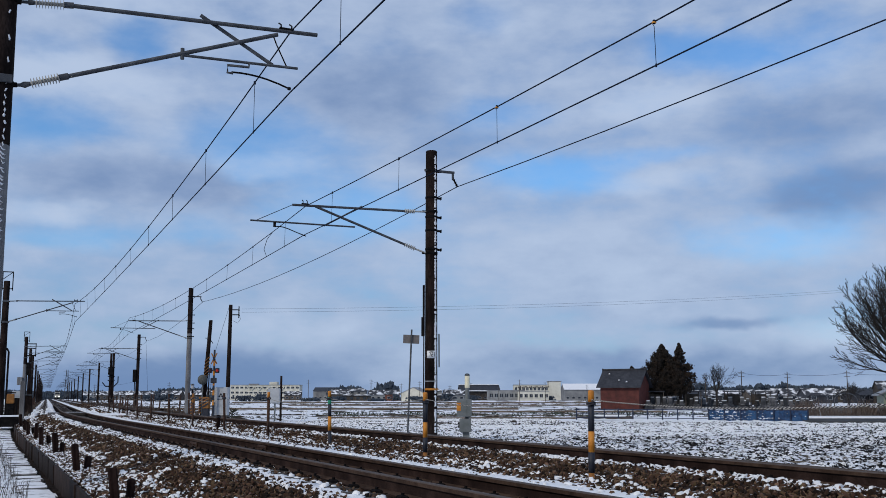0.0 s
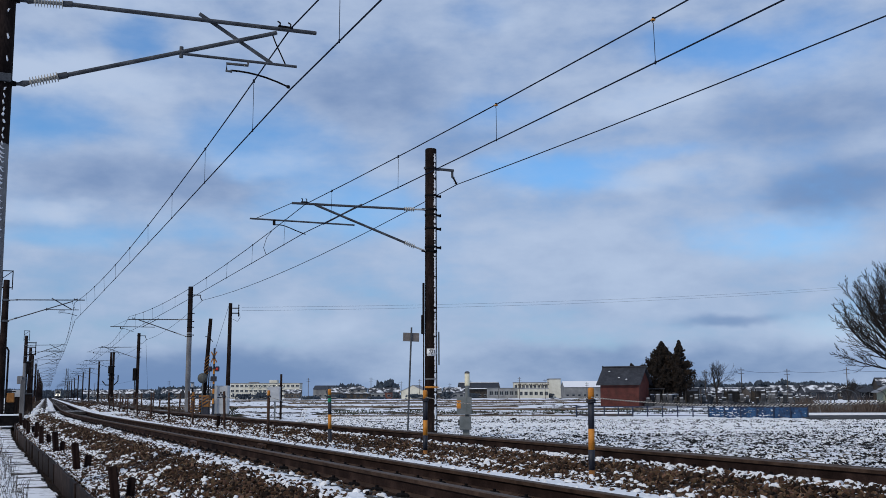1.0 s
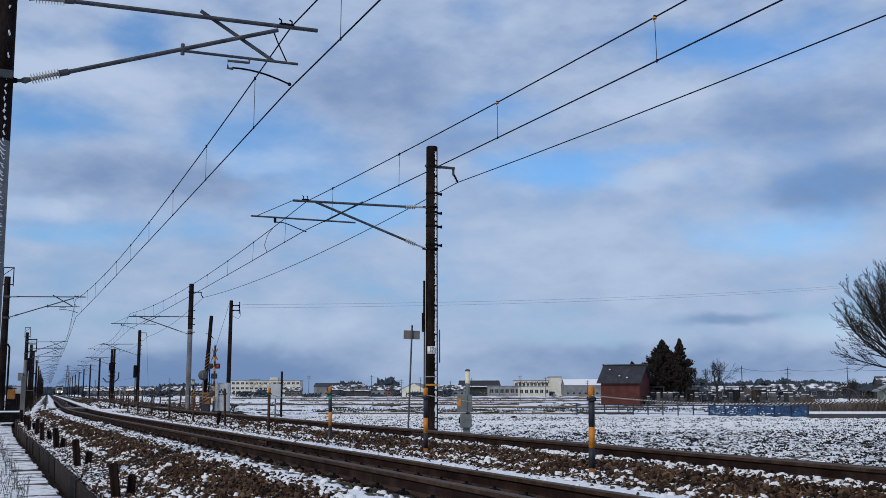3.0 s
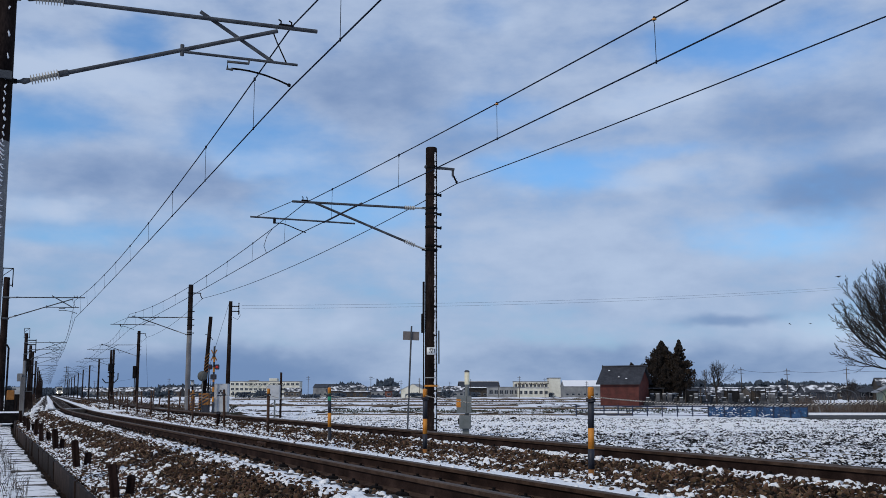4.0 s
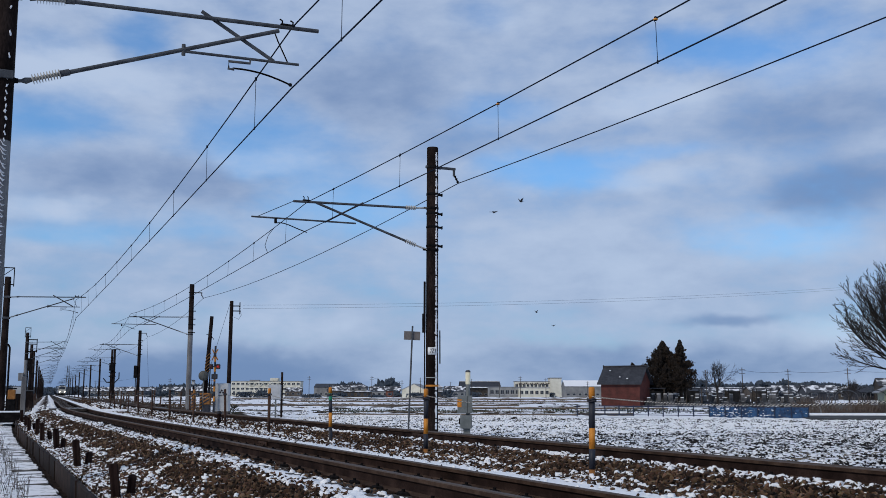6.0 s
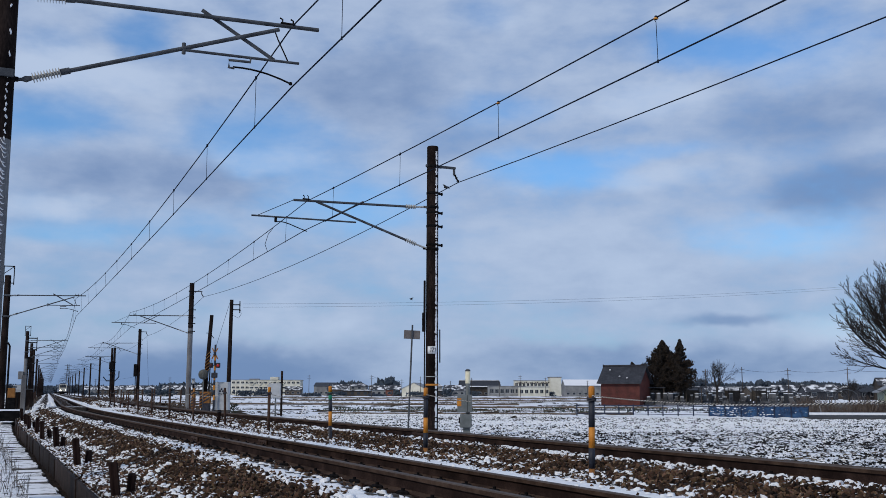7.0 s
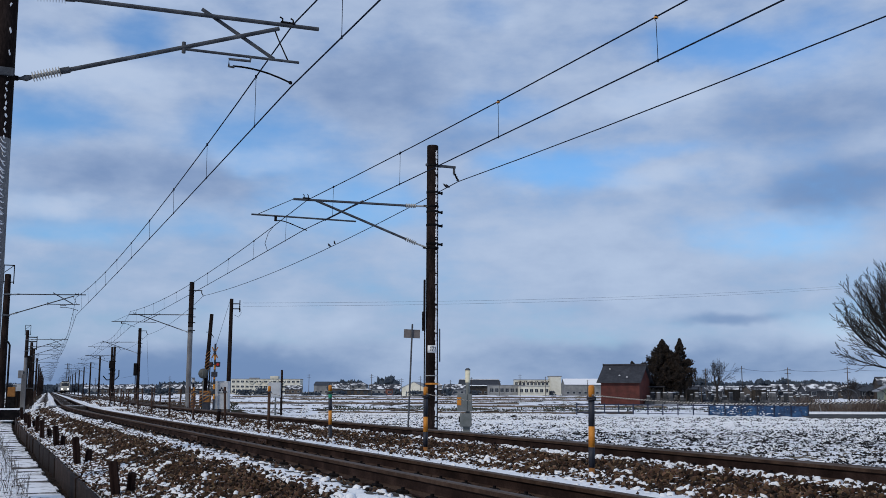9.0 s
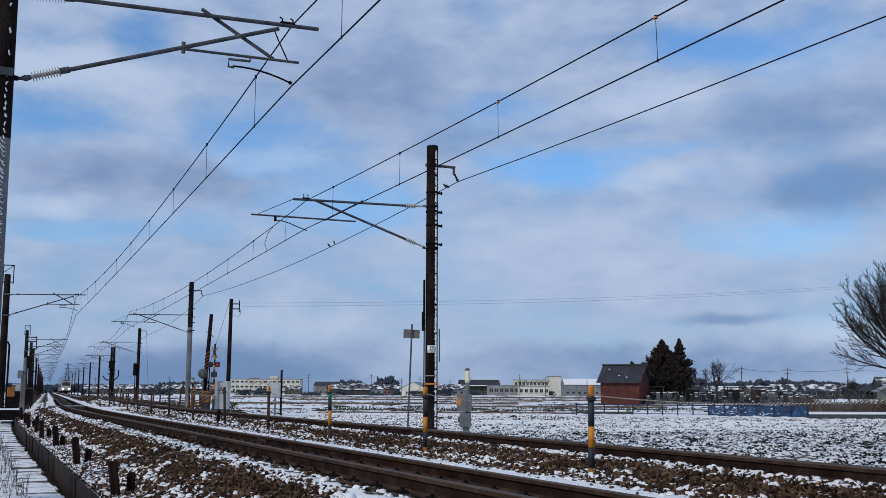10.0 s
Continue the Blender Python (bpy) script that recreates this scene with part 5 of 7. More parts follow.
def block_building(name, label, x, y, w, d, h, rz, wmat, floors, bays, flat="bare_roof", cat="building"):
    """A flat-roofed building with its windows in rows."""
    t = thing(name, label, cat, pose(x, y, FIELD, 0, 0, rz))
    part("wall", Build().box((0, 0, h / 2 - 0.2), (w, d, h + 0.4), 0.05), M[wmat], t)
    part("parapet", Build().box((0, 0, h + 0.12), (w + 0.5, d + 0.5, 0.34), 0.05), M[flat], t)
    me = Build().box((0, 0, 0), (w / bays * 0.62, 0.16, h / floors * 0.36), 0.02).mesh("window", M["glass"])
    ms = Build().box((0, 0, 0), (w / bays * 0.78, 0.24, 0.12), 0.02).mesh("sill", M["light_paint"])
    mf = Build().box((0, 0, 0), (0.1, 0.2, h / floors * 0.46), 0.02).mesh("mullion", M["light_paint"])
    for f in range(floors):
        for i in range(bays):
            xx, zz = -w / 2 + w * (i + 0.5) / bays, h * (f + 0.52) / floors
            o = new("window", me)
            o.parent, o.matrix_basis = t, pose(xx, -d / 2 - 0.03, zz)
            q = new("sill", ms)
            q.parent, q.matrix_basis = o, pose(0, -0.06, -h / floors * 0.26)
            q = new("mullion", mf)
            q.parent, q.matrix_basis = o, pose(0, -0.03, 0)
    return t


def hip_roof(w, d, z, rise, eave, ridge, thick=0.16):
    """Four slopes down from a short ridge."""
    X, Y = w / 2 + eave, d / 2 + eave
    b = Build()
    vs = []
    for dz in (0.0, thick):
        vs += [(-X, -Y, z + dz), (X, -Y, z + dz), (X, Y, z + dz), (-X, Y, z + dz), (-ridge / 2, 0, z + rise + dz), (ridge / 2, 0, z + rise + dz)]
    fs = [(6, 7, 11, 10), (7, 8, 11), (8, 9, 10, 11), (9, 6, 10), (0, 4, 5, 1), (1, 5, 2), (2, 5, 4, 3), (3, 4, 0)]
    fs += [(i, (i + 1) % 4, (i + 1) % 4 + 6, i + 6) for i in range(4)]
    return b.add(vs, fs)


def tiered_house(x, y, w, d, rz, wmat):
    """A broad ground floor under a skirt roof, a smaller floor and roof above."""
    t = thing("house", "two-storey dark tiled house with snow on both roofs", "house", pose(x, y, FIELD, 0, 0, rz), "houses beyond the fields")
    part("wall", Build().box((0, 0, 1.1), (w, d, 2.8), 0.05), M[wmat], t)
    part("roof", hip_roof(w, d, 2.5, 1.0, 0.7, w * 0.6), M["snow_roof"], t)
    up = part("upper_wall", Build().box((w * 0.08, 0, 3.6), (w * 0.62, d * 0.62, 2.6), 0.05), M["grey_wall"], t)
    r = part("upper_roof", hip_roof(w * 0.62, d * 0.62, 4.7, 1.25, 0.6, w * 0.36), M["snow_roof"], t, at=pose(w * 0.08, 0, 0))
    part("ridge_cap", Build().box((0, 0, 6.1), (w * 0.38, 0.4, 0.3), 0.08), M["slate"], r)
    n = max(2, int(w / 3))
    for i in range(n):
        xx = -w / 2 + w * (i + 0.5) / n
        part("window", Build().box((xx, -d / 2 - 0.02, 1.3), (1.6, 0.08, 1.3), 0.01), M["glass"], t)
        if abs(xx - w * 0.08) < w * 0.27:
            part("window", Build().box((xx, -d * 0.31 - 0.02, 4.0), (1.3, 0.08, 0.9), 0.01), M["glass"], up)


def town():
    # storehouse with a swept roof
    store = gable_house("storehouse", "small dark red storehouse with a grey tiled roof", 26.1, 150, 5.7, 4.6, 3.4, 1.98, -29, "red_wall", "slate", eave=0.6, windows=False, ridge=True, cat="storehouse")
    for x, u in ((-2.0, 0.25), (-0.2, 0.62), (1.0, 0.72)):
        zz, yy = 3.4 + 1.98 + 0.21 - 1.98 / 2.3 * 2.9 * u, -2.9 * u
        part("snow_scrap", Build().lathe([(0.16, -0.06), (0.13, 0.03), (0.05, 0.07)], 8, (x, yy, zz)), M["snow"], store, "small lump of snow left on the tiles")
    # school
    t = block_building("school", "long cream three-storey school with rows of windows", -110.5, 655, 43, 13, 9.2, 0, "cream_wall", 3, 15)
    b = Build()
    for i in range(5):
        x = -11 + 4.6 * i
        b.tube([(x, -6.9, 8.3), (x + 2.3, -6.9, 5.4), (x + 4.6, -6.9, 8.3)], 0.32, 6)
    b.tube([(-11, -6.9, 8.4), (12, -6.9, 8.4)], 0.3, 6)
    b.tube([(-11, -6.9, 5.3), (12, -6.9, 5.3)], 0.3, 6)
    part("brace_frame", b, M["cream_wall"], t, "zigzag bracing frame on the front")
    part("stair_tower", Build().box((4.6, 0, 10.0), (5, 6, 2.6), 0.1), M["cream_wall"], t)
    part("water_tank", Build().box((-8, 0, 9.6), (6, 4, 1.2), 0.1), M["bare_roof"], t)
    # gymnasium beside it
    t = gable_house("gymnasium", "broad grey gymnasium with a low sheet roof", -73, 660, 15, 22, 5.6, 2.2, 0, "grey_wall", "slate", rows=1, cat="hall")
    rng = random.Random(21)
    rows = [  # x, y, width, depth, wall, rise, turn, wall material, roof
        (-53, 560, 15, 9, 3.4, 2.6, 8, "brown_wall", "snow_roof"), (-43, 520, 13, 9, 5.2, 2.4, -6, "brown_wall", "snow_roof"),
        (-34, 545, 9, 8, 3.2, 2.2, 10, "grey_wall", "snow_roof"), (-24.5, 505, 7, 7, 3.2, 2.0, 4, "terracotta", "snow_roof"),
        (-12, 470, 13, 11, 3.4, 2.6, 78, "cream_wall", "bare_roof"), (-6, 520, 14, 9, 5.8, 2.4, 0, "brown_wall", "snow_roof"),
        (5, 500, 9, 8, 3.0, 2.2, 12, "grey_wall", "snow_roof"), (-86, 600, 9, 8, 3.0, 2.0, 2, "brown_wall", "snow_roof"),
        (-132, 560, 11, 8, 3.0, 2.2, 5, "brown_wall", "snow_roof"), (-140, 610, 14, 8, 5.0, 2.2, 5, "grey_wall", "snow_roof"),
        (-150, 580, 11, 8, 3.0, 2.2, -8, "brown_wall", "snow_roof"), (-150, 600, 10, 8, 3.0, 2.0, 12, "grey_wall", "snow_roof"),
        (-170, 585, 12, 8, 3.0, 2.0, -12, "brown_wall", "snow_roof"), (-176, 590, 13, 8, 3.2, 2.0, 20, "grey_wall", "snow_roof"),
        (-160, 560, 10, 7, 3.0, 2.0, 24, "brown_wall", "snow_roof"), (-196, 610, 12, 8, 3.0, 2.0, 20, "brown_wall", "snow_roof"),
        (-214, 640, 12, 9, 3.0, 2.0, 20, "grey_wall", "snow_roof")]
    for x, y, w, d, wl, rs, rz, wm, rm in rows:
        if wl > 4.5:
            tiered_house(x, y, w, d, rz, wm)
            continue
        gable_house("house", "low house with snow lying on its tiled roof" if rm == "snow_roof" else "cream gabled shed with a grey sheet roof", x, y, w, d, wl, rs, rz, wm, rm, rows=2 if wl > 4.5 else 1, group="houses beyond the fields")
    # hall with a heavy dark roof
    t = gable_house("assembly_hall", "large hall with a heavy dark roof edged with snow", 20.5, 600, 21, 16, 5.6, 3.0, 3, "brown_wall", "slate", rows=1, eave=1.6, cat="hall")
    part("snow_edge", Build().box((0, -9.7, 5.35), (23.5, 0.5, 0.5), 0.15), M["snow"], t, "line of snow along the eaves")
    part("snow_ridge", Build().box((0, 0, 8.9), (23.0, 0.9, 0.35), 0.12), M["snow"], t, "line of snow along the ridge")
    # works buildings
    t = block_building("works_hall", "pale two-storey works building with a stair tower", 53.5, 600, 26, 12, 8.6, -1, "cream_wall", 2, 12)
    part("tower", Build().box((10.2, -0.5, 5.2), (6.6, 12.5, 10.8), 0.1), M["cream_wall"], t)
    part("tower_cap", Build().box((10.2, -0.5, 10.7), (7.4, 13, 0.5), 0.1), M["bare_roof"], t)
    b = Build()
    for i in range(18):
        b.box((-11.5 + i * 1.05, -6.1, 7.4 + 0.25 * ((i * 7) % 3 - 1)), (0.7, 0.1, 0.8), 0.02)
    part("relief_panel", b, M["brown_wall"], t, "row of dark shapes painted under the eaves")
    block_building("works_shed", "low grey works shed with wide doors", 33.5, 560, 19, 12, 5.2, 2, "grey_wall", 1, 7)
    block_building("works_shed", "low cream works shed with a long window strip", 47.5, 555, 16, 10, 4.8, 2, "cream_wall", 1, 6)
    gable_house("warehouse", "long pale warehouse with a snowy roof", 76, 545, 27, 16, 5.6, 3.0, 0, "grey_wall", "white_roof", cat="warehouse")
    # houses behind the graveyard
    for i in range(26):
        x = 58 + i * 3.6 + rng.uniform(-1.5, 1.5)
        y = 320 + rng.uniform(-35, 60)
        tall = rng.random() < 0.12
        gable_house("house", "crowded dark house with a snow-streaked roof", x * (y / 290), y, rng.uniform(6, 9), rng.uniform(5, 7), 4.2 if tall else 2.3, rng.uniform(1.3, 1.9), rng.uniform(-35, 35),
                    rng.choice(["brown_wall", "slate", "brown_wall"]), rng.choice(["snow_roof", "slate", "snow_roof"]), rows=2 if tall else 1, group="houses behind the graveyard")
    gable_house("green_shed", "pale green shed with a plain sheet roof", 44.3, 97, 7, 7, 1.9, 1.8, 72, "green_wall", "bare_roof", windows=False, cat="shed")


M["green_wall"] = material("pale_green_sheet", [(0.16, 0.19, 0.14), (0.24, 0.27, 0.21)], 0.7, 0, 0.6)
town()


# ---------------------------------------------------------------- graveyard, fence, hedge, road
def graveyard():
    rng = random.Random(31)
    src = []
    for k, (h, w) in enumerate(((1.35, 0.40), (1.1, 0.46), (1.6, 0.52))):
        t = thing("gravestone", "grey granite gravestone on stepped bases with snow", "gravestone", pose(40 + k, 153, FIELD), "gravestones")
        part("base", Build().box((0, 0, 0.15), (1.25, 1.1, 0.34), 0.02), M["granite"], t)
        part("plinth", Build().box((0, 0, 0.46), (0.8, 0.7, 0.28), 0.02), M["granite"], t)
        part("stone", Build().box((0, 0, 0.6 + (h - 0.6) / 2), (w, w * 0.8, h - 0.6), 0.04), M["granite"], t)
        part("snow_cap", Build().box((0, 0, h + 0.05), (w * 1.05, w * 0.85, 0.1), 0.045), M["snow"], t)
        for sg in (-1, 1):
            part("vase", Build().lathe([(0.05, 0.6), (0.08, 0.66), (0.07, 0.86)], 8, (sg * w * 0.85, -0.25, 0)), M["granite"], t)
        src.append(t)
    for i in range(100):
        x, y = rng.uniform(29.5, 54), rng.uniform(147, 172)
        copy_thing(src[rng.randrange(3)], pose(x * y / 153, y, FIELD, 0, 0, rng.uniform(-8, 8)))
    for i, x in enumerate((30.6, 36.2, 42.5, 46.8)):
        t = thing("grave_shelter", "small open grave shelter with a snowy flat roof", "shelter", pose(x, 151 + i, FIELD, 0, 0, 3 * i - 4))
        part("roof", Build().box((0, 0, 2.45), (2.6, 2.0, 0.14), 0.03), M["snow_roof"], t)
        for sx in (-1.1, 1.1):
            for sy in (-0.8, 0.8):
                part("post", Build().box((sx, sy, 1.15), (0.12, 0.12, 2.5), 0.01), M["brown_wall"], t)
        part("back_panel", Build().box((0, 0.8, 1.3), (2.2, 0.06, 1.6), 0.01), M["brown_wall"], t)


graveyard()


def blue_fence():
    A, B = Vector((9.6, 75.5, FIELD)), Vector((23.3, 67.0, FIELD))
    n = 15
    t = thing("pipe_fence", "low dark blue pipe fence hung with torn blue sheeting", "fence")
    d = (B - A) / n
    ang = math.degrees(math.atan2(d.y, d.x))
    for i in range(n + 1):
        p = A + d * i + Vector((0, -0.07, 0))
        part("post", Build().tube([p - Vector((0, 0, 0.2)), p + Vector((0, 0, 0.84))], 0.045, 7), M["blue_paint"], t)
    for i in range(n):
        p, q = A + d * i, A + d * (i + 1)
        for z in (0.76, 0.45, 0.18):
            part("rail", Build().tube([p + Vector((0, 0, z)), q + Vector((0, 0, z))], 0.045 if z > 0.7 else 0.024, 6), M["blue_paint"], t)
        if i >= 9:
            b = Build()
            rng = random.Random(i)
            cols, rws = 36, 22
            vs = []
            torn = [rng.uniform(0.0, 0.25) if i < 13 else 0.02 for _ in range(cols + 1)]
            for c in range(cols + 1):
                for r in range(rws + 1):
                    u, v = c / cols, r / rws
                    off = 0.05 * noise.noise((i * 3 + u * 5, v * 4, 1.0)) + 0.035
                    zz = 0.05 + (0.74 - 0.4 * torn[c] * (1 if r == rws else 0)) * v
                    pt = p.lerp(q, u) + Vector((0, -off, zz))
                    vs.append(pt)
            fs = []
            for c in range(cols):
                for r in range(rws):
                    if noise.noise((i * 3.6 + c * 0.1, r * 0.45, 4.0)) + 0.6 * noise.noise((i * 9.0 + c * 0.25, r * 1.1, 1.0)) > (0.22 if i < 11 else 0.38 if i < 13 else 0.55):
                        continue
                    k = c * (rws + 1) + r
                    fs.append((k, k + rws + 1, k + rws + 2, k + 1))
            b.add(vs, fs, True)
            back = [v + Vector((0, 0.012, 0)) for v in vs]
            b.add(back, [f[::-1] for f in fs], True)
            part("sheet", b, M["blue_net"], t, "wrinkled blue plastic sheet")
    # drift along its foot
    b = Build()
    vs = []
    m = 60
    for i in range(m + 1):
        p = A.lerp(B, i / m)
        hgt = 0.07 + 0.09 * noise.noise((i * 0.45, 0, 0))
        for y, z in ((-1.6, 0.0), (-0.7, hgt * 0.6), (-0.2, hgt), (0.4, hgt * 0.8), (1.2, 0.0)):
            vs.append((p.x, p.y + y, FIELD + 0.02 + z))
    b.add(vs, [(i * 5 + j, i * 5 + 5 + j, i * 5 + 6 + j, i * 5 + j + 1) for i in range(m) for j in range(4)], True)
    tagged(part("snow_drift", b, M["snow"]), "low bank of snow along the fence foot", "snow", kind="structure")


blue_fence()


def road():
    b = Build().box((58, 69.5, FIELD + 0.02), (70, 8.0, 0.26), 0.03)
    tagged(part("road", b, M["asphalt"]), "cleared wet asphalt farm road", "road", kind="structure")
    b = Build().box((58, 75.6, FIELD + 0.05), (70, 4.0, 0.4), 0.1)
    tagged(part("verge", b, M["snow"]), "snowy verge beside the farm road", "verge", kind="structure")
    t = thing("rubber_bucket", "dark rubber bucket standing in the snowy field", "bucket", pose(16.75, 38.6, FIELD))
    part("body", Build().lathe([(0.17, -0.04), (0.23, 0.30), (0.24, 0.31), (0.21, 0.31), (0.16, 0.05)], 16), M["iron"], t)
    part("rim", Build().tube([(0.24 * math.cos(a), 0.24 * math.sin(a), 0.31) for a in (0.3927 * j for j in range(17))], 0.015, 6, caps=False), M["iron"], t)
    # dark culvert mouth and a log near the shed
    t = thing("culvert", "low dark concrete culvert edge under a cap of snow", "culvert", pose(12.2, 79, FIELD))
    part("wall", Build().box((0, 0, 0.02), (4.2, 0.5, 0.36), 0.04), M["brown_wall"], t)
    part("snow_cap", Build().box((0.4, 0, 0.24), (2.4, 0.6, 0.14), 0.06), M["snow"], t)


road()


def reeds():
    rng = random.Random(41)
    b = Build()
    for i in range(2600):
        x = rng.uniform(27.5, 47)
        y = 82 + rng.gauss(0, 1.0)
        h = (0.75 + 0.75 * noise.noise((x * 0.5, 0, 0)) + rng.uniform(-0.3, 0.5)) * (1.25 if x < 30 else 1)
        h = max(0.25, 0.9 * h * (1.0 + 0.6 * noise.noise((x * 2.3, 4.0, 0))) + 0.12)
        if noise.noise((x * 0.9, 9.0, 0)) < -0.22:
            continue
        p = Vector((x, y, FIELD))
        lean = Vector((rng.gauss(0, 0.18), rng.gauss(0, 0.15), 1)) * h
        b.tube([p, p + lean * 0.6, p + lean + Vector((lean.x * 0.5, lean.y * 0.5, -0.05 * h))], [0.022, 0.018, 0.006], 3, caps=False)
    tagged(part("dead_reeds", b, M["reeds"]), "band of tall dead brown reeds dusted with snow", "reeds", kind="stuff")
    # low concrete wall behind
    w = Build()
    for k in range(11):
        w.box((29.6 + 2.02 * k, 88 + 0.02 * (k % 2), FIELD + 0.35), (2.0, 0.16, 0.8), 0.02)
    tagged(part("boundary_wall", w, M["grey_wall"]), "low grey concrete wall behind dead reeds", "wall", kind="structure")
    # bare greenhouse hoops behind
    for k in range(7):
        x = 31 + 2.6 * k
        t = thing("greenhouse_frame", "bare grey pipe hoop of an uncovered greenhouse", "frame", pose(x, 94, FIELD, 0, 0, 25), "greenhouse hoops")
        pts = [(-1.4, 0, -0.1), (-1.4, 0, 1.3)] + [(-1.4 * math.cos(a), 0, 1.3 + 0.7 * math.sin(a)) for a in (0.3 * j for j in range(1, 10))] + [(1.4, 0, 1.3), (1.4, 0, -0.1)]
        part("hoop", Build().tube(pts, 0.04, 6), M["galv"], t)


reeds()


# ---------------------------------------------------------------- poles and wires over the town
def town_pole(x, y, h, group="town utility poles", arms=2):
    t = thing("utility_pole", "slim grey utility pole above distant roofs", "utility pole", pose(x, y, FIELD), group)
    part("shaft", Build().tube([(0, 0, -0.3), (0, 0, h)], [0.13, 0.09], 8), M["brown_wall"], t)
    for k in range(arms):
        part("arm", Build().box((0, 0, h - 0.5 - 0.9 * k), (1.5, 0.09, 0.09), 0.01), M["brown_wall"], t)
    return t


def town_poles():
    tops = []
    for x, h in ((62.8, 7.4), (71.5, 8.0), (82.5, 7.7), (96.8, 8.0), (112, 8.0)):
        town_pole(x, 250, h)
        tops.append(Vector((x, 250, FIELD + h - 0.6)))
    for a, c in zip(tops[:-1], tops[1:]):
        for dz in (0,):
            pts = [a.lerp(c, k / 10) - Vector((0, 0, 0.45 * 4 * k / 10 * (1 - k / 10) - dz)) for k in range(11)]
            wire("town_cable", pts, 0.03, "dark cable sagging between town poles", "wire", "town cables")
    rng = random.Random(77)
    last = None
    for px in (-150, -132, -118, -100, -71, -58, -40, -31, -18, -10, 3, 12, 24, 33, 44, 62, 78):
        y = 430 + rng.uniform(-20, 60)
        h = rng.uniform(6.8, 9.2)
        town_pole(px * y / 450, y, h, "poles on the skyline", 2)
        top = Vector((px * y / 450, y, FIELD + h - 0.5))
        if last is not None and rng.random() < 0.3:
            pts = [last.lerp(top, k / 8) - Vector((0, 0, 0.8 * 4 * k / 8 * (1 - k / 8))) for k in range(9)]
            wire("town_cable", pts, 0.03, "dark cable sagging between town poles", "wire", "town cables")
        last = top
    # lattice mast of a power line far down the railway
    t = thing("lattice_tower", "slender steel lattice tower far along the line", "tower", pose(-236, 655, FIELD, 0, 0, 10))
    for sx in (-1, 1):
        for sy in (-1, 1):
            part("leg", Build().tube([(1.3 * sx, 1.3 * sy, 0), (0.4 * sx, 0.4 * sy, 19)], 0.10, 4), M["galv"], t)
    for z in (4, 8, 12, 16):
        u = 1.3 - 0.9 * z / 19
        part("brace", Build().tube([(-u, -u, z - 2), (u, -u, z + 2)], 0.07, 4), M["galv"], t)
        part("brace", Build().tube([(u, -u, z - 2), (-u, -u, z + 2)], 0.07, 4), M["galv"], t)
    for z in (13, 15.5, 18):
        part("crossarm", Build().box((0, 0, z), (4.4, 0.2, 0.2), 0.02), M["galv"], t)


town_poles()


# ---------------------------------------------------------------- trees
def clump_mesh(points, size, seed, mat, name, flat=1.0):
    """Many small ragged leaf sprays in one mesh."""
    rng = np.random.default_rng(seed)
    n = len(points)
    base = np.array([[0, 0, 1.0], [0.9, 0.1, -0.4], [-0.5, 0.8, -0.3], [-0.4, -0.85, -0.35], [0.3, 0.3, -0.9]])
    tri = np.array([[0, 1, 2], [0, 2, 3], [0, 3, 1], [4, 2, 1], [4, 3, 2], [4, 1, 3]])
    a = rng.uniform(0, 6.28, n)
    b = rng.uniform(-0.9, 0.9, n)
    sc = (size * rng.uniform(0.5, 1.4, (n, 1, 1))) * rng.uniform(0.6, 1.3, (n, 5, 3))
    v = base[None] * sc
    ca, sa, cb, sb = np.cos(a)[:, None], np.sin(a)[:, None], np.cos(b)[:, None], np.sin(b)[:, None]
    x, y, z = v[..., 0], v[..., 1], v[..., 2]
    x, z = x * cb - z * sb, x * sb + z * cb
    x, y = x * ca - y * sa, x * sa + y * ca
    v = np.stack([x * (1.8 if flat < 1 else 1.0), y, z * flat], -1) + np.array(points)[:, None, :]
    f = (tri[None] + 5 * np.arange(n)[:, None, None]).reshape(-1, 3)
    me = bpy.data.meshes.new(name)
    me.from_pydata(v.reshape(-1, 3).tolist(), [], f.tolist())
    me.materials.append(mat)
    return me


def conifer(x, y, h, r, seed, bottom=0.2, limbs=150, taper=0.9):
    rng = random.Random(seed)
    t = thing("conifer", "dark brown-green conifer with ragged edges", "tree", pose(x, y, FIELD), "conifers beside the storehouse")
    part("trunk", Build().tube([(0, 0, -0.2), (0.1, 0, h * 0.5), (0, 0, h * 0.97)], [0.28, 0.17, 0.03], 9), M["bark"], t)
    pts = []
    b = Build()
    for i in range(limbs):
        u = rng.random() ** 0.9
        z = h * (bottom + (1 - bottom) * u)
        prof = (1 - u) ** taper * min(1, 0.6 + 3.2 * u)
        reach = r * prof * rng.uniform(0.72, 1.12) + 0.08
        a = rng.uniform(0, 6.283)
        tip = Vector((reach * math.cos(a), reach * math.sin(a), z + reach * rng.uniform(0.05, 0.55)))
        root = Vector((0, 0, z - reach * 0.1))
        b.tube([root, root.lerp(tip, 0.6) - Vector((0, 0, 0.08)), tip], [0.045, 0.03, 0.01], 4, caps=False)
        for k in range(64):
            w = 0.2 + 0.8 * rng.random() ** 0.75
            p = root.lerp(tip, w)
            spread = (0.02 + 0.24 * prof) * (1.2 - 0.6 * w) + 0.015
            pts.append((p.x + rng.gauss(0, spread), p.y + rng.gauss(0, spread), p.z + rng.gauss(0, spread * 1.1)))
    tagged(part("branch_spray", b, M["bark"], t), "thin dark branches", kind="stuff")
    part("crown", clump_mesh(pts, 0.105, seed, M["conifer"], "crown"), None, t)


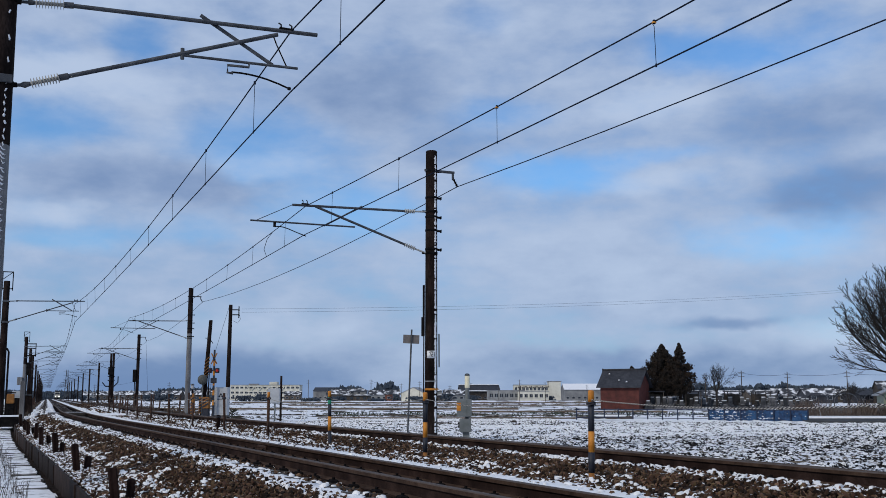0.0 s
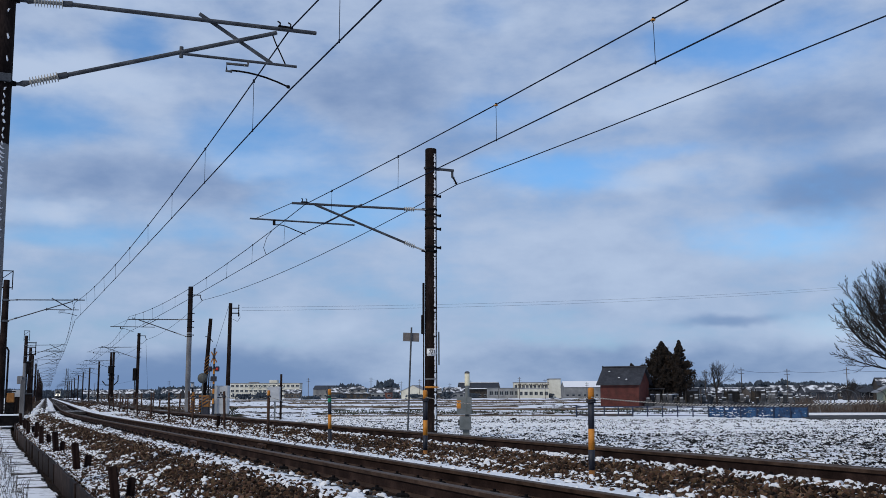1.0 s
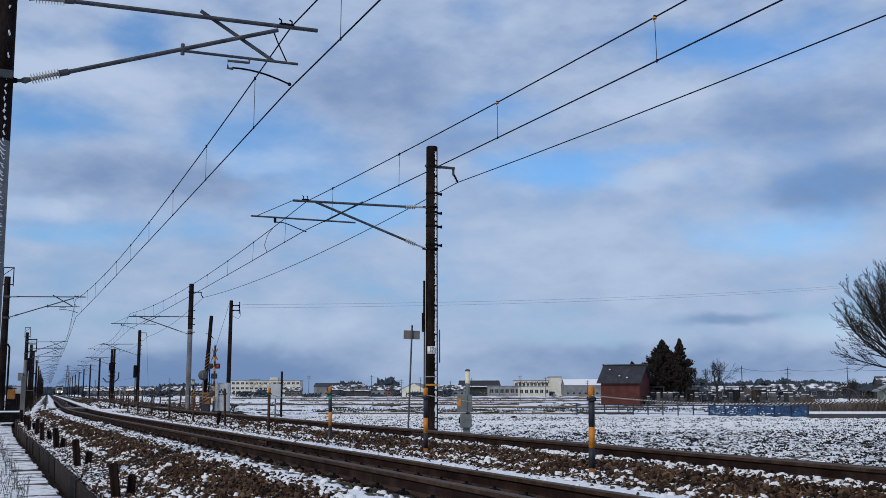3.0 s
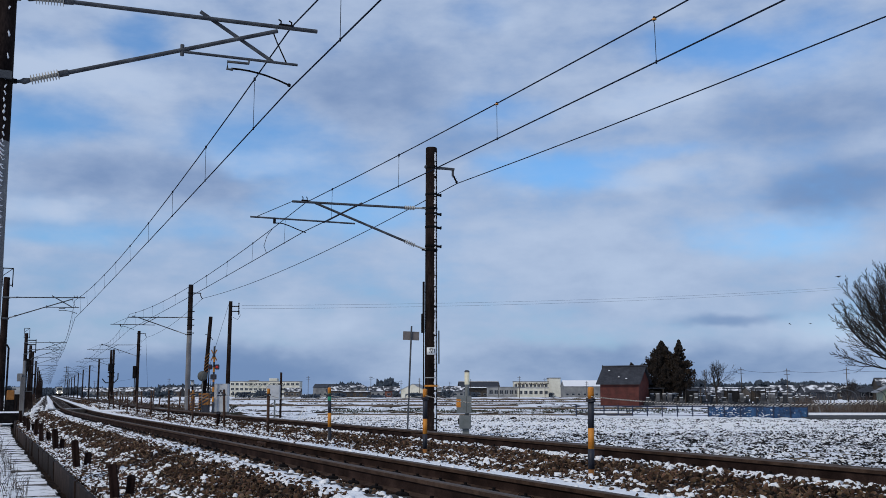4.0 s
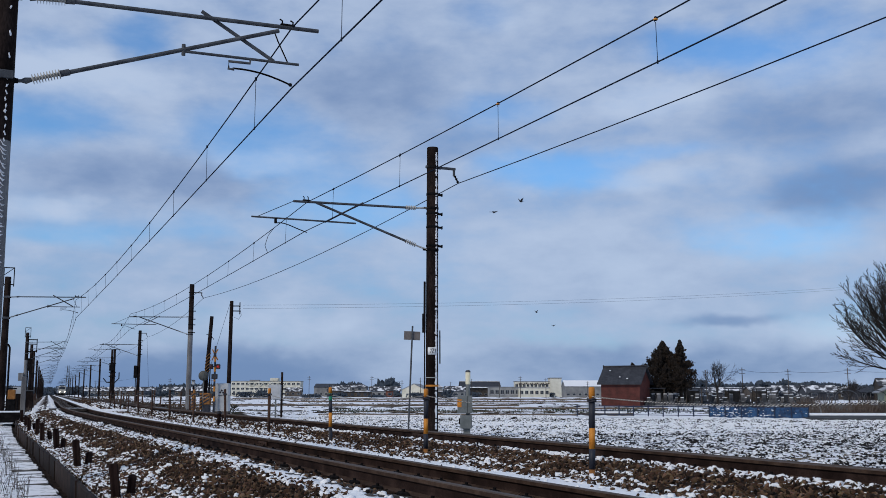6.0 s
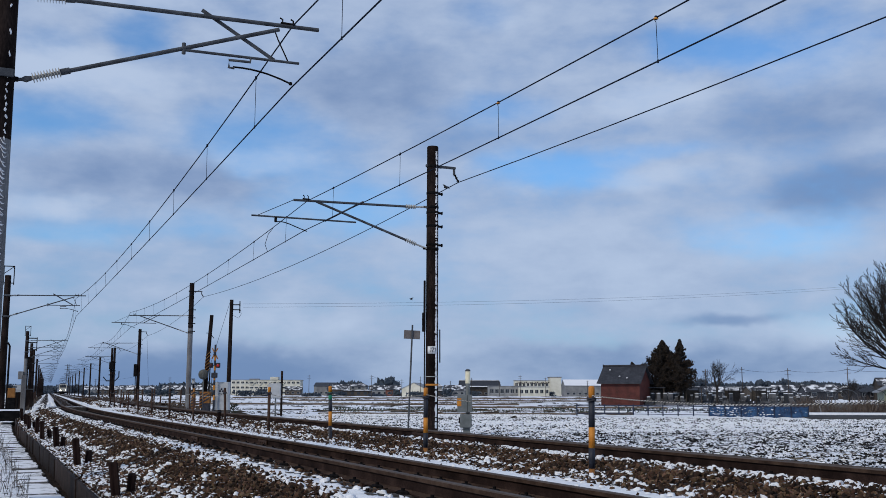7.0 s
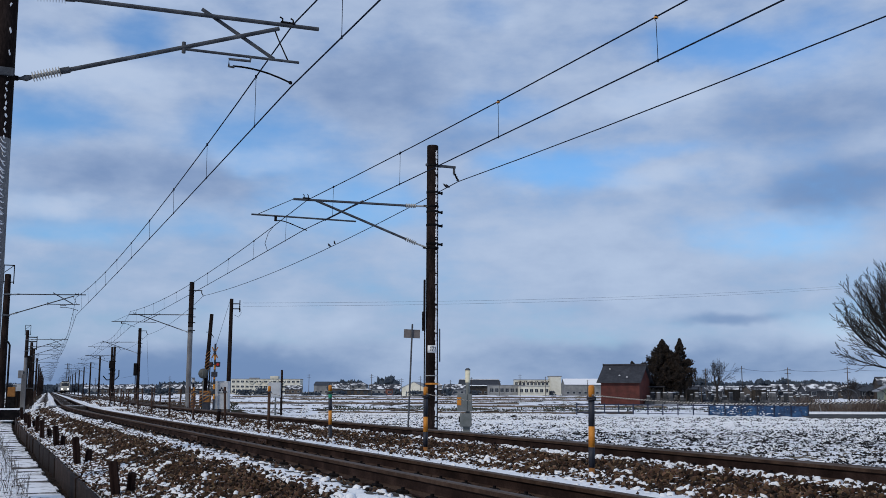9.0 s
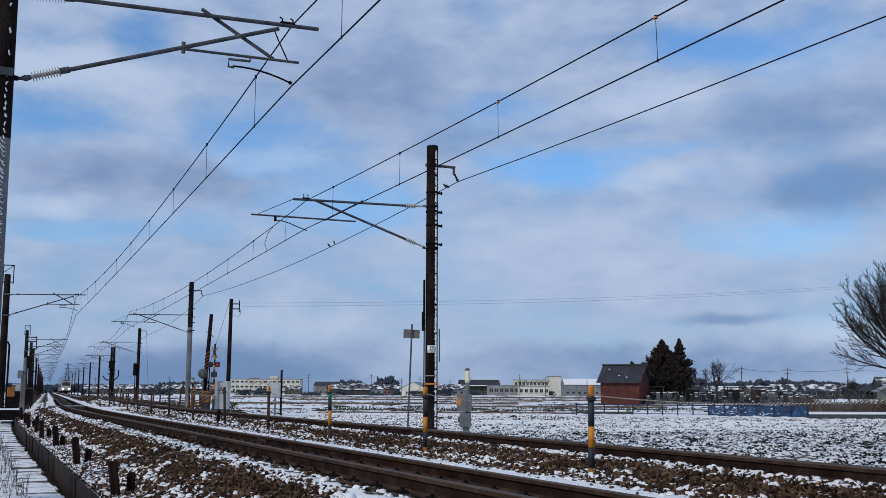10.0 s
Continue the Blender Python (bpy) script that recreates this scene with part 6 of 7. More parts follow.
def bare_tree(name, label, x, y, reach, trunk, seed, spread, levels, limbs, r0, up=0.25, fork=3, shrink=0.70, thin=0.008, wiggle=0.09, open_=(0.25, 0.62)):
    """Trunk, limbs and twigs; the twigs bend upwards. reach: length of the main limbs."""
    rng = random.Random(seed)
    t = thing(name, label, "tree", pose(x, y, FIELD))
    stem = Build()
    top = Vector((0, 0, trunk))
    stem.tube([(0, 0, -0.2), (0, 0, 0.15), top * 0.5, top], [r0 * 1.4, r0 * 1.05, r0 * 0.95, r0 * 0.85], 12)
    part("trunk", stem, M["bark"], t)

    def grow(limb, twig, p, d, length, r, lev):
        n = 4 if lev < 2 else 3
        pts, rs = [p], [r]
        dd = d.copy()
        for i in range(n):
            dd = (dd + Vector((rng.gauss(0, wiggle), rng.gauss(0, wiggle), up * 0.35 + rng.gauss(0, wiggle * 0.7)))).normalized()
            pts.append(pts[-1] + dd * length / n)
            rs.append(max(thin * 0.6, r * (1 - 0.5 * (i + 1) / n)))
        (limb if lev < 1 else twig).tube(pts, rs, 8 if lev < 1 else (5 if lev < 3 else 3), caps=False)
        if lev >= levels:
            return
        for k in range(fork if lev > 0 else fork + 2):
            u = rng.uniform(0.35, 1.0) if k else 1.0
            j = min(n, max(1, round(u * n)))
            a = rng.uniform(0, 6.283)
            side = dd.cross(Vector((math.cos(a), math.sin(a), 0.3))).normalized()
            nd = (dd + side * rng.uniform(*open_)).normalized()
            grow(limb, twig, pts[j], nd, length * shrink * rng.uniform(0.8, 1.2), max(rs[j] * 0.72, thin), lev + 1)

    for i in range(limbs):
        a = 6.283 * (i + rng.uniform(-0.3, 0.3)) / limbs
        q = spread * (0.25 + 0.75 * ((i * 0.618) % 1.0))
        d = Vector((math.cos(a) * math.sin(q), math.sin(a) * math.sin(q), math.cos(q)))
        limb, twig = Build(), Build()
        grow(limb, twig, top * rng.uniform(0.75, 1.0), d, reach * rng.uniform(0.85, 1.15), r0 * 0.5, 0)
        o = part("limb", limb, M["bark"], t)
        tagged(part("twig_spray", twig, M["bark"], o), "fine dark bare twigs", kind="stuff")
    return t


def zelkova(x, y):
    """A broad tree: long limbs fan out of one fork, each with rows of side branches and fine twigs that bend upwards."""
    rng = random.Random(12)
    t = thing("zelkova", "large leafless tree with fine upswept branches", "tree", pose(x, y, FIELD))
    part("trunk", Build().tube([(0, 0, -0.2), (0, 0, 0.2), (0.05, 0, 2.6), (0, 0, 5.1)], [0.5, 0.38, 0.34, 0.30], 12), M["bark"], t)

    def bough(limb, twig, p, d, length, r, lev):
        n = (11, 7, 5, 3)[lev]
        pts, rs, ways = [p], [r], [d]
        for i in range(n):
            d = (d + Vector((rng.gauss(0, 0.07), rng.gauss(0, 0.07), 0.05 + rng.gauss(0, 0.05)))).normalized()
            pts.append(pts[-1] + d * length / n)
            rs.append(max(0.011, r * (1 - 0.88 * (i + 1) / n)))
            ways.append(d)
        (limb if lev == 0 else twig).tube(pts, rs, (8, 5, 4, 3)[lev], caps=False)
        if lev == 3:
            return
        turn = rng.uniform(0, 6.28)
        first = (3, 1, 1)[lev]
        for i in range(first, n + 1):
            turn += 2.4
            side = ways[i].orthogonal().normalized()
            side.rotate(Matrix.Rotation(turn, 3, ways[i]))
            nd = (ways[i] + side * rng.uniform(0.32, 0.62)).normalized()
            left = 1 - 0.72 * i / (n + 1)
            bough(limb, twig, pts[i], nd, length * left * rng.uniform(0.42, 0.66), max(0.012, rs[i] * 0.62), lev + 1)

    for i in range(36):
        a = 2.4 * i + 0.4
        q = radians(6 + 74 * ((i + 0.5) / 36) ** 0.75)
        d = Vector((math.cos(a) * math.sin(q), math.sin(a) * math.sin(q), math.cos(q)))
        limb, twig = Build(), Build()
        bough(limb, twig, Vector((0, 0, 4.9 - 1.7 * (i / 36) ** 2)), d, rng.uniform(4.1, 5.0) + 1.5 * math.cos(q), 0.13 - 0.04 * i / 36, 0)
        o = part("limb", limb, M["bark"], t)
        tagged(part("twig_spray", twig, M["bark"], o), "fine dark bare twigs", kind="stuff")


conifer(32.2, 153, 9.3, 4.5, 1, 0.2, 360, 1.0)
conifer(34.5, 152, 9.35, 3.2, 2, 0.2, 200, 1.05)
conifer(28.6, 158, 6.3, 1.2, 3, 0.5, 30)
bare_tree("bare_tree", "small leafless tree among the gravestones", 39.0, 149, 1.5, 2.6, 5, 1.0, 4, 6, 0.16, 0.1, thin=0.012)
zelkova(35.15, 80)
bare_tree("bare_tree", "leafless round tree behind the reeds", 64.0, 165, 1.1, 1.2, 15, 1.2, 4, 8, 0.12, 0.1, thin=0.012)


def woods():
    """Dark tree line far behind the town, with the haze in its colour."""
    rng = random.Random(6)
    stretches = [(225, 400, 1050, 17), (-205, -120, 760, 9.5), (-70, -50, 640, 9), (-42, -28, 640, 10), (-330, -210, 1000, 7.5), (-470, -325, 1000, 9), (60, 240, 1100, 9), (400, 560, 1100, 16)]
    for k, (x0, x1, y, h) in enumerate(stretches):
        pts = []
        n = int((x1 - x0) * 20)
        for i in range(n):
            x = rng.uniform(x0, x1)
            top = h * (0.62 + 0.5 * abs(noise.noise((x * 0.045, k, 0))) + 0.22 * noise.noise((x * 0.2, k, 3)))
            pts.append((x, y + rng.uniform(-8, 8), FIELD + top * rng.random() ** 0.6))
        tagged(part("far_woods", clump_mesh(pts, 2.2, k, M["woods"], "far_woods"), None), "dark distant tree line behind the houses, tinted with haze", "woods", kind="stuff")


woods()


# ---------------------------------------------------------------- stubble and clods in the near field
def stubble():
    """Dark clods and snow-topped humps of earth in rows; more bare soil in the nearer strip."""
    rng = np.random.default_rng(17)
    dark, white = [], []
    for y in np.arange(19.0, 78.0, 0.36):
        n = int(40 * 21.0)
        x = rng.uniform(-9 if y > 46 else -4 if y > 32 else 3.0, 36 if y < 69 else 8, n)
        bare = 0.36 if y < 43 else 0.05
        for a, dy, h, w in zip(x, rng.normal(0, 0.06, n), rng.uniform(-0.03, 0.035, n), rng.random(n)):
            k = 0.35 * noise.noise((a * 0.10, y * 0.25, 7.0)) + 0.6 * noise.noise((a * 1.9, y * 1.3, 2.0)) + bare
            if k > 0.02 and w < (0.85 if y < 69 else 0.5):
                dark.append((a, y + dy, FIELD + h))
            elif w > 0.5:
                white.append((a, y + dy + 0.1, FIELD + 0.02 + h * 0.6))
    tagged(part("field_clods", clump_mesh(dark, 0.032, 3, M["clod"], "field_clods", 0.95), None), "rows of dark clods and stubble showing through the snow", "stubble", kind="stuff")
    for j, (p0, p1, size) in enumerate(((30, 38, 0.055), (21, 30, 0.075), (13, 21, 0.11), (8, 13, 0.16))):
        far = []
        for p in np.arange(p0, p1, 1.7 if j < 2 else 1.3):
            y = 2914 / p
            for a in rng.uniform(-0.3 * y, 0.36 * y if y > 84 else 0.12 * y, 620):
                if noise.noise((a * 9 / y, p * 0.7, 3.0)) + 0.7 * noise.noise((a * 60 / y, p * 1.7, 5.0)) > -0.05:
                    far.append((a, y + rng.normal(0, 0.0015 * y), FIELD + rng.uniform(-0.3, 0.5) * size))
        tagged(part("distant_stubble", clump_mesh(far, size, 20 + j, M["clod"], "distant_stubble", 0.6), None), "broken lines of dark stubble across distant snowy plots", "stubble", kind="stuff")
    tagged(part("snow_humps", clump_mesh(white, 0.045, 4, M["snow"], "snow_humps", 0.7), None), "small humps of snow on the ploughed rows", "snow", kind="stuff")


M["clod"] = material("dark_clods", [(0.006, 0.0065, 0.0075), (0.017, 0.0165, 0.017), (0.040, 0.037, 0.034)], 0.95, 0, 1.2, (1, 1, 1), 20, 0.4, 0.02, snow=0.0, spec=0.1)
stubble()


def garden_shrubs():
    """Dark hedges and garden trees among the far houses."""
    rng = random.Random(19)
    pts = []
    for i in range(48):
        x, y = rng.uniform(-185, 95), rng.uniform(400, 560)
        x = x * y / 480
        if x > 2:
            x, y = x * 1.35, y * 1.35
        h, w = rng.uniform(0.8, 3.2), rng.uniform(1.0, 4.0)
        for k in range(int(60 * w)):
            pts.append((x + rng.gauss(0, w * 0.5), y + rng.gauss(0, 1.2), FIELD + h * rng.random() ** 0.7))
    # hedges take the woods' colour with its painted haze
    tagged(part("garden_shrubs", clump_mesh(pts, 0.5, 8, M["woods"], "garden_shrubs"), None), "dark winter hedges between the far houses, tinted with haze", "shrubs", kind="stuff")


garden_shrubs()


def furrows():
    """Low dark broken ridges of soil and stubble across the far plots."""
    rng = random.Random(53)
    b = Build()
    for k in range(26):
        y = 2914 / (5.5 + 1.7 * k + rng.uniform(-0.5, 0.5))
        x, end = -0.27 * y, 0.32 * y if y > 80 else 0.12 * y
        w0 = rng.uniform(0.002, 0.004) * y
        h = rng.uniform(0.07, 0.13) * (1.0 + 0.0025 * y)
        while x < end:
            ln = rng.uniform(0.004, 0.04) * y
            if rng.random() < 0.62:
                n = max(4, int(ln / 0.5))
                vs = []
                for i in range(n + 1):
                    xx = x + ln * i / n
                    taper = max(0.0, math.sin(math.pi * i / n)) ** 0.4
                    q = taper * max(0.0, 0.65 + 0.9 * noise.noise((xx * 1.3, y, 0)))
                    yy = y + 0.25 * w0 * noise.noise((xx * 0.2, y, 3))
                    for dy, dz in ((-1, -0.03), (-0.4, h * q), (0.4, h * q), (1, -0.03)):
                        vs.append((xx, yy + dy * w0 * max(q, 0.1), FIELD + dz))
                b.add(vs, [(i * 4 + j, i * 4 + 4 + j, i * 4 + 5 + j, i * 4 + j + 1) for i in range(n) for j in range(3)], True)
            x += ln + rng.uniform(0.0, 0.06) * y
    tagged(part("furrow_ridges", b, M["furrow"]), "broken dark ridges of soil showing through the snow", "furrows", kind="stuff")


M["furrow"] = material("dark_furrow_soil", [(0.018, 0.016, 0.016), (0.045, 0.037, 0.030), (0.085, 0.066, 0.046)], 0.95, 0, 0.25, (1, 1, 1), 3.0, 0.4, 0.03, snow=-0.15, snow_grain=1.3, spec=0.1)
furrows()


def paddies():
    """Grassy banks between the plots, and rows of winter greens."""
    for k, (x0, x1, y, w, h) in enumerate(((-9.5, 12.5, 80, 1.2, 0.13), (-11, 16, 93, 0.8, 0.09), (2, 24, 113, 1.2, 0.22), (-40, 10, 140, 1.6, 0.25), (-30, 35, 205, 2.2, 0.3), (-60, 60, 300, 3, 0.4))):
        b = Build()
        vs = []
        n = 60
        for i in range(n + 1):
            x = x0 + (x1 - x0) * i / n
            d = 0.3 * noise.noise((x * 0.15, k, 0))
            hh = h * (0.85 + 0.35 * noise.noise((x * 0.7, k, 2)))
            for yy, zz in ((-w, -0.05), (-w * 0.45, hh * 0.9), (0, hh), (w * 0.45, hh * 0.9), (w, -0.05)):
                vs.append((x, y + d + yy, FIELD + zz))
        b.add(vs, [(i * 5 + j, i * 5 + 5 + j, i * 5 + 6 + j, i * 5 + j + 1) for i in range(n) for j in range(4)], True)
        tagged(part("field_bank", b, M["bank"]), "low bank of dead grass between two plots", "bank", kind="structure")
    rng = random.Random(29)
    pts = []
    for y in (88.0, 89.2, 90.4, 98, 99.2, 100.4, 101.6):
        for i in range(420):
            x = rng.uniform(-11, 30)
            if noise.noise((x * 0.2, y, 4)) < 0.0:
                continue
            pts.append((x, y + rng.gauss(0, 0.12), FIELD + rng.uniform(0, 0.22)))
    tagged(part("winter_greens", clump_mesh(pts, 0.07, 6, M["greens"], "winter_greens"), None), "rows of low winter greens in the snow", "crop", kind="stuff")


M["bank"] = material("dead_grass_bank", [(0.06, 0.040, 0.024), (0.115, 0.078, 0.048), (0.18, 0.13, 0.085)], 0.95, 0, 1.2, (1, 1, 1), 16, 0.4, 0.03, snow=-0.2)
M["greens"] = material("winter_greens", [(0.014, 0.020, 0.013), (0.030, 0.042, 0.026), (0.06, 0.075, 0.05)], 0.9, 0, 2, (1, 1, 1), 12, 0.3, 0.02, snow=0.1)
paddies()

# ---------------------------------------------------------------- the train
def loft(sections, cap=True):
    """Closed cross-sections (lists of points of equal length) joined into one hull."""
    b = Build()
    n = len(sections[0])
    vs = [p for sec in sections for p in sec]
    fs = [(i * n + j, i * n + (j + 1) % n, i * n + n + (j + 1) % n, i * n + n + j) for i in range(len(sections) - 1) for j in range(n)]
    b.add(vs, fs, True)
    b.add([p for p in sections[0]], [tuple(range(n))])
    b.add([p for p in sections[-1]], [tuple(range(n - 1, -1, -1))])
    return b


def car_section(y, w, z0, z1, r=0.35):
    """Rounded body outline at y, clockwise seen from the front."""
    pts = []
    for cx, cz, a0 in ((w / 2 - r, z1 - r, 0), (-w / 2 + r, z1 - r, 90), (-w / 2 + 0.12, z0 + 0.12, 180), (w / 2 - 0.12, z0 + 0.12, 270)):
        rr = r if cz > 2 else 0.12
        for k in range(5):
            a = radians(a0 + 22.5 * k)
            pts.append((cx + rr * math.cos(a), y, cz + rr * math.sin(a)))
    return pts


def make_train():
    body = material("cream_train_paint", [(0.34, 0.32, 0.27), (0.41, 0.39, 0.34), (0.46, 0.44, 0.39)], 0.45, 0, 0.6, (1, 1, 1), 8, 0.02, 0.002)
    t = thing("train", "cream passenger train with lit headlamps on the far track", "train", tm(570, SP, 0.0, 180))
    flank = material("blue_grey_train_side", [(0.07, 0.085, 0.12), (0.10, 0.12, 0.16)], 0.5, 0, 0.6)
    # local y points to the front
    hull = part("leading_car", loft([car_section(-0.9, 2.3, 1.0, 3.2, 0.5), car_section(-0.45, 2.7, 0.8, 3.45), car_section(-1.2 + 0.2, 2.85, 0.75, 3.6)][:1][::-1] +
                [car_section(-0.45, 2.72, 0.8, 3.42), car_section(-1.4, 2.86, 0.7, 3.62), car_section(-20, 2.86, 0.7, 3.62)]), flank, t)
    hull.data.polygons.foreach_set("use_smooth", [False] * len(hull.data.polygons))
    part("nose", Build().box((0, -0.52, 1.5), (2.66, 0.95, 1.6), 0.25), body, hull, "cream painted nose")
    part("roof_brow", Build().box((0, -0.75, 3.33), (2.5, 1.0, 0.42), 0.15), body, hull)
    for x in (-1.22, 1.22):
        part("cab_pillar", Build().box((x, -0.6, 2.65), (0.24, 0.8, 1.1), 0.08), body, hull)
    part("windscreen", Build().box((0, -0.40, 2.66), (2.3, 0.34, 0.95), 0.12), M["glass"], hull, "dark wide windscreen")
    part("destination_panel", Build().box((0, -0.42, 3.32), (1.2, 0.5, 0.2), 0.05), M["black"], hull)
    for x in (-0.9, 0.9):
        lamp = part("headlamp", Build().box((x, -0.12, 1.3), (0.4, 0.14, 0.26), 0.05), body, hull, "bright round headlamp")
        b = Build().lathe([(0.19, 0), (0.17, 0.04), (0.07, 0.06)], 14)
        b.v = [(x + a, -0.04 + c, 1.3 + e) for a, e, c in b.v]
        part("lens", b, M["headlight"], lamp)
    part("skirt", Build().box((0, -0.75, 0.55), (2.5, 1.0, 0.5), 0.1), M["iron"], hull, "dark snow plough skirt")
    part("coupler", Build().box((0, -0.05, 0.85), (0.3, 0.5, 0.25), 0.05), M["iron"], hull)
    for c in range(4):
        y0 = -20.6 * c
        car = hull if c == 0 else part("car", loft([car_section(y0, 2.86, 0.7, 3.62), car_section(y0 - 20, 2.86, 0.7, 3.62)]), flank, t)
        for sg in (-1, 1):
            for i in range(6):
                part("window", Build().box((sg * 1.432, y0 - 3.2 - 2.9 * i, 2.4), (0.03, 1.9, 0.85), 0.01), M["glass"], car)
        part("roof_unit", Build().box((0, y0 - 10, 3.75), (1.9, 4.5, 0.35), 0.08), M["dark_pole"], car)
        for yb in (-3.2, -16.8):
            bog = part("bogie", Build().box((0, y0 + yb, 0.5), (2.1, 2.9, 0.35), 0.05), M["iron"], t)
            for ax in (-1.05, 1.05):
                for sg in (-1, 1):
                    b = Build().lathe([(0.43, -0.06), (0.43, 0.06)], 16)
                    b.v = [(sg * HALF + e, y0 + yb + ax + a, 0.43 + d) for a, d, e in b.v]
                    part("wheel", b, M["iron"], bog)
    b = Build()
    b.tube([(-0.5, -12, 3.9), (0, -12.8, 4.5), (-0.1, -12, 5.12)], 0.03, 5)
    b.tube([(0.5, -12, 3.9), (0.3, -12.8, 4.5), (0.1, -12, 5.12)], 0.03, 5)
    b.box((0, -12, 5.13), (1.5, 0.12, 0.04), 0.01)
    part("pantograph", b, M["iron"], t)
    return t


train = make_train()


# ---------------------------------------------------------------- birds
def small(b, k=0.82):
    b.v = [(x * k, y * k, z * k) for x, y, z in b.v]
    return b


def make_bird(label):
    m = M["plumage"]
    t = thing("starling", label, "bird", None, "birds crossing the sky")
    b = Build()
    b.tube([(-0.155, 0, 0.0), (-0.10, 0, 0.0), (-0.05, 0, 0.0), (0.0, 0, 0.0), (0.045, 0, 0.008), (0.07, 0, 0.018), (0.092, 0, 0.018)],
           [0.006, 0.018, 0.032, 0.037, 0.030, 0.024, 0.010], 10)
    part("body", small(b), m, t)
    part("beak", small(Build().tube([(0.088, 0, 0.018), (0.118, 0, 0.012)], [0.007, 0.001], 6)), M["iron"], t)
    b = Build()
    b.add([(-0.12, -0.012, 0.003), (-0.12, 0.012, 0.003), (-0.205, 0.032, 0.003), (-0.205, -0.032, 0.003),
           (-0.12, -0.012, -0.003), (-0.12, 0.012, -0.003), (-0.205, 0.032, -0.003), (-0.205, -0.032, -0.003)],
          [(0, 1, 2, 3), (7, 6, 5, 4), (0, 4, 5, 1), (1, 5, 6, 2), (2, 6, 7, 3), (3, 7, 4, 0)])
    part("tail", small(b), m, t)
    wings = []
    for sg in (1, -1):
        b = Build()
        lead = [(0.045, 0.02), (0.06, 0.075), (0.035, 0.14), (-0.03, 0.20)]
        trail = [(-0.055, 0.02), (-0.06, 0.075), (-0.05, 0.14), (-0.045, 0.19)]
        vs = []
        for (x0, y0), (x1, y1) in zip(lead, trail):
            vs += [(x0, sg * y0, 0.005), (x1, sg * y1, 0.002), (x1, sg * y1, -0.003), (x0, sg * y0, -0.005)]
        fs = []
        for i in range(3):
            for j in range(4):
                q = (i * 4 + j, i * 4 + 4 + j, i * 4 + 4 + (j + 1) % 4, i * 4 + (j + 1) % 4)
                fs.append(q if sg > 0 else q[::-1])
        fs += [(0, 1, 2, 3), (15, 14, 13, 12)]
        b.add(vs, fs, True)
        wings.append(part("wing", small(b), m, t))
    for sg in (1, -1):
        part("leg", small(Build().tube([(-0.015, 0.012 * sg, -0.03), (-0.005, 0.012 * sg, -0.066)], 0.003, 4)), M["iron"], t)
    return t, wings


M["plumage"] = material("dark_plumage", [(0.010, 0.010, 0.014), (0.024, 0.024, 0.03)], 0.6, 0, 20)
birds = [make_bird("small dark bird that settles beside a mast"), make_bird("small dark bird flying in a pair"),
         make_bird("small dark bird that settles on the feeder wire"), make_bird("small dark bird following another to the wire")]

# ---------------------------------------------------------------- sleepers
def make_sleepers():
    b = Build()
    b.box((0, 0, -0.09), (2.0, 0.23, 0.18), 0.02)
    me = b.mesh("sleeper", M["concrete"])
    f = Build()
    f.box((0, 0, 0.008), (0.085, 0.09, 0.045), 0.01)
    f.tube([(0, 0, 0.028), (0, 0, 0.05)], 0.015, 6)
    fm = f.mesh("rail_clip", M["iron"])
    
    def one(s, centre):
        tilt = math.degrees(math.atan2(CANT[centre], 2 * HALF))
        o = tagged(new("sleeper", me), "concrete sleeper with iron rail clips, partly snowed over", "sleeper", "sleepers of the two tracks")
        o.matrix_basis = tm(s, centre, CANT[centre] / 2 - 0.153) @ pose(0, 0, 0, 0, tilt, 0)
        for x in (-HALF - 0.115, -HALF + 0.115, HALF - 0.115, HALF + 0.115):
            q = new("rail_clip", fm)
            q.parent, q.matrix_basis = o, pose(x, 0, 0)

    for i in range(84):
        one(-8 + 0.6 * i, 0.0)
    for i in range(50):
        one(-6 + 0.6 * i, SP)
    rest = Build()
    for centre, a, n in ((0.0, 42.4, 70), (SP, 24.0, 100)):
        for i in range(n):
            s = a + 0.6 * i
            if 37 < s < 44:
                continue
            for x in (-HALF - 0.1, HALF - 0.1, HALF + 0.1):
                p = tp(s, centre + x, -0.13 + cant_at(s, centre) * (0.5 - x / (2 * HALF)))
                rest.box(p, (0.1, 0.1, 0.09))
    tagged(part("distant_rail_clips", rest, M["iron"]), "rows of iron rail clips further along the track", "rail clips", kind="stuff")


make_sleepers()


# ---------------------------------------------------------------- snow and stones on the bed
SNOW_AT = [(-2.62, 0.80), (-2.3, 0.80), (-2.0, 0.60), (-1.8, 0.26), (-1.5, 0.10), (-1.27, 0.12), (-1.16, 0.55), (-1.06, 0.95), (-0.94, 0.95), (-0.86, 0.42), (-0.76, 0.02), (-0.6, 0.0),
           (0.62, 0.0), (0.74, 0.06), (0.84, 0.62), (0.95, 0.95), (1.3, 0.92), (1.6, 0.85), (1.9, 0.62), (2.15, 0.28), (2.5, 0.10), (2.85, 0.12), (3.08, 0.5), (3.25, 0.55), (3.36, 0.3)]
SA, SV = (np.array(c) for c in zip(*SNOW_AT))


def snow_ready(s, off):
    """How much snow lies at a place; between the tracks it lies thicker further off."""
    k = float(np.interp(off, SA, SV))
    if 1.4 < off < 3.3:
        k += 0.36 * min(1.0, max(0.0, (s - 5) / 12)) * min(1.0, (3.3 - off) / 1.2)
    return k


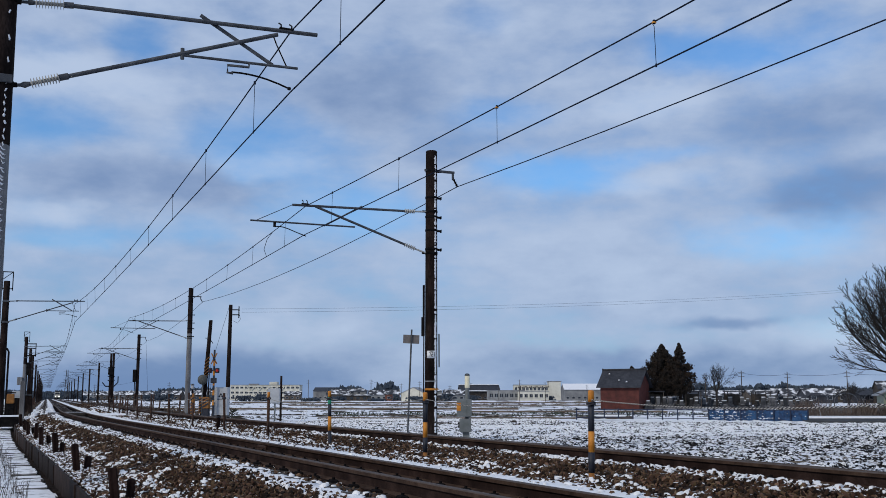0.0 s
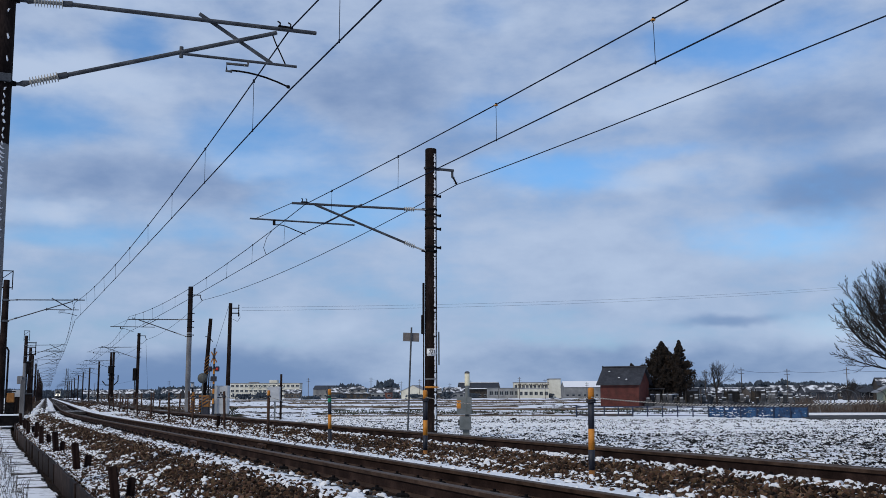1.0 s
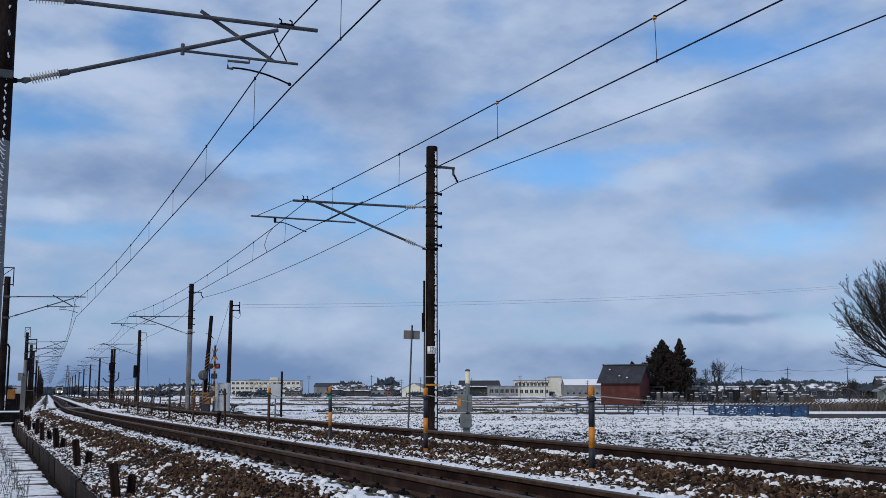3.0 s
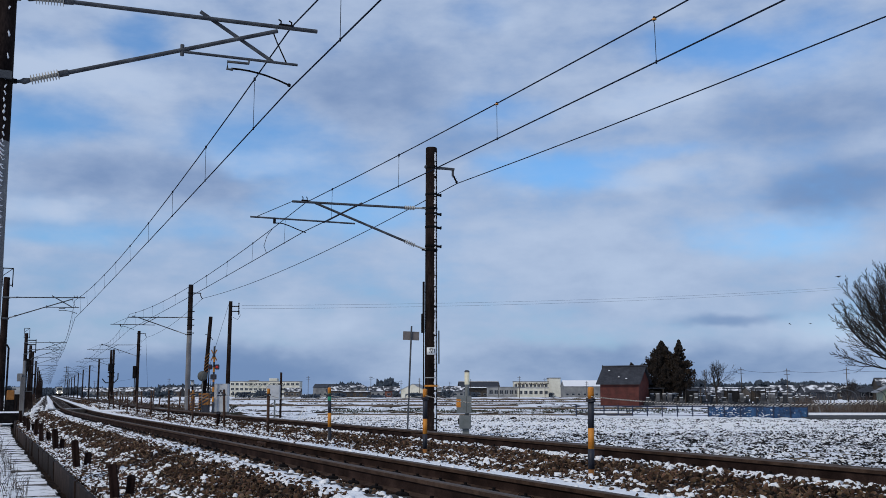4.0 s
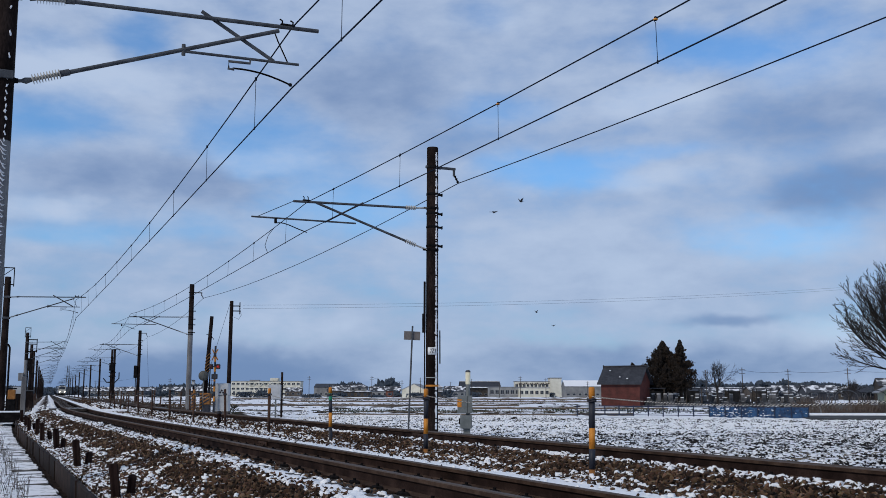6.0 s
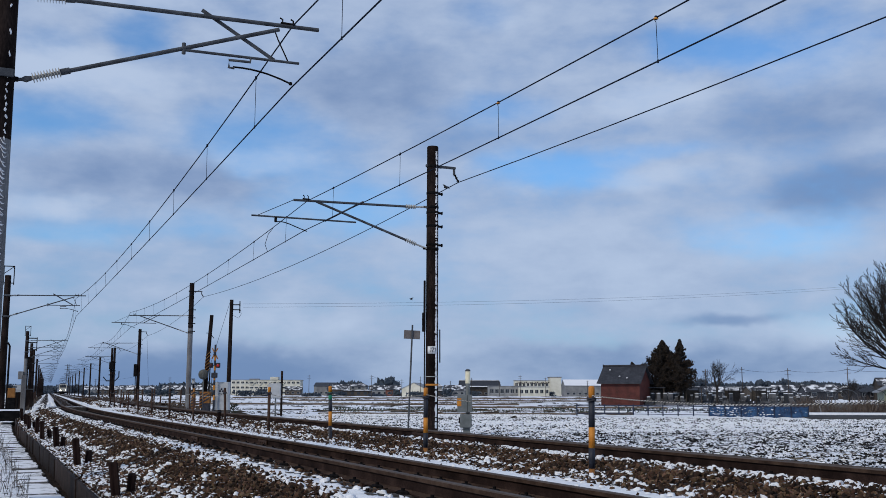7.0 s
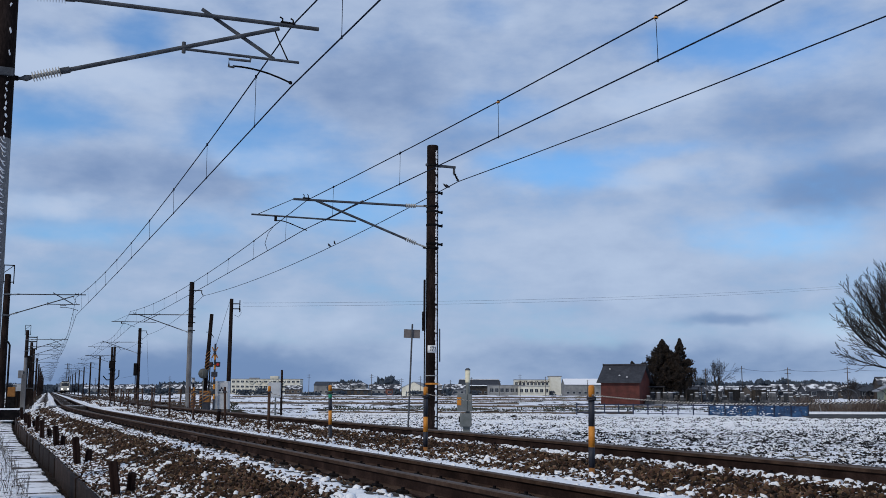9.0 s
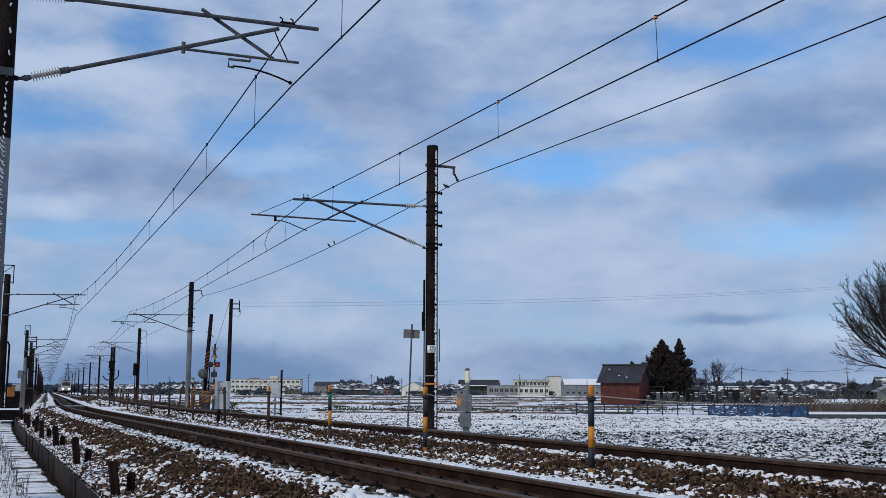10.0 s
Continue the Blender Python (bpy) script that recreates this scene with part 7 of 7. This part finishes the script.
def snow_depth(s, off):
    k = snow_ready(s, off)
    p = (s * 0.9, off * 1.9, 0.0)
    n = noise.noise((p[0] * 0.8, p[1] * 0.8, 0.0)) * 0.42 + noise.noise((p[0] * 3.4, p[1] * 2.6, 2.0)) * 0.42 + noise.noise((p[0] * 11, p[1] * 6, 5.0)) * 0.62 + noise.noise((p[0] * 21, p[1] * 11, 8.0)) * 0.3
    q = min(1.0, max(0.0, (k + n * (0.86 - 0.45 * k) - 0.46) / 0.26))
    return -0.095 + 0.122 * q * q * (3 - 2 * q) + 0.016 * noise.noise((s * 16, off * 16, 1.0))


def snow_sheet(o0, o1, s0, s1, do, ds):
    os_, ss = np.arange(o0, o1 + do / 2, do), np.arange(s0, s1, ds)
    vs = []
    for s in ss:
        for o in os_:
            vs.append(tuple(tp(s, o, float(np.interp(o, BO, BZ)) + snow_depth(s, o))))
    n, m = len(ss), len(os_)
    i = np.arange(n * m).reshape(n, m)
    f = np.stack([i[:-1, :-1], i[:-1, 1:], i[1:, 1:], i[1:, :-1]], -1).reshape(-1, 4)
    me = bpy.data.meshes.new("snow_patches")
    me.from_pydata(vs, [], f.tolist())
    me.materials.append(M["snow"])
    me.polygons.foreach_set("use_smooth", [True] * len(f))
    tagged(new("snow_patches", me), "uneven wet snow lying between ballast stones", "snow", kind="stuff")


snow_sheet(-2.55, -0.64, -7, 9, 0.032, 0.034)
snow_sheet(-2.55, -0.64, 9, 34, 0.05, 0.06)
snow_sheet(0.66, 3.34, -9, 9, 0.036, 0.04)
snow_sheet(0.66, 3.34, 9, 40, 0.055, 0.07)


def foot_snow():
    """A thin line of snow lying on the inner foot of the near track's far rail."""
    ss = np.arange(-9, 60, 0.1)
    vs = []
    for q in ss:
        w = 0.006 + 0.012 * noise.noise((q * 1.3, 0.0, 4.0))
        z = -0.143 + 0.005 * noise.noise((q * 5, 1.0, 0.0))
        vs += [tp(q, HALF - 0.035, z), tp(q, HALF - 0.05 - w * 0.5, z + 0.004), tp(q, HALF - 0.055 - w, z - 0.03)]
    b = Build().add(vs, [(3 * i + j, 3 * i + 1 + j, 3 * i + 4 + j, 3 * i + 3 + j) for i in range(len(ss) - 1) for j in range(2)], True)
    tagged(part("rail_foot_snow", b, M["snow"]), "thin line of snow along a rail foot", "snow", kind="stuff")


foot_snow()


def snow_lumps(rows, seed):
    """Stones capped with wet snow: rounded flat lumps, thick where the snow lies."""
    rng = np.random.default_rng(seed)
    pts = []
    for o0, o1, s0, s1, dens, size in rows:
        n = int((o1 - o0) * (s1 - s0) * dens)
        for off, s, u in zip(rng.uniform(o0, o1, n), rng.uniform(s0, s1, n), rng.random(n)):
            k = snow_ready(s, off)
            if k > 0.55 and rng.random() < 0.96:
                continue
            h = noise.noise((s * 0.72, off * 1.5, 0.0)) * 0.5 + noise.noise((s * 2.9, off * 4.6, 2.0)) * 0.6
            if 1.1 * k + 0.62 * h - 0.22 < u:
                continue
            p = tp(s, off, float(np.interp(off, BO, BZ)) + rng.uniform(-0.004, 0.034) + 0.012 * k)
            pts.append((p.x, p.y, p.z, size * rng.uniform(0.55, 1.3)))
    P = np.array(pts)
    n = len(P)
    ring = [(math.cos(a), math.sin(a)) for a in (2 * math.pi * j / 6 for j in range(6))]
    base = np.array([(x, y, -0.55) for x, y in ring] + [(0.72 * x, 0.72 * y, 0.38) for x, y in ring] + [(0, 0, 0.58)])
    v = base[None] * rng.uniform(0.62, 1.25, (n, 13, 3)) * rng.uniform([0.8, 0.55, 0.5], [1.5, 1.0, 0.95], (n, 3))[:, None, :] * P[:, 3][:, None, None]
    a = rng.uniform(0, 6.28, n)[:, None]
    x, y = v[..., 0] * np.cos(a) - v[..., 1] * np.sin(a), v[..., 0] * np.sin(a) + v[..., 1] * np.cos(a)
    tilt = rng.normal(0, 0.3, (n, 1))
    v = np.stack([x, y, v[..., 2] + x * tilt], -1) + P[:, None, :3]
    tri = [(i, (i + 1) % 6, (i + 1) % 6 + 6) for i in range(6)] + [(i, (i + 1) % 6 + 6, i + 6) for i in range(6)] + [(i + 6, (i + 1) % 6 + 6, 12) for i in range(6)]
    f = (np.array(tri)[None] + 13 * np.arange(n)[:, None, None]).reshape(-1, 3)
    me = bpy.data.meshes.new("snow_lumps")
    me.from_pydata(v.reshape(-1, 3).tolist(), [], f.tolist(), shade_flat=False)
    me.materials.append(M["snow"])
    tagged(new("snow_lumps", me), "clumps of wet snow capping ballast stones", "snow", kind="stuff")


def stones(rows, seed, name, label, fine=True):
    """Angular crushed stones; rows: off range, s range, stones per square metre, size. fine: twenty facets each, else eight."""
    rng = np.random.default_rng(seed)
    P, S = [], []
    for o0, o1, s0, s1, dens, size in rows:
        n = int((o1 - o0) * (s1 - s0) * dens)
        off, s = rng.uniform(o0, o1, n), rng.uniform(s0, s1, n)
        hd = np.interp(s, LS, LH)
        x, y = np.interp(s, LS, LX) + off * np.cos(hd), np.interp(s, LS, LY) + off * np.sin(hd)
        z = np.interp(off, BO, BZ) + rng.uniform(-0.03, 0.024, n)
        P.append(np.stack([x, y, z], -1))
        S.append(size * rng.uniform(0.6, 1.45, n))
    P, S = np.concatenate(P), np.concatenate(S)
    n = len(P)
    g = (1 + 5 ** 0.5) / 2
    ball = np.array([(-1, g, 0), (1, g, 0), (-1, -g, 0), (1, -g, 0), (0, -1, g), (0, 1, g), (0, -1, -g), (0, 1, -g), (g, 0, -1), (g, 0, 1), (-g, 0, -1), (-g, 0, 1)]) / 1.9
    if not fine:
        ball = np.array([(1, 0, 0), (-1, 0, 0), (0, 1, 0), (0, -1, 0), (0, 0, 1), (0, 0, -1)])
    c = len(ball)
    v = ball[None] * rng.uniform(0.62, 1.2, (n, c, 1)) * (S[:, None, None] * rng.uniform([0.9, 0.5, 0.4], [1.55, 0.85, 0.7], (n, 3))[:, None, :])
    q = rng.normal(size=(n, 4))
    q /= np.linalg.norm(q, axis=1)[:, None]
    w, a, b, e = q.T
    R = np.stack([np.stack([1 - 2 * (b * b + e * e), 2 * (a * b - w * e), 2 * (a * e + w * b)], -1),
                  np.stack([2 * (a * b + w * e), 1 - 2 * (a * a + e * e), 2 * (b * e - w * a)], -1),
                  np.stack([2 * (a * e - w * b), 2 * (b * e + w * a), 1 - 2 * (a * a + b * b)], -1)], 1)
    v = np.einsum("nij,nkj->nki", R, v) + P[:, None, :]
    tri = np.array([(0, 11, 5), (0, 5, 1), (0, 1, 7), (0, 7, 10), (0, 10, 11), (1, 5, 9), (5, 11, 4), (11, 10, 2), (10, 7, 6), (7, 1, 8),
                    (3, 9, 4), (3, 4, 2), (3, 2, 6), (3, 6, 8), (3, 8, 9), (4, 9, 5), (2, 4, 11), (6, 2, 10), (8, 6, 7), (9, 8, 1)])
    if not fine:
        tri = np.array([(0, 2, 4), (2, 1, 4), (1, 3, 4), (3, 0, 4), (2, 0, 5), (1, 2, 5), (3, 1, 5), (0, 3, 5)])
    f = (tri[None] + c * np.arange(n)[:, None, None]).reshape(-1, 3)
    me = bpy.data.meshes.new(name)
    me.vertices.add(n * c)
    me.vertices.foreach_set("co", v.reshape(-1))
    me.loops.add(f.size)
    me.loops.foreach_set("vertex_index", f.reshape(-1))
    me.polygons.add(len(f))
    me.polygons.foreach_set("loop_start", np.arange(0, f.size, 3))
    me.polygons.foreach_set("use_smooth", np.zeros(len(f), bool))
    me.update(calc_edges=True)
    me.materials.append(M["stones"])
    tagged(new(name, me), label, "ballast stones", kind="stuff")


def stone_material():
    """Each stone has its own tone; thin snow sits on some."""
    m = bpy.data.materials.new("rust_brown_stones")
    m.use_nodes = True
    nt = m.node_tree
    N, L = nt.nodes.new, nt.links.new
    b = nt.nodes["Principled BSDF"]
    b.inputs["Roughness"].default_value = 0.95
    b.inputs["Specular IOR Level"].default_value = 0.2
    g = N("ShaderNodeNewGeometry")
    rp = N("ShaderNodeValToRGB")
    els = rp.color_ramp.elements
    els[0].color, els[1].color = (0.010, 0.0062, 0.0045, 1), (0.26, 0.165, 0.105, 1)
    e = els.new(0.55)
    e.color = (0.072, 0.040, 0.024, 1)
    e = els.new(0.85)
    e.color = (0.145, 0.088, 0.054, 1)
    L(g.outputs["Random Per Island"], rp.inputs[0])
    n = N("ShaderNodeTexNoise")
    n.inputs["Scale"].default_value, n.inputs["Detail"].default_value = 35, 4
    L(g.outputs["Position"], n.inputs["Vector"])
    mx = N("ShaderNodeMix")
    mx.data_type, mx.blend_type = "RGBA", "MULTIPLY"
    mx.inputs[0].default_value = 0.6
    L(rp.outputs[0], mx.inputs[6])
    L(n.outputs["Color"], mx.inputs[7])
    # snow on the upper faces of some stones
    sp = N("ShaderNodeSeparateXYZ")
    L(g.outputs["Normal"], sp.inputs[0])
    n2 = N("ShaderNodeTexNoise")
    n2.inputs["Scale"].default_value, n2.inputs["Detail"].default_value = 3.5, 4
    L(g.outputs["Position"], n2.inputs["Vector"])
    ad = N("ShaderNodeMath")
    ad.operation = "MULTIPLY_ADD"
    L(n2.outputs["Fac"], ad.inputs[0])
    ad.inputs[1].default_value = 2.0
    L(sp.outputs["Z"], ad.inputs[2])
    st = N("ShaderNodeMapRange")
    st.inputs[1].default_value, st.inputs[2].default_value = 2.06, 2.14
    L(ad.outputs[0], st.inputs[0])
    m2 = N("ShaderNodeMix")
    m2.data_type = "RGBA"
    L(st.outputs[0], m2.inputs[0])
    L(mx.outputs[2], m2.inputs[6])
    m2.inputs[7].default_value = (0.79, 0.80, 0.83, 1)
    L(m2.outputs[2], b.inputs["Base Color"])
    bp = N("ShaderNodeBump")
    bp.inputs["Strength"].default_value, bp.inputs["Distance"].default_value = 0.5, 0.008
    L(n.outputs["Fac"], bp.inputs["Height"])
    L(bp.outputs[0], b.inputs["Normal"])
    return m


M["stones"] = stone_material()
snow_lumps([(-2.52, -0.8, -8, 12, 600, 0.036), (-2.52, -0.8, 12, 36, 230, 0.055), (-2.5, -0.8, 36, 70, 70, 0.09)], 11)
snow_lumps([(0.78, 3.32, -10, 12, 480, 0.039), (0.78, 3.32, 12, 42, 180, 0.055), (0.78, 3.32, 42, 80, 70, 0.09)], 12)
stones([(-2.55, -1.05, -6, 8, 980, 0.028), (-1.05, -0.86, -6, 8, 50, 0.028), (-0.86, -0.64, -6, 8, 420, 0.028)], 3, "ballast_near", "loose rust-brown ballast stones at the bed's edge")
stones([(-2.55, -1.05, 8, 16, 860, 0.031), (-2.55, -1.1, 16, 42, 320, 0.042), (-1.05, -0.64, 8, 20, 200, 0.03), (-0.5, 0.5, -8, 12, 140, 0.034)], 4,
       "ballast_beyond", "rust-brown ballast stones further along the bed", False)
stones([(1.6, 3.25, -8, 6, 880, 0.030), (0.9, 1.6, -8, 6, 50, 0.029), (0.66, 0.9, -8, 6, 420, 0.028)], 5, "ballast_middle", "loose rust-brown ballast stones between the tracks")
stones([(1.6, 3.25, 6, 16, 780, 0.032), (1.6, 3.2, 16, 48, 300, 0.042), (0.66, 1.6, 6, 20, 90, 0.03), (1.6, 3.2, 46, 130, 14, 0.085), (4.6, 6.2, -8, 30, 90, 0.045)], 6,
       "ballast_middle_beyond", "rust-brown ballast stones further along between the tracks", False)


# ---------------------------------------------------------------- lids of the cable trough beside the path
def trough_lids():
    t = thing("trough_lids", "row of concrete trough lids under thin snow", "trough lids", kind="structure")
    rng = random.Random(2)
    me = Build().box((0, 0, 0), (0.44, 0.47, 0.10), 0.012).mesh("lid", M["lid"])
    for k in range(90):
        o = new("lid", me)
        o.parent = t
        o.matrix_basis = tm(-5 + 0.5 * k, -2.985 + rng.uniform(-0.03, 0.03), -0.69 + rng.uniform(-0.022, 0.016), rng.uniform(-4, 4)) @ pose(0, 0, 0, rng.uniform(-2.5, 2.5), rng.uniform(-2.5, 2.5), 0)


M["lid"] = material("snowy_lid_concrete", [(0.05, 0.048, 0.05), (0.10, 0.098, 0.098), (0.15, 0.148, 0.145)], 0.9, 0, 4, (1, 1, 1), 40, 0.4, 0.01, snow=0.66, snow_grain=5.0)
trough_lids()


# ---------------------------------------------------------------- clutter along the far side of the crossing
def line_side():
    rng = random.Random(23)
    for k in range(14):
        s = 47 + 5.2 * k
        o = part("line_post", Build().tube([(0, 0, -0.5), (0, 0, 1.0 + rng.uniform(-0.1, 0.3))], 0.06, 8), M["rust"],
                 at=tm(s, -2.5 + rng.uniform(-0.2, 0.1), -0.4) @ pose(0, 0, 0, rng.uniform(-3, 3), rng.uniform(-3, 3), 0))
        tagged(o, "rusty post beside the near track", "post", "posts beyond the crossing")
    for k in range(12):
        s = 48 + 6.0 * k
        o = part("line_post", Build().tube([(0, 0, -0.5), (0, 0, 1.15 + rng.uniform(-0.1, 0.5))], 0.055, 8), M["rust"],
                 at=tm(s, 6.3 + rng.uniform(-0.2, 0.4), -0.5) @ pose(0, 0, 0, rng.uniform(-3, 3), rng.uniform(-3, 3), 0))
        tagged(o, "rusty post beside the far track", "post", "posts beyond the crossing")
    pts = []
    for i in range(3400):
        s = 46 + 170 * rng.random() ** 1.3
        left = rng.random() < 0.35
        off = rng.uniform(-3.8, -2.3) if left else rng.uniform(5.4, 9.5)
        if noise.noise((s * 0.12, off * 0.5, 3.0)) < -0.05:
            continue
        p = tp(s, off, float(np.interp(off, BO, BZ)) + rng.uniform(0, 0.35) * (0.4 + rng.random()))
        pts.append(tuple(p))
    tagged(part("withered_weeds", clump_mesh(pts, 0.13, 4, M["weeds"], "withered_weeds"), None), "dark withered weeds and rubble beside the tracks", "weeds", kind="stuff")


def brush_by_the_line():
    """Stacked sleepers and brush along the railway."""
    rng = random.Random(61)
    for s, off in ((84, 8.6), (117, 9.0)):
        t = thing("sleeper_stack", "pile of old dark timber sleepers under snow", "sleeper pile", tm(s, off, -0.78, rng.uniform(-8, 8)), "piles of old sleepers")
        for k in range(9):
            part("old_sleeper", Build().box((0.26 * (k % 3) - 0.26, rng.uniform(-0.06, 0.06), 0.09 + 0.17 * (k // 3)), (0.23, 2.1, 0.15), 0.02), M["stake"], t)
    pts = []
    for i in range(5200):
        s = 62 + 150 * rng.random() ** 1.2
        off = rng.uniform(6.4, 11) if rng.random() < 0.75 else rng.uniform(-7.5, -3.6)
        if noise.noise((s * 0.09, off * 0.35, 8.0)) < 0.02:
            continue
        pts.append(tuple(tp(s, off, FIELD + 0.75 * rng.random() ** 1.6 * (0.7 + 0.004 * s))))
    tagged(part("dead_brush", clump_mesh(pts, 0.085, 14, M["weeds"], "dead_brush"), None), "tangled brown brush along the railway fence", "brush", kind="stuff")


M["weeds"] = material("withered_weeds", [(0.018, 0.014, 0.012), (0.05, 0.036, 0.027), (0.09, 0.066, 0.05)], 0.95, 0, 0.8, (1, 1, 1), 12, 0.3, 0.02, snow=-0.1)
line_side()
brush_by_the_line()

# ---------------------------------------------------------------- what moves
# seconds and place of each bird
BIRD_A = [(0, 52.30, 62.61, 8.46), (3.8, 18.61, 45.00, 5.93), (4, 16.92, 44.07, 5.73), (4.1, 15.95, 43.61, 5.73), (4.3, 14.19, 42.68, 5.89), 
          (4.5, 12.39, 41.76, 6.25), (4.8, 9.80, 40.36, 6.66), (5.1, 7.32, 38.97, 6.69), (5.3, 5.79, 38.05, 6.73), (5.5, 4.36, 37.12, 6.84), 
          (5.7, 2.95, 36.19, 6.96), (6.3, 1.05, 33.60, 6.86), (6.9, 0.03, 31.09, 6.95), (10, 0.03, 31.09, 6.95)]
BIRD_B = [(0, 60.16, 63.66, 5.43), (4.2, 18.51, 44.13, 6.55), (4.5, 15.55, 42.74, 6.50), (4.8, 12.56, 41.34, 6.71), (5.1, 9.69, 39.94, 6.95), 
          (5.3, 7.88, 39.01, 7.13), (5.5, 6.16, 38.07, 7.31), (5.7, 4.57, 37.14, 7.50), (6.25, 1.30, 34.20, 7.25), (6.75, -0.35, 32.01, 6.93), 
          (10, -0.35, 32.01, 6.93)]
BIRD_C = [(0, 71.52, 126.80, 23.73), (3.8, 29.85, 85.00, 7.26), (4, 27.70, 82.80, 6.34), (4.1, 26.56, 81.70, 5.96), (4.3, 24.35, 79.50, 5.45), 
          (4.5, 21.94, 77.30, 5.21), (4.8, 18.39, 74.00, 4.96), (5.3, 12.46, 68.50, 5.22), (5.5, 10.36, 66.30, 5.40), (5.7, 8.31, 64.10, 5.59), 
          (6.8, -0.58, 52.00, 4.99), (7, -1.62, 50.72, 5.30), (7.2, -2.72, 49.45, 5.68), (7.4, -3.61, 48.17, 6.15), (7.6, -4.29, 46.90, 6.60), 
          (7.8, -4.61, 45.62, 6.92), (8, -4.82, 44.35, 6.85), (8.25, -4.84, 43.07, 6.81), (10, -4.84, 43.07, 6.81)]
BIRD_D = [(0, 89.76, 131.34, 22.87), (4, 30.03, 84.67, 6.47), (4.1, 28.60, 83.50, 5.99), (4.3, 25.55, 81.17, 5.24), (4.5, 22.69, 78.83, 4.66), 
          (4.8, 18.45, 75.33, 4.30), (5.3, 12.58, 69.50, 4.46), (5.5, 10.70, 67.17, 4.66), (5.7, 8.96, 64.83, 4.72), (6.8, 0.47, 52.00, 4.91), 
          (7, -0.76, 50.61, 5.20), (7.2, -1.76, 49.22, 5.58), (7.4, -2.61, 47.83, 5.93), (7.6, -3.25, 46.45, 6.31), (7.8, -3.73, 45.06, 6.57), 
          (8, -4.05, 43.67, 6.67), (8.2, -4.35, 42.28, 6.71), (8.4, -4.52, 42.28, 6.81), (10, -4.52, 42.28, 6.81)]


def motions():
    walk(train, [(0.0, tm(570, SP, 0.0, 180)), (5.0, tm(444, SP, 0.0, 180)), (10.0, tm(318, SP, 0.0, 180))])
    for n, ((bird, wings), way, lands) in enumerate(zip(birds, (BIRD_A, BIRD_B, BIRD_C, BIRD_D), (6.9, 6.75, 8.25, 8.4))):
        rows = []
        for i, (t, x, y, z) in enumerate(way):
            a, b = way[max(i - 1, 0)], way[min(i + 1, len(way) - 1)]
            d = Vector((b[1] - a[1], b[2] - a[2], b[3] - a[3]))
            if t < lands:
                head = math.degrees(math.atan2(d.y, d.x))
                climb = -math.degrees(math.atan2(d.z, math.hypot(d.x, d.y)))
                rows.append((t, pose(x, y, z, 0, climb, head)))
            else:
                rows.append((t, pose(x, y, z + 0.05, 0, -24, 205 + 20 * n)))
        walk(bird, rows)
        for wing, sg in zip(wings, (1, -1)):
            rows = [(0.0, pose(0, 0, 0))]
            t, k = 3.6, 0
            while t < lands:
                beat = 46 if t < lands - 0.35 else 68
                rows.append((t, pose(0, 0, 0, sg * (8 + beat * math.sin(k * math.pi / 2 + n)), 0, -sg * 8)))
                t, k = t + 1 / 15, k + 1
            rows += [(lands + 0.07, pose(0, 0, 0, 0, 25, sg * 20)), (lands + 0.13, pose(0, 0, 0.002, 0, 50, sg * 52)), (lands + 0.2, pose(0, 0, 0.004, 0, 72, sg * 80)),
                     (10.0, pose(0, 0, 0.004, 0, 72, sg * 80))]
            walk(wing, rows)


motions()
